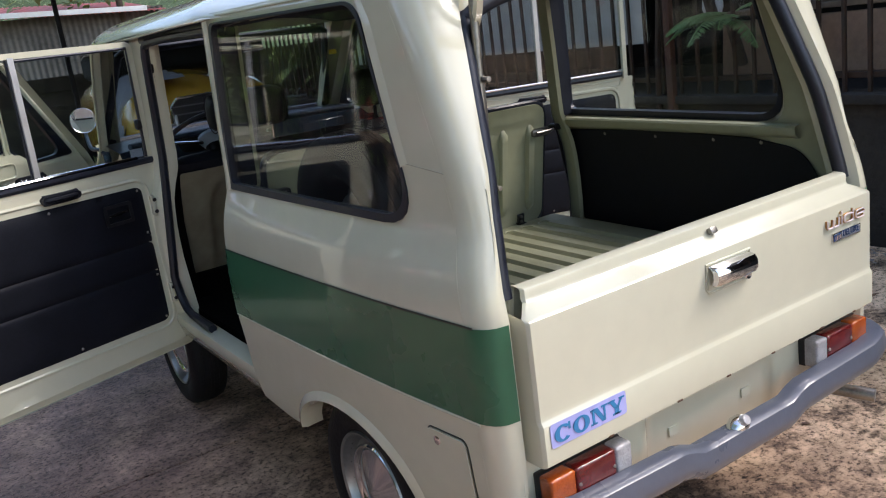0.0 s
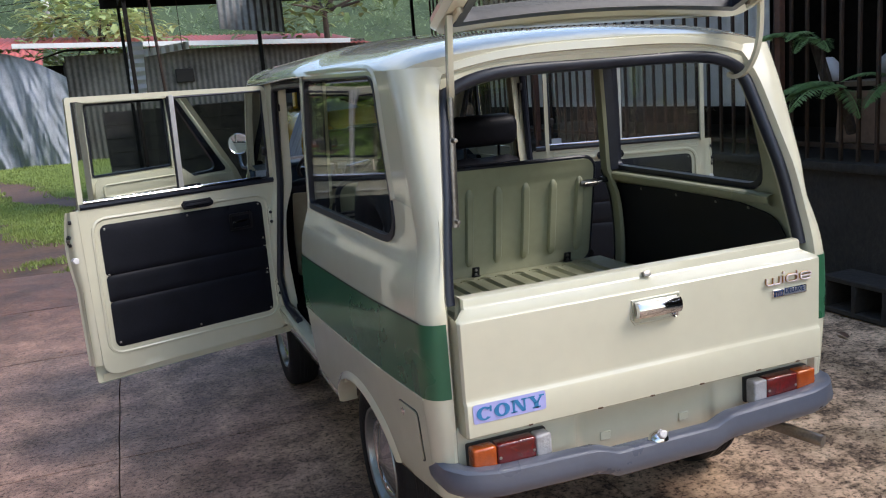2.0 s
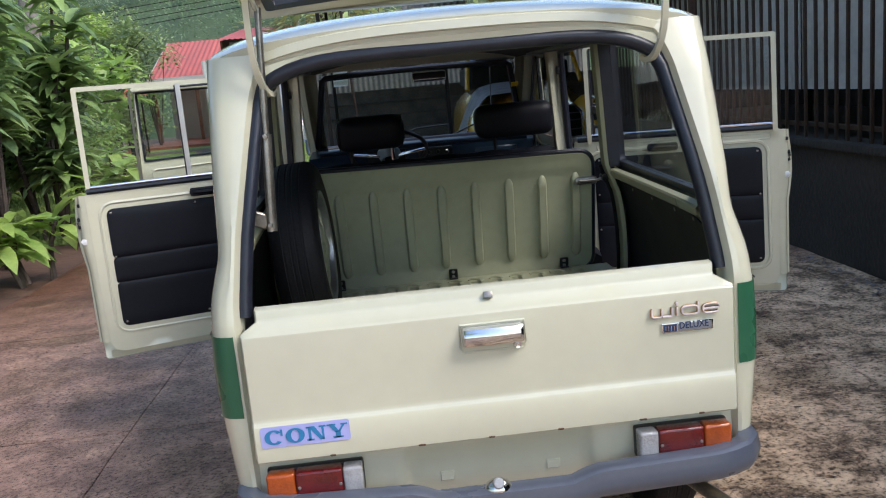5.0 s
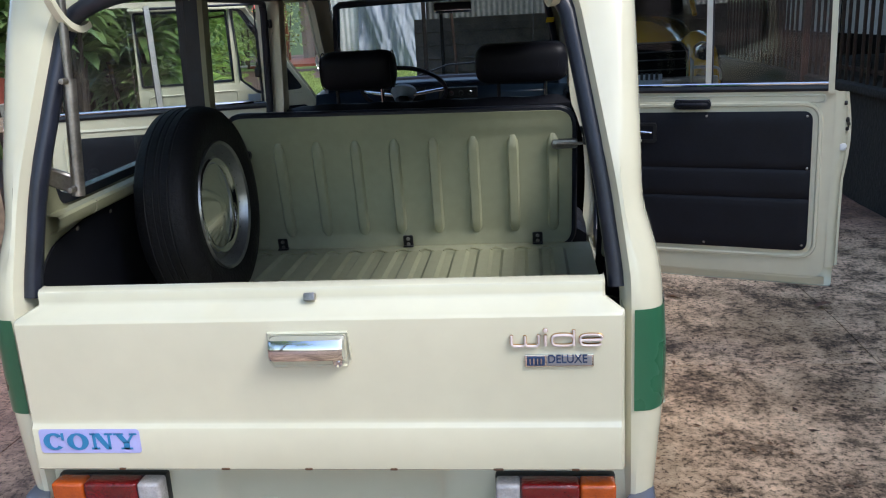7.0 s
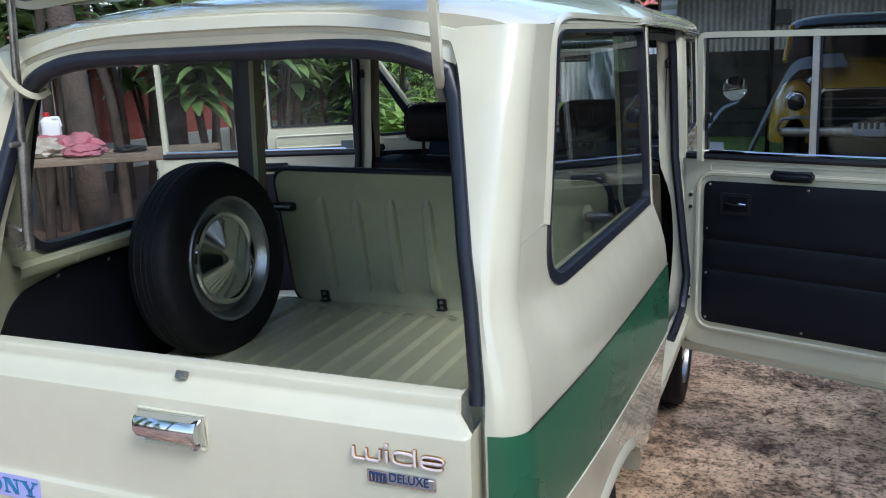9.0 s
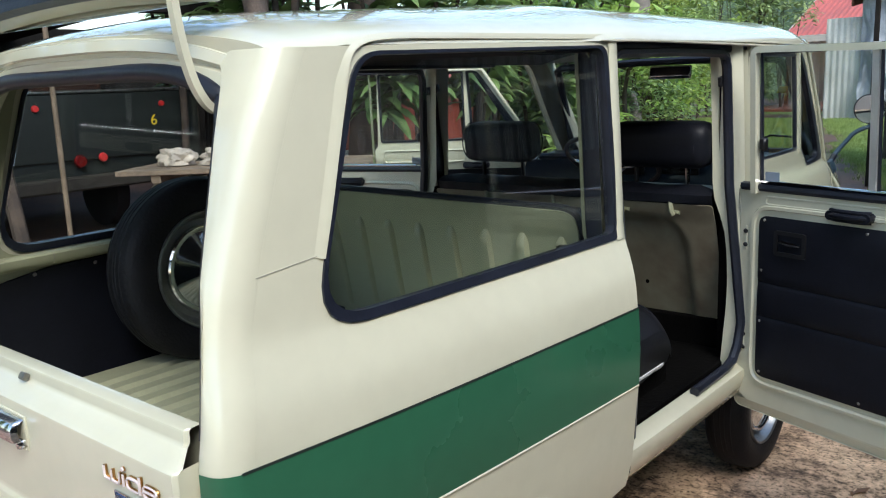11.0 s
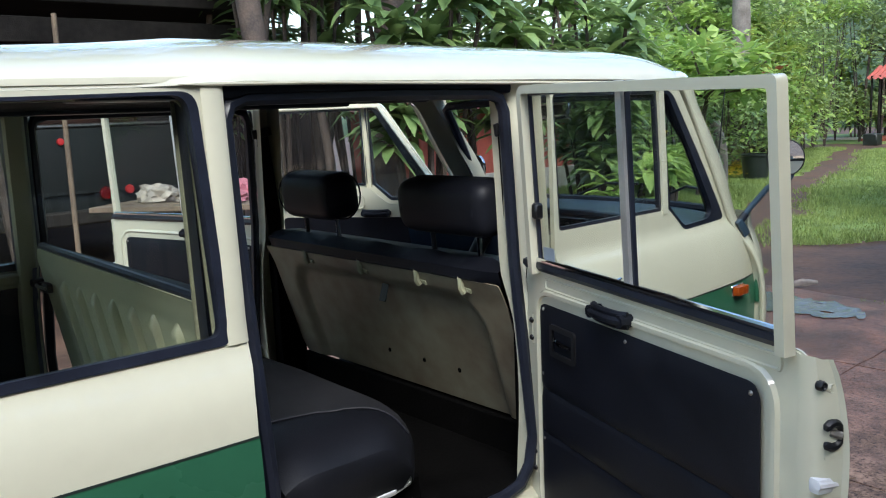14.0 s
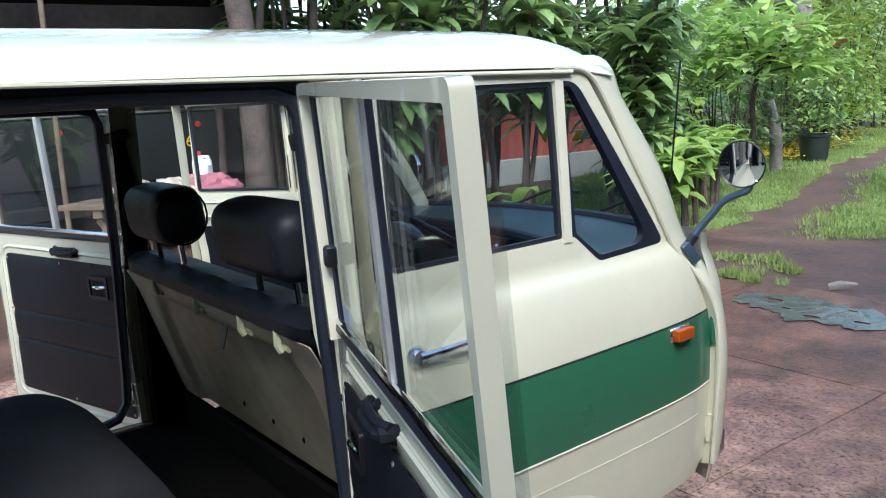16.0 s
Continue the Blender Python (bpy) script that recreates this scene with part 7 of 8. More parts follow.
part("coping", boxbm((0.24, 12.0, 0.05), pose(2.59, 2.6, 0.715), 0.012, 2), BLOCK, wall)
fence = thing("bar_fence", "dark rusty vertical bar fence on the wall", "fence")
bar_me = to_mesh("bar", boxbm((0.020, 0.020, 2.07), None, 0.003), BARMAT)
for k in range(88):
    o = new("bar", bar_me)
    o.parent = fence
    o.matrix_basis = pose(2.56 + rng.uniform(-0.004, 0.004), -2.6 + 0.125 * k, 1.77, rng.uniform(-0.4, 0.4), 0, 0)
for z in (0.82, 2.72):
    part("rail", boxbm((0.03, 11.2, 0.03), pose(2.585, 2.8, z), 0.003), BARMAT, fence)
for y in (-1.3, 2.27, 5.4):
    part("post", boxbm((0.045, 0.045, 2.9), pose(2.475, y, 1.44), 0.005), RUST, fence, "rust-red square post")
part("pipe", tube(bmesh.new(), [(2.49, 2.42, 0.05), (2.50, 2.38, 1.0), (2.56, 2.25, 2.8)], 0.018, 8), BARMAT, fence)
shed_e = thing("roofed_store", "store behind the fence, kept dark by an added roof", "shed")
# unseen roof and walls, added to keep the space behind the fence dark
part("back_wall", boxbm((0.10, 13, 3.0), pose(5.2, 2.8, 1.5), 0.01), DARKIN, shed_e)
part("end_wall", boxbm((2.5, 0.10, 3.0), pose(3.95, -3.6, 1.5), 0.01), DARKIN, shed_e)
part("roof", corrugated(12.8, 2.5, (2.95, -3.6, 2.95), (0, 1, 0), (1, 0, 0.10)), ZINC, shed_e)
part("floor", boxbm((2.5, 13, 0.06), pose(3.95, 2.8, 0.60), 0.01), BLOCK, shed_e)
for k in range(6):
    part("white_sheet", corrugated(0.78, 1.75, (2.86 + 0.01 * (k % 2), 2.78 + 0.76 * k, 1.02), (0, 1, 0), (0, 0, 1), 0.15, 0.008), WHITEZ, shed_e, "white painted wall sheet")
part("plank", boxbm((0.03, 2.6, 0.30), pose(2.80, 0.85, 0.96, 0, 4, 0), 0.006), material("brown_board", (0.34, 0.22, 0.15), 0.7, second=(0.18, 0.11, 0.075), scale=3, bump=0.3, bump_scale=60), shed_e, "brown board behind the bars")
part("shelf", boxbm((0.40, 2.6, 0.03), pose(2.98, 0.85, 1.15), 0.004), WOOD, shed_e)
part("pipe", tube(bmesh.new(), [(2.95, -0.2, 1.26), (2.90, 1.9, 1.24)], 0.07, 12), PALEPIPE, shed_e)
bx = bmesh.new()
lathe(bx, [(0, 0.0), (0.05, 0.0), (0.06, 0.03), (0.055, 0.10), (0.02, 0.14), (0.0, 0.14)], pose(2.78, 2.20, 1.17), 16)
solo("white_jar", bx, WHITEPL, "small white plastic jar on the shelf", "jar")


def fern(c, seed, n, size):
    r = random.Random(seed)
    items, stem_pts = [], []
    th = thing("fern", "bright green fern growing through the fence", "fern", "ferns on the fence")
    for k in range(n):
        a = r.uniform(1.9, 4.4)
        el = r.uniform(0.1, 1.0)
        d = Vector((math.cos(a), math.sin(a) * 1.1, el)).normalized()
        p, L = Vector(c), size * r.uniform(0.6, 1.1)
        m = 44
        stem_pts.append([p.copy()])
        for i in range(m):
            t = i / m
            p = p + d * (L / m)
            d = (d + Vector((0, 0, -0.030))).normalized()
            stem_pts[-1].append(p.copy())
            if i < 4:
                continue
            sv = d.cross(Vector((0, 0, 1))).normalized()
            ln = 0.105 * size / 0.6 * math.sin(math.pi * (0.2 + 0.8 * t)) ** 0.8 + 0.006
            for q in (1, -1):
                items.append((p.copy(), sv * q + d * 0.45 + Vector((0, 0, r.uniform(-0.25, 0.05))), ln * r.uniform(0.85, 1.1), 0.0105, 0.45))
    ob = new("fronds", leaf_mesh("fronds", items, FERN, 2, 0.1))
    ob.parent = th
    sb = bmesh.new()
    tube(sb, [c, (c[0] + 0.1, c[1], c[2] - 0.25)], 0.03, 6)
    part("crown", sb, BARK, th)
    for q in stem_pts:
        part("stalk", tube(bmesh.new(), q[::4] + [q[-1]], 0.0028, 5), FERN, th)


fern((2.60, 1.95, 1.13), 3, 8, 0.44)
fern((2.62, 2.15, 1.40), 5, 7, 0.36)
fern((2.66, 1.60, 1.16), 6, 5, 0.34)
cb = bmesh.new()
for dx in (0,):
    box(cb, (0.20, 0.40, 0.03), pose(2.26, 1.42, 0.185), 0.006)
    box(cb, (0.20, 0.40, 0.03), pose(2.26, 1.42, 0.02), 0.006)
    for dy in (-0.185, 0, 0.185):
        box(cb, (0.20, 0.03, 0.15), pose(2.26, 1.42 + dy, 0.10), 0.005)
solo("cinder_block", cb, BLOCK, "dark hollow cinder block on the ground by the wall", "block")

co, faces = [], []
for k in range(420):
    y = rng.uniform(0.4, 3.4)
    x = 2.43 - abs(rng.gauss(0, 0.07)) - 0.05 * noise.noise(Vector((y * 2, 0, 0)))
    s_ = rng.uniform(0.006, 0.020)
    a = rng.uniform(0, 6.28)
    ca, sa = math.cos(a) * s_, math.sin(a) * s_
    k0 = len(co)
    co += [(x - ca, y - sa, 0.005), (x + sa * 0.7, y - ca * 0.7, 0.008), (x + ca, y + sa, 0.009), (x - sa * 0.7, y + ca * 0.7, 0.006)]
    faces.append((k0, k0 + 1, k0 + 2, k0 + 3))
tagged(new("cement_crumbs", quads("cement_crumbs", co, faces, PALEBARK)), "pale cement crumbs along the foot of the wall", "debris", kind="stuff")

# ---- carport with the yellow car ----
carport = thing("carport", "open carport with a corrugated zinc roof", "carport")
part("roof", corrugated(6.9, 3.2, (-1.25, 9.9, 2.86), (1, 0, -0.02), (0, 1, 0.09), 0.09, 0.011, 3), ZINC, carport, "corrugated zinc roof")
# unseen second roof, added and drawn forward to keep light off the car
part("front_roof", corrugated(5.0, 4.9, (0.62, 5.3, 2.47), (1, 0, -0.005), (0, 1, 0.05), 0.09, 0.011, 3), ZINC, carport, "unseen lower zinc roof added to shade the car")
part("beam", boxbm((6.8, 0.05, 0.09), pose(2.2, 10.05, 2.78), 0.008), PALEPIPE, carport)
part("beam", boxbm((4.9, 0.08, 0.14), pose(3.1, 6.15, 2.41), 0.008), DARKIN, carport)
part("beam", boxbm((7.0, 0.08, 0.14), pose(2.25, 12.9, 2.98), 0.008), DARKIN, carport)
part("side_beam", boxbm((0.08, 3.2, 0.12), pose(-0.95, 11.5, 2.88, 5), 0.008), DARKIN, carport)
for x, y, h in ((-0.94, 10.0, 2.72), (0.72, 10.0, 2.72), (-0.98, 12.8, 2.9), (3.9, 6.2, 2.4), (3.9, 12.8, 2.9)):
    part("post", boxbm((0.05, 0.05, h + 0.05), pose(x, y, h / 2 - 0.02), 0.006), DARKIN, carport, "dark steel post")
part("leaning_pole", tube(bmesh.new(), [(-0.50, 10.0, -0.03), (-0.58, 10.0, 1.41), (-0.64, 10.0, 2.72)], 0.02, 8), BARMAT, carport)
part("side_wall", boxbm((0.08, 6.5, 2.8), pose(5.6, 10.0, 1.35), 0.01), DARKIN, carport)
part("hung_sheet", corrugated(0.86, 0.66, (0.20, 9.92, 2.27), (1, 0, -0.1), (0, 0, 1), 0.09, 0.012, 2), ZINC, carport, "loose zinc sheet hung under the eave")
part("lapped_wall", boxbm((7.0, 0.03, 1.32), pose(2.05, 13.0, 0.64), 0.006), BLOCK, carport)
for k in range(6):
    part("board", boxbm((7.0, 0.03, 0.22), pose(2.05, 12.965, 0.1 + 0.22 * k, -6), 0.004), material("old_board", (0.085, 0.07, 0.058), 0.85, vary=0.3, scale=5, bump=0.3) if k == 0 else bpy.data.materials["old_board"], carport)

car = thing("yellow_car", "old rounded yellow car parked nose out under the carport", "car")
CX, CY, CZ = 1.60, 7.66, 0.07


def car_rows(table, n=17, p=2.6):
    """Skins cross-sections: y, half-width, low z, high z."""
    rows = []
    for y, w, z0, z1 in table:
        row = []
        for i in range(n):
            a = math.pi * i / (n - 1)
            c, s_ = math.cos(a), math.sin(a)
            row.append((CX + w * math.copysign(abs(c) ** (2 / p), c), CY + y, CZ + z0 + (z1 - z0) * abs(s_) ** (2 / p)))
        rows.append(row)
    bm = bmesh.new()
    strip(bm, rows)
    bmesh.ops.recalc_face_normals(bm, faces=bm.faces)
    return bm


part("bonnet", car_rows([(0.10, 0.30, 0.50, 0.62), (0.14, 0.42, 0.48, 0.78), (0.28, 0.50, 0.45, 0.95), (0.55, 0.56, 0.45, 1.08), (0.95, 0.64, 0.45, 1.16), (1.20, 0.70, 0.45, 1.19)]), YELLOW, car, "yellow domed bonnet")
part("cabin", car_rows([(1.18, 0.74, 0.40, 1.18), (1.5, 0.78, 0.40, 1.20), (2.8, 0.80, 0.40, 1.20), (3.6, 0.72, 0.45, 1.05), (4.0, 0.5, 0.5, 0.8)], p=4), YELLOW, car)
part("roof", car_rows([(1.36, 0.60, 1.52, 1.55), (1.42, 0.68, 1.50, 1.60), (1.8, 0.70, 1.50, 1.66), (2.6, 0.68, 1.50, 1.64), (3.0, 0.6, 1.44, 1.55)], p=3), BLUEGREY, car, "dark blue-grey roof")
wsb = bmesh.new()
strip(wsb, [[(CX + (0.70 - 0.05 * v) * t, CY + 1.20 + 0.20 * v + 0.04 * t * t, CZ + 1.18 + 0.35 * v) for t in np.linspace(-1, 1, 9)] for v in (0, 0.5, 1)])
part("windscreen", wsb, SMOKE, car, "dark windscreen").visible_shadow = False
# dark block painted as the shade behind the car's glass
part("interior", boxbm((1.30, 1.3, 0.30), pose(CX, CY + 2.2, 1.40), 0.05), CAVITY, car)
for t in (-1, 1):
    part("pillar", tube(bmesh.new(), [(CX + 0.72 * t, CY + 1.22, 1.24), (CX + 0.67 * t, CY + 1.42, 1.61)], 0.03, 8), YELLOW, car)
    fb = bmesh.new()
    rows = []
    for k, (y, w, z1) in enumerate([(0.02, 0.10, 0.66), (0.06, 0.18, 0.80), (0.2, 0.23, 0.93), (0.45, 0.25, 1.02), (0.75, 0.25, 0.98), (1.0, 0.23, 0.82), (1.2, 0.19, 0.60), (1.3, 0.14, 0.42)]):
        row = []
        for i in range(13):
            a = math.pi * i / 12
            row.append((CX + 0.60 * t + w * math.cos(a), CY + y, CZ + (0.42 + (z1 - 0.42) * math.sin(a) ** 0.75 if 0 < i < 12 else 0.42)))
        rows.append(row)
    strip(fb, rows)
    bmesh.ops.recalc_face_normals(fb, faces=fb.faces)
    part("wing", fb, YELLOW, car, "rounded yellow front wing")
    hb = bmesh.new()
    lathe(hb, [(0.0, 0.03), (0.06, 0.025), (0.082, 0.01), (0.086, 0.0), (0.094, 0.004), (0.10, -0.01), (0.10, -0.10)], pose(CX + 0.60 * t, CY + 0.05, 0.87, 96), 24)
    part("headlamp", hb, CHROME, car, "round headlamp with a chrome rim")
    hb = bmesh.new()
    lathe(hb, [(0.0, 0.032), (0.055, 0.028), (0.074, 0.02)], pose(CX + 0.60 * t, CY + 0.045, 0.87, 96), 24)
    part("headlamp_glass", hb, LENS, car, "dark headlamp glass")
    part("overrider", tube(bmesh.new(), [(CX + 0.45 * t, CY - 0.10, 0.58), (CX + 0.45 * t, CY - 0.12, 0.66), (CX + 0.45 * t, CY - 0.11, 0.80), (CX + 0.44 * t, CY - 0.09, 0.83)], [0.018, 0.020, 0.018, 0.010], 8), STEEL, car, "dull chrome overrider")
    part("bumper_hoop", tube(bmesh.new(), smooth_curve([(CX + 0.45 * t, CY - 0.09, 0.735), (CX + 0.60 * t, CY - 0.085, 0.735), (CX + 0.71 * t, CY - 0.07, 0.72), (CX + 0.745 * t, CY - 0.06, 0.67), (CX + 0.75 * t, CY - 0.05, 0.60)], 4), 0.014, 8), STEEL, car)
    wb = bmesh.new()
    lathe(wb, [(0, 0.07), (0.2, 0.07), (0.30, 0.05), (0.30, -0.07), (0, -0.07)], pose(CX + 0.62 * t, CY + 0.60, 0.31, 0, 90), 24)
    part("wheel", wb, RUBBER, car)
part("bumper", boxbm((1.46, 0.05, 0.09), pose(CX, CY - 0.04, 0.60), 0.03, 3), STEEL, car, "dull chrome front bumper")
# white plate made grey: its dimness under the roof is in the colour
npl = part("number_plate", boxbm((0.26, 0.012, 0.12), pose(CX + 0.02, CY - 0.16, 0.63), 0.004), GREYPL, car, "dim white number plate")
for k in range(4):
    part("bar", boxbm((0.03, 0.006, 0.07), pose(CX - 0.055 + 0.05 * k, CY - 0.167, 0.62), 0.001), DARKMETAL, npl)
mouth = round_poly([(-0.435, 0.62), (0.435, 0.62), (0.435, 0.90), (0.36, 0.985), (-0.36, 0.985), (-0.435, 0.90)], [0.03, 0.03, 0.06, 0.05, 0.05, 0.06])
part("grille", sheet(mouth, [], 0.08, lambda u, v: (CX + u, CY - 0.02 + 0.10 * (v - 0.62) + 0.25 * u * u, v), 0.02), SHADOWGAP, car, "wide black grille")
part("grille_rim", tube(bmesh.new(), [(CX + p.x, CY - 0.024 + 0.10 * (p.y - 0.62) + 0.25 * p.x * p.x, p.y) for p in mouth], 0.016, 8, closed=True), CHROME, car, "chrome grille surround")
for z in (0.72, 0.82, 0.90):
    part("grille_bar", tube(bmesh.new(), [(CX + u, CY - 0.030 + 0.10 * (z - 0.62) + 0.25 * u * u, z) for u in np.linspace(-0.41, 0.41, 9)], 0.007, 6), DARKMETAL, car)
part("under", boxbm((1.3, 3.2, 0.3), pose(CX, CY + 2.1, 0.38), 0.05), SHADOWGAP, car)


def cover_fn(u, v):
    """Cloth thrown over the bonnet's flank, hanging to the ground beside the wing."""
    fold = 0.035 * math.sin(u * 19) * v + 0.02 * math.sin(u * 37 + 1)
    y = CY + 1.25 - 1.0 * u * (1 - 0.25 * v)
    if v < 0.35:
        t = v / 0.35
        x, z = CX - 0.16 - 0.44 * t, 1.25 - 0.04 * t * t - 0.10 * u + 0.012 * math.sin(u * 23 + 3 * t)
    else:
        t = (v - 0.35) / 0.65
        x, z = CX - 0.60 - 0.42 * t ** 0.8 - fold, 1.21 - 0.10 * u - (0.95 - 0.1 * u) * t
    return (x + fold * 0.4, y, z)


for o in car.children:
    o.data.transform(Matrix.Translation((0, 0, -0.05)))
solo("car_cover", draped(cover_fn), GREYTARP, "grey cloth cover thrown over the car's bonnet", "cloth")

# ---- shed, house and hill beyond the lawn ----
shed = thing("garden_shed", "long zinc shed with a red roof and white eave", "shed")
SY = 18.0
part("front_wall", corrugated(6.6, 2.55, (-2.0, SY, -0.03), (1, 0, 0), (0, 0, 1), 0.12, 0.012), OLDZINC, shed, "weathered zinc wall")
part("white_panel", corrugated(0.85, 2.35, (-4.25, SY - 0.1, -0.03), (1, 0, 0), (0, 0, 1), 0.12, 0.012), WHITEZ, shed, "white painted zinc panel")
part("roof", corrugated(8.4, 4.2, (-3.75, SY - 0.55, 2.72), (1, 0, -0.04), (0, 1, 0.13), 0.12, 0.013, 2), REDROOF, shed, "red painted zinc roof")
part("eave_board", boxbm((7.0, 0.04, 0.10), pose(0.6, SY - 0.58, 2.60, 0, 2.3, 0), 0.005), WHITEPL, shed, "white eave board")
# near-black panels paint the shade inside the open bay
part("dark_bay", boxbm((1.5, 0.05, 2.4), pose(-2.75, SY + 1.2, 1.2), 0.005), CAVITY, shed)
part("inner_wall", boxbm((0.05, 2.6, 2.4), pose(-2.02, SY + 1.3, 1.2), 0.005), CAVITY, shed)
part("roof_end", boxbm((0.04, 3.5, 0.18), pose(-3.72, SY + 1.4, 2.82, 7), 0.005), RUST, shed)


def tarp_fn(u, v):
    """A limp sheet tied at the eave: long slanting folds that widen downwards."""
    x = -3.55 + 1.55 * u
    top = 2.66 - 0.75 * max(0, u - 0.15) ** 1.6
    sag = 0.16 * math.sin(math.pi * min(1, u * 1.1)) * math.sin(math.pi * v)
    z = top * (1 - v) + 0.12 * v
    fold = 0.16 * noise.noise(Vector((u * 5 - v * 2.0, v * 0.9, 3))) + 0.08 * noise.noise(Vector((u * 11 + v * 3.5, v * 1.6, 8))) + 0.05 * noise.noise(Vector((u * 15 - v * 6, v * 5, 11))) + 0.02 * noise.noise(Vector((u * 28, v * 9, 1)))
    return (x + 0.05 * v * math.sin(5 * u), SY - 0.25 - sag - fold * (0.5 + v), z)


tarp = solo("tarpaulin", draped(tarp_fn, 80, 60), TARP, "pale blue tarpaulin hung from the shed eave", "tarpaulin")
part("hung_offcut", corrugated(0.95, 0.24, (-0.98, 12.7, 1.42), (0.05, 0, 1), (1, 0, 0), 0.13, 0.02, 2), WHITEPL, carport, "white wavy fibre sheet offcut hung on a wire")
part("hung_offcut", corrugated(0.80, 0.12, (-0.78, 12.8, 2.12), (1, 0, 0.12), (0, 0, 1), 0.13, 0.02, 2), WHITEPL, carport, "white wavy fibre sheet offcut under the eave")
for x in (-0.86, -0.6, -0.1):
    part("wire", tube(bmesh.new(), [(x, 12.72, 2.2), (x, 12.75, 3.05)], 0.006, 5), BARMAT, carport)
part("tool_rack", boxbm((0.40, 0.06, 0.30), pose(0.4, SY - 0.08, 1.95), 0.02), CAVITY, shed)
part("lower_boards", boxbm((1.6, 0.05, 1.3), pose(1.3, SY - 0.12, 0.65), 0.005), BLOCK, shed)

# the shed stands farther back: pushed away along the view from the driveway
FAR_C, FAR_K = Vector((-0.56, -1.74, 1.32)), 1.30
FAR_M = Matrix.Translation(FAR_C) @ Matrix.Scale(FAR_K, 4) @ Matrix.Translation(-FAR_C)
for o in list(shed.children) + [tarp]:
    o.data.transform(FAR_M)

house = thing("white_house", "white house with a pale red sheet roof and wooden door", "house")
part("front_wall", boxbm((4.6, 0.2, 2.5), pose(-6.3, 34.4, 1.22), 0.01), PLASTER, house, "white plastered wall")
part("side_wall", boxbm((0.2, 4.0, 2.5), pose(-8.6, 35.2, 1.22), 0.01), PLASTER, house)
part("roof", corrugated(5.4, 4.2, (-9.05, 31.6, 2.52), (1, 0, 0), (0, 1, 0.40), 0.2, 0.018, 2), PALERED, house, "pale red zinc roof")
part("fascia", boxbm((5.4, 0.05, 0.24), pose(-6.35, 31.6, 2.40), 0.01), PLASTER, house, "pale eave fascia")
part("fascia", boxbm((0.05, 4.4, 0.2), pose(-9.05, 33.6, 3.22, 21.8), 0.01), PLASTER, house)
part("canopy", boxbm((2.2, 1.4, 0.16), pose(-5.5, 30.9, 2.45, -4), 0.01), GREYTARP, house, "grey porch canopy")
door = part("door", boxbm((0.95, 0.08, 2.0), pose(-6.55, 34.25, 0.98), 0.01), BROWNWOOD, house, "varnished wooden front door")
part("window", boxbm((0.62, 0.03, 1.1), pose(-6.55, 34.19, 1.25), 0.005), CAVITY, door)
for x in (-8.9, -7.3):
    part("post", boxbm((0.12, 0.12, 2.35), pose(x, 31.75, 1.15), 0.01), BROWNWOOD, house)
part("terrace", boxbm((5.4, 6.6, 0.10), pose(-6.6, 31.0, 0.02), 0.01), material("red_terrace_tiles", (0.34, 0.10, 0.065), 0.35, vary=0.15, scale=6), house, "red terrace floor")
part("path", boxbm((7.0, 1.3, 0.05), pose(-10.5, 29.4, -0.01, 0, 0, 12), 0.01), PLASTER, house, "pale concrete path")


def plastic_chair(m):
    th = thing("garden_chair", "white moulded plastic garden chair on the terrace", "chair")
    part("seat", boxbm((0.46, 0.44, 0.03), m @ pose(0, 0, 0.42), 0.012, 2), WHITEPL, th)
    part("backrest", boxbm((0.44, 0.03, 0.42), m @ pose(0, 0.22, 0.66, 12), 0.012, 2), WHITEPL, th)
    for x in (-0.2, 0.2):
        for y in (-0.2, 0.2):
            part("leg", tube(bmesh.new(), [m @ Vector((x, y, 0.42)), m @ Vector((x * 1.15, y * 1.15, 0))], 0.018, 6), WHITEPL, th)
        part("armrest", tube(bmesh.new(), [m @ Vector((x * 1.15, -0.2, 0.42)), m @ Vector((x * 1.15, -0.2, 0.63)), m @ Vector((x * 1.15, 0.22, 0.65))], 0.016, 6), WHITEPL, th)


plastic_chair(pose(-6.6, 31.2, 0.07, 0, 0, 120))
mast = thing("utility_pole", "grey wooden utility pole behind the shed", "pole")
part("shaft", tube(bmesh.new(), [(-2.9, 30, -0.1), (-3.1, 30, 7.5)], [0.11, 0.08], 10), PALEPIPE, mast)
part("lamp", boxbm((0.22, 0.22, 0.35), pose(-3.03, 29.85, 5.0), 0.05), WHITEPL, mast)
for k in range(4):
    solo("overhead_wire", tube(bmesh.new(), [(-40, 40, 4.6 + 0.35 * k), (-20, 35, 3.9 + 0.30 * k), (-3.0, 30, 4.9 + 0.2 * k), (14, 28, 4.3 + 0.2 * k)], 0.012, 5), DARKIN, "thin dark overhead wire", "wire", "overhead wires")

far = thing("garden_gate", "garden gateway with a red tiled roof on thin black posts", "gate")
part("roof", corrugated(0.85, 1.0, (-8.45, 26.0, 1.86), (1, 0, 0), (0, 1, 0.42), 0.16, 0.03), PALERED, far, "red tiled roof")
for x, y in ((-8.3, 26.1), (-8.08, 26.1), (-8.08, 26.8), (-8.3, 26.8)):
    part("post", tube(bmesh.new(), [(x, y, -0.05), (x, y, 1.95)], 0.03, 6), DARKIN, far)
part("planter", boxbm((0.40, 0.40, 0.35), pose(-8.15, 25.9, 0.12), 0.03), POTBLACK, far)
far2 = thing("old_lean_to", "low lean-to with a rusty red sheet roof among the plants", "shed")
part("roof", corrugated(1.55, 0.7, (-8.05, 17.0, 1.50), (1, 0, 0.36), (0, 1, 0.10), 0.15, 0.014), REDROOF, far2, "rusty red sheet roof")
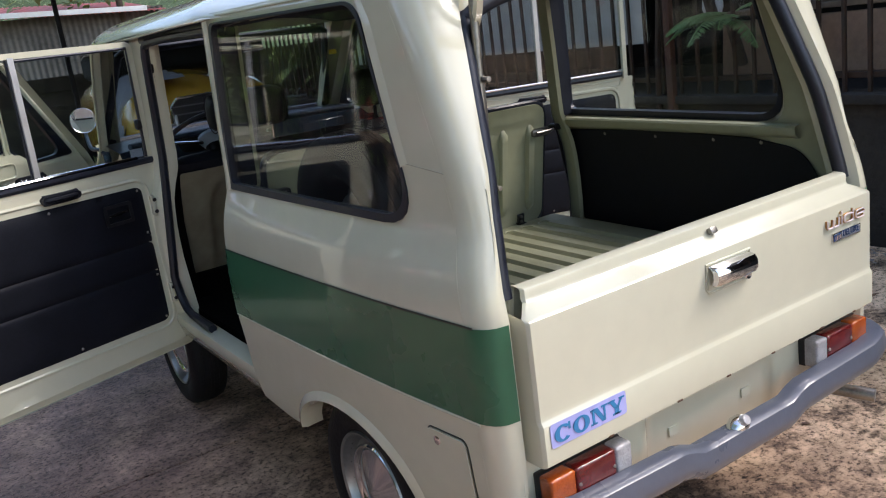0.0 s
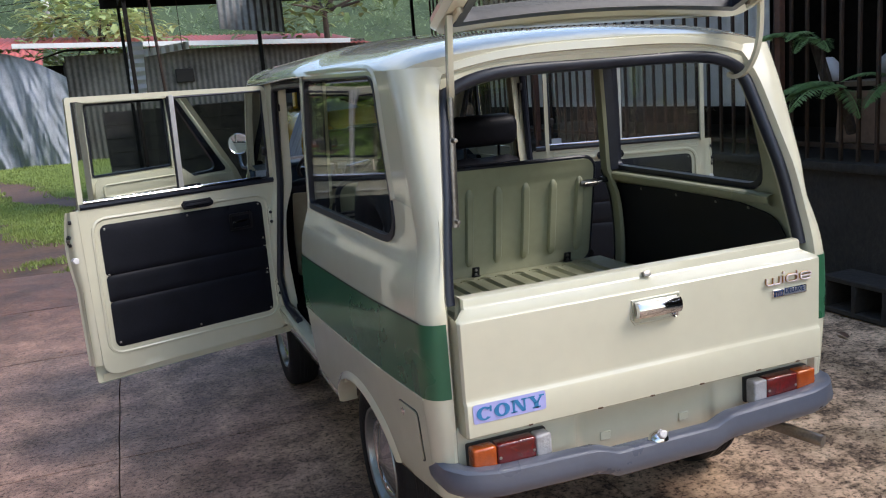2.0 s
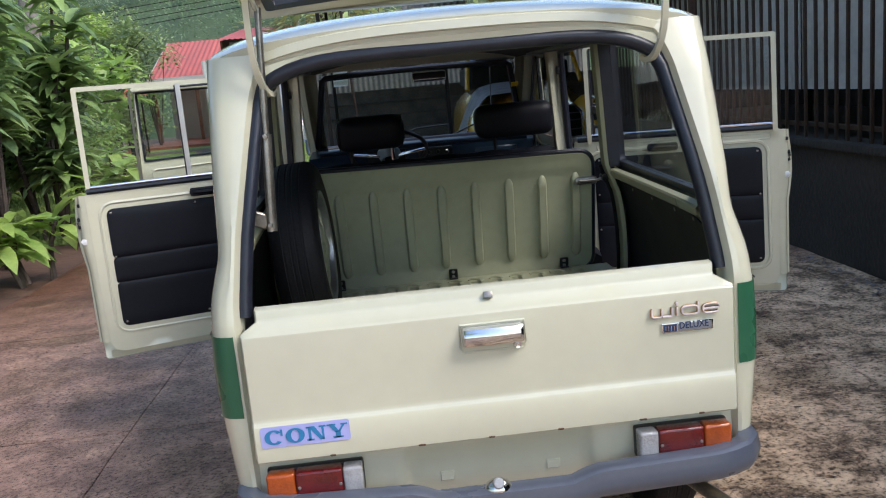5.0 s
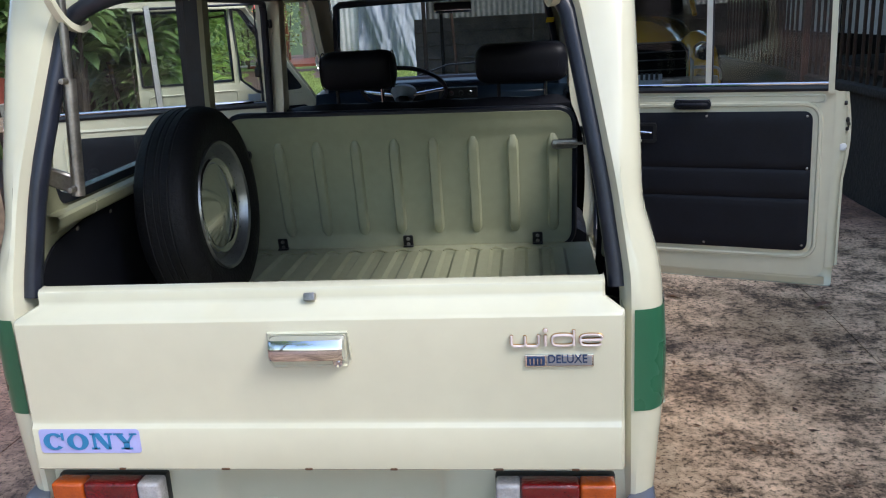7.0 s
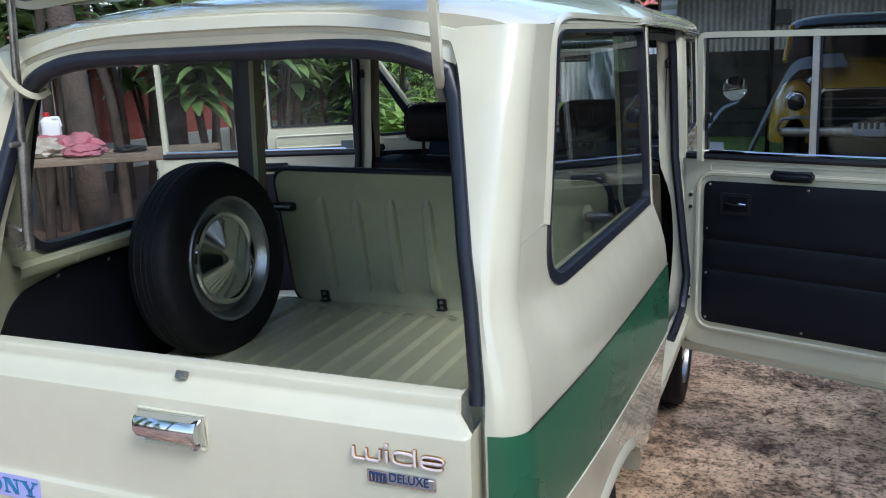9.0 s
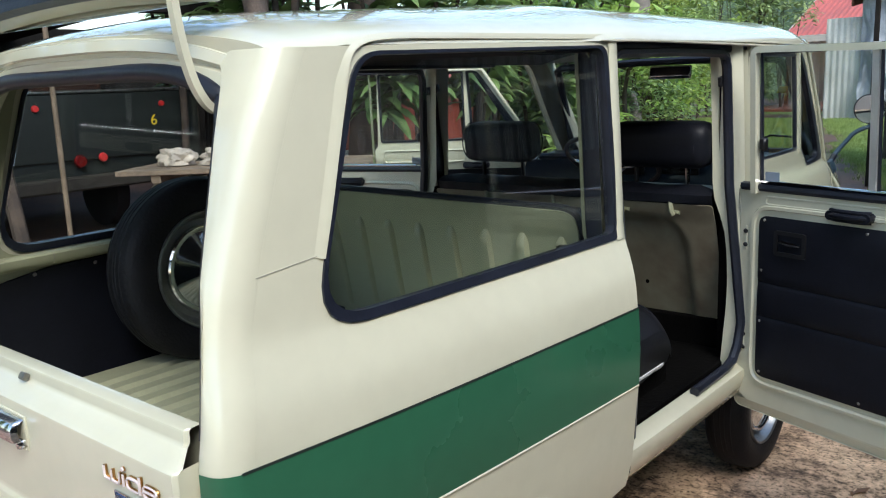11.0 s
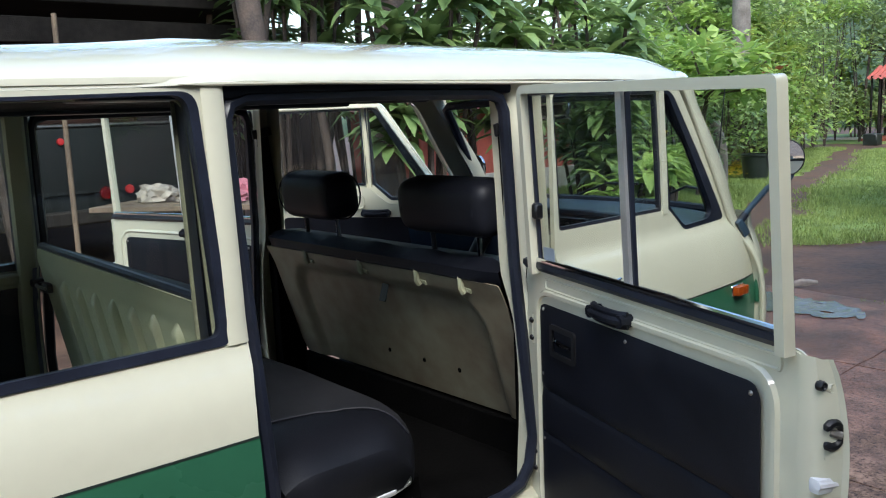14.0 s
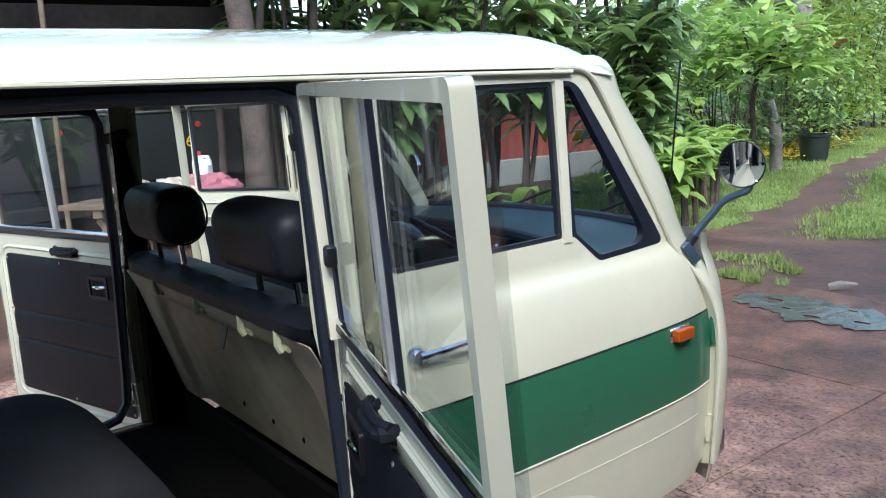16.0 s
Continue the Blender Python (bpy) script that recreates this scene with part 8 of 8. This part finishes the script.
for x in (-7.7, -7.0):
    part("post", boxbm((0.08, 0.08, 1.6), pose(x, 17.3, 0.76), 0.01), DARKIN, far2)


# wooded hill
def hill_z(x, y):
    d = (y - 42) * 0.40 + 0.02 * abs(x + 8)
    return max(0, d) * (0.75 + 0.25 * math.sin(x * 0.03 + 1)) * min(1, max(0, (95 - abs(x + 5)) / 40))


hb = bmesh.new()
strip(hb, [[(x, y, hill_z(x, y) - 0.4) for x in np.linspace(-110, 100, 43)] for y in np.linspace(40, 150, 23)])
bmesh.ops.recalc_face_normals(hb, faces=hb.faces)
# dark green that paints the shade in the gaps between tree clumps
solo("hill", hb, material("shaded_undergrowth", (0.07, 0.11, 0.045), 0.9, second=(0.035, 0.06, 0.025), scale=0.3), "green wooded hillside", "hill", kind="structure")


def clump(rng, c, r, n, size, items, flat=0.8):
    for k in range(n):
        a, b = rng.uniform(0, 6.283), math.acos(rng.uniform(-0.6, 1))
        q = r * rng.uniform(0.55, 1.0)
        d = Vector((math.sin(b) * math.cos(a), math.sin(b) * math.sin(a), math.cos(b) * flat))
        items.append((Vector(c) + d * q, (d.x + rng.uniform(-0.6, 0.6), d.y + rng.uniform(-0.6, 0.6), d.z * 0.4 + rng.uniform(-0.5, 0.3)), size * rng.uniform(0.6, 1.3), size * rng.uniform(0.35, 0.6), 0.5))


rng = random.Random(21)
items = []
for k in range(1000):
    y = 40 + 70 * rng.random() ** 1.3
    x = rng.uniform(-70, 40)
    r = rng.uniform(1.0, 2.8)
    clump(rng, (x, y, hill_z(x, y) + r * 0.8), r, 120, 0.16 + 0.005 * y, items)
tagged(new("far_woods", leaf_mesh("far_woods", items, LEAF_H, 1, 0.2)), "dense mixed trees on the hillside", "woods", kind="stuff")


def broad_tree(name, label, x, y, h, r, seed, mat, n=30, leaf=0.32, per=40, lean=(0, 0), bark=BARK, tr=0.13, flat=0.7):
    """A tree: tapered trunk, limbs and a crown of leaf clumps with gaps."""
    r_ = random.Random(seed)
    th = thing(name, label, "tree", loc=(0, 0, 0))
    tb = bmesh.new()
    top = Vector((x + lean[0], y + lean[1], h * 0.62))
    trunk_bm(tb, [(x, y, -0.1), (x + lean[0] * 0.3 + 0.05, y + lean[1] * 0.3, h * 0.25), (x + lean[0] * 0.7, y + lean[1] * 0.7 - 0.05, h * 0.45), tuple(top)], tr, tr * 0.6, 12, r_)
    part("trunk", tb, bark, th)
    its = []
    for k in range(n):
        a = r_.uniform(0, 6.283)
        q = r * math.sqrt(r_.random())
        c = Vector((top.x + q * math.cos(a), top.y + q * math.sin(a), h * r_.uniform(0.62, 1.0) - 0.25 * q))
        if k < 9:
            part("limb", tube(bmesh.new(), [top, (top + c) / 2 + Vector((0, 0, 0.12 * h * r_.random())), c], [tr * 0.45, tr * 0.25, 0.02], 6), bark, th)
        clump(r_, c, r * 0.30, per, leaf, its, flat)
    o = new("crown", leaf_mesh("crown", its, mat, 2, 0.25))
    o.parent = th


broad_tree("shade_tree", "tall shade tree beside the bench with a dark crown", -3.9, 3.75, 6.5, 1.9, 1, LEAF_D, 24, 0.22, 45, (-0.55, 0.15), BARK, 0.12)
broad_tree("shade_tree", "tall shade tree with a thick dark trunk", -4.65, 5.4, 8.0, 1.6, 2, LEAF_D, 20, 0.22, 40, (0.2, 0.3), BARK, 0.17)
# the next two are out of view, added to block blue sky light
broad_tree("shade_tree", "unseen tree added beside the driveway to block sky light", -6.2, 0.2, 8.0, 3.0, 14, LEAF_D, 34, 0.24, 50, (0.3, -0.3), BARK, 0.17)
broad_tree("shade_tree", "unseen tree added behind the driveway to block sky light", -4.6, -7.0, 8.0, 3.2, 15, LEAF_D, 36, 0.24, 50, (0.3, 0.3), BARK, 0.17)
broad_tree("shade_tree", "tall shade tree over the driveway", -5.8, -3.4, 7.0, 3.2, 13, LEAF_D, 34, 0.24, 50, (0.3, 0.3), BARK, 0.17)
broad_tree("shade_tree", "tall shade tree behind the parked jeep", -9.5, 1.5, 6.5, 3.2, 3, LEAF_D, 30, 0.24, 50, (0.1, 0.3), BARK, 0.17)
broad_tree("lawn_tree", "leafy tree with a pale trunk beyond the lawn", -7.6, 17.26, 8.5, 2.6, 4, LEAF_F, 30, 0.35, 40, (0.2, 0.0), PALEBARK, 0.23)
broad_tree("lawn_tree", "bright green tree behind the shed", 5.0, 24.0, 6.0, 3.0, 5, LEAF_F, 26, 0.4, 36)
broad_tree("lawn_tree", "bright green tree beyond the lawn", -13.5, 19.0, 6.0, 3.0, 6, LEAF_F, 28, 0.38, 40)
broad_tree("lawn_tree", "leafy tree far along the track", -13.0, 24.0, 7.0, 3.4, 8, LEAF_F, 30, 0.4, 40)
broad_tree("lawn_tree", "leafy tree behind the zinc shed", -1.5, 27.0, 5.2, 2.6, 9, LEAF_F, 26, 0.4, 40)
broad_tree("fruit_tree", "light green broad-leaved shrub tree by the track", -5.0, 11.6, 2.3, 0.95, 12, LEAF_L, 34, 0.30, 15, (0.15, 0), BARK, 0.05, 0.9)
for k, (x, y, h, lx) in enumerate([(-4.9, 4.2, 4.2, 0.3), (-5.3, 5.1, 4.4, -0.2), (-5.0, 6.0, 4.0, 0.2), (-5.8, 6.2, 4.3, -0.3), (-5.6, 7.4, 4.0, 0.25), (-6.5, 8.0, 4.2, -0.2), (-6.3, 4.4, 4.4, 0.2), (-4.5, 4.7, 3.8, -0.25)]):
    broad_tree("slender_tree", "slender dark-stemmed tree among the strap-leaved plants", x, y, h, 0.8, 60 + k, LEAF_D, 6, 0.24, 20, (lx, 0.1), BARK, 0.045 + 0.008 * (k % 3))
for k, (x, y, h, r) in enumerate([(-9.6, 18.6, 4.6, 1.1), (-10.8, 20.4, 4.8, 1.2), (-11.6, 22.6, 4.6, 1.3), (-8.6, 17.0, 3.9, 1.0), (-11.0, 25.6, 4.6, 1.3), (-12.6, 27.0, 5.0, 1.5), (-9.0, 28.5, 4.4, 1.2)]):
    broad_tree("garden_tree", "leafy garden tree behind the verge", x, y, h, r, 80 + k, (LEAF_F, LEAF_L)[k % 2], 22, 0.26, 34, (0.1, 0.1), PALEBARK if k % 2 else BARK, 0.07, 0.9)
solo("wooden_stump", trunk_bm(bmesh.new(), [(-5.35, 12.9, -0.05), (-5.4, 12.95, 0.6), (-5.5, 12.9, 1.05)], 0.10, 0.085, 12, random.Random(3)), PALEBARK, "old grey tree stump by the tub", "stump")


def cane_plant(name, label, x, y, h, canes, seed, mat, length=0.5, width=0.075, n=34, spread=0.5, group="strap-leaved plants", heads=3):
    """Strap-leaved plant: several ringed canes, each with leaf rosettes along its upper half."""
    r_ = random.Random(seed)
    th = thing(name, label, "plant", group)
    its = []
    for k in range(canes):
        a = r_.uniform(0, 6.283)
        hh = h * r_.uniform(0.55, 1.0)
        q = spread * r_.uniform(0.3, 1.0)
        p0 = (x + 0.12 * math.cos(a), y + 0.12 * math.sin(a), -0.05)
        p2 = (x + q * math.cos(a), y + q * math.sin(a), hh)
        p1 = ((p0[0] + p2[0]) / 2 - 0.05, (p0[1] + p2[1]) / 2 + 0.05, hh * 0.5)
        part("cane", trunk_bm(bmesh.new(), [p0, p1, p2], 0.028, 0.018, 7, r_), BARK, th)
        for i in range(heads):
            t = 1 - 0.30 * i
            c = (p0[0] + (p2[0] - p0[0]) * t, p0[1] + (p2[1] - p0[1]) * t, hh * t)
            its += rosette(r_, c, n, length, width, 1.1, 0.75)
    o = new("leaves", leaf_mesh("leaves", its, mat, 4, 0.3))
    o.parent = th


for k, (x, y, h) in enumerate([(-3.75, 5.2, 3.0), (-3.9, 6.2, 3.1), (-4.3, 7.0, 3.2), (-3.95, 7.8, 3.0), (-4.35, 8.7, 2.9), (-5.4, 9.4, 3.0), (-5.2, 4.6, 3.2), (-6.3, 5.6, 3.4), (-6.5, 6.5, 3.2), (-6.2, 7.3, 3.2), (-7.4, 5.3, 3.3), (-8.4, 6.1, 3.4)]):
    cane_plant("dracaena", "dense dark green strap-leaved dracaena on canes", x, y, h, 7, 100 + k, LEAF_D, 0.46, 0.125, 22, 0.65, heads=3 if y > 7.5 else 2)
for k, (x, y, h) in enumerate([(-5.4, -1.0, 3.2), (-5.0, -2.6, 3.0), (-5.6, -4.2, 3.3), (-4.9, 0.4, 2.9), (-5.2, -5.8, 3.2)]):
    cane_plant("dracaena", "tall dark green dracaena along the driveway", x, y, h, 6, 150 + k, LEAF_D, 0.55, 0.10, 24, 0.7)
for k, (x, y, h) in enumerate([(-3.25, 7.35, 0.75), (-3.35, 8.0, 0.9), (-3.8, 9.1, 0.9), (-3.2, 5.35, 0.5), (-4.6, 10.1, 0.8)]):
    cane_plant("broadleaf_plant", "low plant with broad light green leaves", x, y, h, 4, 200 + k, LEAF_L, 0.42, 0.13, 12, 0.30, "broad-leaved plants", 1)
for k, (x, y, h) in enumerate([(-9.05, 22.4, 2.6), (-7.6, 18.9, 2.2), (-9.0, 22.6, 3.4), (-9.9, 21.2, 3.2), (-8.9, 23.4, 2.3), (-7.0, 16.4, 2.2)]):
    cane_plant("slender_dracaena", "slender dracaena with yellow-green leaf tufts", x, y, h, 3, 300 + k, LEAF_Y if k % 2 == 0 else LEAF_L, 0.50, 0.06, 30, 0.35, "slender dracaenas", 2)
for k, (x, y, h) in enumerate([(-9.75, 31.0, 2.3), (-10.6, 30.6, 2.5), (-10.1, 32.4, 2.8)]):
    cane_plant("dracaena", "clump of dark green dracaena beside the house", x, y, h, 6, 500 + k, LEAF_D, 0.6, 0.10, 24, 0.7)
for k, (x, y) in enumerate([(-7.6, 15.4), (-8.3, 20.0), (-9.4, 19.6), (-8.9, 21.7), (-9.6, 22.9), (-9.2, 24.4), (-10.2, 24.0), (-6.5, 16.0), (-6.9, 16.6), (-7.4, 17.2), (-10.6, 16.2), (-8.0, 13.4), (-6.6, 12.0), (-10.2, 30.4), (-10.8, 31.6), (-11.5, 30.0), (-6.3, 13.0), (-7.0, 14.2), (-6.7, 15.2), (-8.4, 16.4), (-6.0, 12.2), (-7.6, 12.4), (-5.9, 10.9), (-8.8, 18.0)]):
    r_ = random.Random(400 + k)
    its = []
    for q in range(11):
        c = (x + r_.uniform(-0.7, 0.7), y + r_.uniform(-0.6, 0.6), r_.uniform(0.3, 1.7 if k < 16 else 2.3))
        clump(r_, c, 0.45, 60, 0.16, its)
    th = thing("garden_shrub", "mixed leafy green garden shrub", "shrub", "garden shrubs")
    o = new("leaves", leaf_mesh("leaves", its, (LEAF_F, LEAF_L, LEAF_D)[k % 3], 2, 0.2))
    o.parent = th
    for q in range(5):
        sb = tube(bmesh.new(), [(x, y, -0.05), (x + r_.uniform(-0.5, 0.5), y + r_.uniform(-0.5, 0.5), 1.3)], [0.02, 0.008], 5)
        part("stem", sb, BARK, th)
for k, (x, y, h) in enumerate([(-9.4, 25.6, 4.2), (-9.2, 27.6, 4.6), (-10.4, 28.6, 4.8), (-8.2, 20.6, 3.0), (-8.8, 22.4, 3.4), (-7.7, 18.4, 2.8), (-10.4, 23.2, 4.2), (-8.4, 29.6, 4.2), (-11.8, 29.8, 5.0)]):
    r_ = random.Random(700 + k)
    its = []
    for q in range(26):
        c = (x + r_.uniform(-0.8, 0.8), y + r_.uniform(-0.7, 0.7), h * r_.uniform(0.15, 1.0))
        clump(r_, c, 0.5, 46, 0.20, its)
    th = thing("garden_shrub", "tall mixed leafy garden shrub at the end of the track", "shrub", "garden shrubs")
    o = new("leaves", leaf_mesh("leaves", its, (LEAF_L, LEAF_F, LEAF_Y)[k % 3], 2, 0.2))
    o.parent = th
    for q in range(5):
        part("stem", tube(bmesh.new(), [(x, y, -0.05), (x + r_.uniform(-0.5, 0.5), y + r_.uniform(-0.5, 0.5), h * 0.8)], [0.03, 0.01], 5), BARK, th)
for k, (x, y, h) in enumerate([(-7.9, 19.2, 3.3), (-8.5, 20.2, 3.9), (-6.9, 15.6, 2.7)]):
    cane_plant("slender_dracaena", "slender dracaena with yellow-green leaf tufts", x, y, h, 2, 340 + k, LEAF_Y, 0.55, 0.06, 34, 0.25, "slender dracaenas", 2)
tubp = thing("potted_shrub", "shrub in a dark plastic tub on the verge", "plant")
pb = bmesh.new()
lathe(pb, [(0, 0.0), (0.20, 0.0), (0.25, 0.42), (0.27, 0.43), (0.27, 0.46), (0.24, 0.46), (0.23, 0.38), (0, 0.38)], pose(-5.54, 14.33, -0.02), 20)
part("tub", pb, POTBLACK, tubp)
its = []
r_ = random.Random(5)
for q in range(8):
    clump(r_, (-5.54 + r_.uniform(-0.25, 0.25), 14.33 + r_.uniform(-0.25, 0.25), r_.uniform(0.55, 1.2)), 0.22, 40, 0.12, its)
o = new("leaves", leaf_mesh("leaves", its, LEAF_D, 2, 0.2))
o.parent = tubp

# ---- behind the plants: red house, jeep in its shelter, bench ----
red = thing("red_house", "red sheet-walled house behind the plants", "house")
part("wall", corrugated(6.0, 1.5, (-8.25, 7.6, -0.03), (0.05, 1, 0), (0, 0, 1), 0.2, 0.012), PALERED, red, "red painted sheet wall")
part("roof", corrugated(6.2, 2.6, (-7.85, 7.4, 1.42), (0.05, 1, 0), (-1, 0, 0.22), 0.2, 0.014), PALERED, red, "red sheet roof")
part("plinth", boxbm((0.12, 6.0, 0.4), pose(-8.05, 10.6, 0.15, 0, 0, -2.9), 0.01), WHITEZ, red)
shelter = thing("jeep_shelter", "dark open timber shelter", "shelter")
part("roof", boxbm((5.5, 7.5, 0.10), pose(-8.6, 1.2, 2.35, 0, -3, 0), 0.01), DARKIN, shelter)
# wall lengthened as an added dark backdrop where dark foliage stands
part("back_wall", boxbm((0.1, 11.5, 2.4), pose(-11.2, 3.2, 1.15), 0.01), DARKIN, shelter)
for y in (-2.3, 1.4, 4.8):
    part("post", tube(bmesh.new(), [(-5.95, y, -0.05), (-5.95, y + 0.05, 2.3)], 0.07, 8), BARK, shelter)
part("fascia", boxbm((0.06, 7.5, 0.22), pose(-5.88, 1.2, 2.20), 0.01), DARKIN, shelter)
jeep = thing("parked_jeep", "dark olive jeep tail with round red lamps", "car")
part("tub", boxbm((2.6, 2.6, 0.92), pose(-7.65, 3.4, 0.92), 0.03, 2), JEEPGREEN, jeep)
part("tailboard", boxbm((0.04, 2.3, 0.62), pose(-6.33, 3.4, 1.05), 0.015, 2), JEEPGREEN, jeep)
part("top_rail", tube(bmesh.new(), [(-6.34, 2.12, 1.385), (-6.34, 4.68, 1.385)], 0.018, 8), STEEL, jeep)
part("rear_bar", boxbm((0.12, 2.6, 0.14), pose(-6.32, 3.4, 0.52), 0.02), BLOCK, jeep)
for y in (2.30, 3.90):
    wb = bmesh.new()
    lathe(wb, [(0, 0.11), (0.25, 0.11), (0.38, 0.07), (0.38, -0.07), (0.25, -0.11), (0, -0.11)], pose(-7.0, y, 0.36, 90), 24)
    part("wheel", wb, RUBBER, jeep)
for y, z, r, mt in ((3.32, 0.73, 0.065, RED), (3.55, 0.75, 0.045, REDPL), (2.95, 1.24, 0.035, REDPL), (4.24, 1.24, 0.03, REDPL)):
    lb2 = bmesh.new()
    lathe(lb2, [(0, 0.03), (r * 0.8, 0.025), (r, 0.0)], pose(-6.305, y, z, 0, 90), 18)
    part("lamp", lb2, mt, jeep)
part("number", text_bm("6", 0.15, pose(-6.30, 4.10, 1.00, 90, 0, 90), 0.002), YELLOWTAG, jeep, smooth=False)
part("load", boxbm((0.8, 1.0, 0.35), pose(-7.2, 3.4, 1.52), 0.05), RUST, jeep)
bag = bmesh.new()
bmesh.ops.create_icosphere(bag, subdivisions=3, radius=0.22)
for v in bag.verts:
    v.co = Vector((v.co.x, v.co.y * 1.2, v.co.z * 0.8)) * (1 + 0.22 * noise.noise(v.co * 8)) + Vector((-6.6, 2.55, 1.54))
solo("plastic_sack", bag, WHITEZ, "crumpled white plastic sack on the jeep", "sack")
solo("bamboo_pole", tube(bmesh.new(), [(-5.5, 2.75, -0.05), (-5.55, 2.78, 2.3)], 0.022, 8), WOOD, "upright bamboo pole with a white tie", "pole")
solo("leaning_beam", tube(bmesh.new(), [(-5.2, 2.25, -0.05), (-5.45, 2.1, 2.3)], 0.06, 8), BARK, "rough wooden post by the shelter", "post")

bench_t = thing("work_bench", "rough wooden work bench under the trees", "bench")
BT = pose(-3.42, 3.15, 0, 0, 0, 38)
for k in range(4):
    part("plank", boxbm((1.75, 0.16, 0.035), BT @ pose(0.02 * k, -0.25 + 0.168 * k, 0.80 + 0.003 * (k % 2)), 0.004), WOOD, bench_t)
for x in (-0.6, 0.6):
    part("bearer", boxbm((0.07, 0.62, 0.06), BT @ pose(x, 0, 0.755), 0.004), WOOD, bench_t)
    for y in (-0.22, 0.22):
        part("leg", boxbm((0.06, 0.06, 0.76), BT @ pose(x, y, 0.37), 0.004), WOOD, bench_t)
    part("brace", boxbm((0.05, 0.04, 0.75), BT @ pose(x * 0.68, -0.24, 0.42, 0, 38 if x > 0 else -38, 0), 0.004), WOOD, bench_t)
jug = thing("plastic_jug", "white plastic jug with a red cap on the bench", "jug")
jb = bmesh.new()
JM = BT @ pose(-0.15, 0.24, 0.905) @ Matrix.Diagonal((0.78, 0.78, 0.78, 1))
box(jb, (0.15, 0.11, 0.17), JM @ pose(0, 0, 0.09), 0.03, 3)
lathe(jb, [(0.06, 0.165), (0.03, 0.20), (0.022, 0.205), (0.022, 0.22)], JM @ pose(-0.03, 0, 0), 14)
part("body", jb, WHITEPL, jug)
cb = bmesh.new()
lathe(cb, [(0.028, 0.21), (0.028, 0.245), (0, 0.245)], JM @ pose(-0.03, 0, 0), 14)
part("cap", cb, REDPL, jug)
part("grip", tube(bmesh.new(), [JM @ Vector((0.0, 0, 0.195)), JM @ Vector((0.06, 0, 0.195)), JM @ Vector((0.075, 0, 0.12))], 0.014, 8), WHITEPL, jug)
for k, (x, y, sx, sy, sz, mt, lab) in enumerate([(-0.13, 0.20, 0.20, 0.13, 0.085, PINK, "crumpled pink rag"), (-0.20, -0.02, 0.17, 0.12, 0.09, RAG, "crumpled beige rag"), (0.02, 0.06, 0.16, 0.13, 0.10, PINK, "crumpled pink rag"), (0.08, -0.12, 0.12, 0.1, 0.05, PINK, "crumpled pink rag"), (-0.55, 0.0, 0.14, 0.12, 0.09, RAG, "bundle of pale rags"), (0.35, 0.0, 0.10, 0.07, 0.03, CAVITY, "dark crumpled glove")]):
    rb = bmesh.new()
    bmesh.ops.create_icosphere(rb, subdivisions=4, radius=1)
    for v in rb.verts:
        f = 1 + 0.35 * noise.noise(v.co * 2.6 + Vector((k * 7, 0, 0))) + 0.14 * noise.noise(v.co * 7)
        v.co = BT @ Vector((x + v.co.x * sx * f, y + v.co.y * sy * f, 0.825 + max(0, v.co.z * f + 0.35) * sz))
    solo("rag", rb, mt, lab + " on the bench", "rag", "rags on the bench")
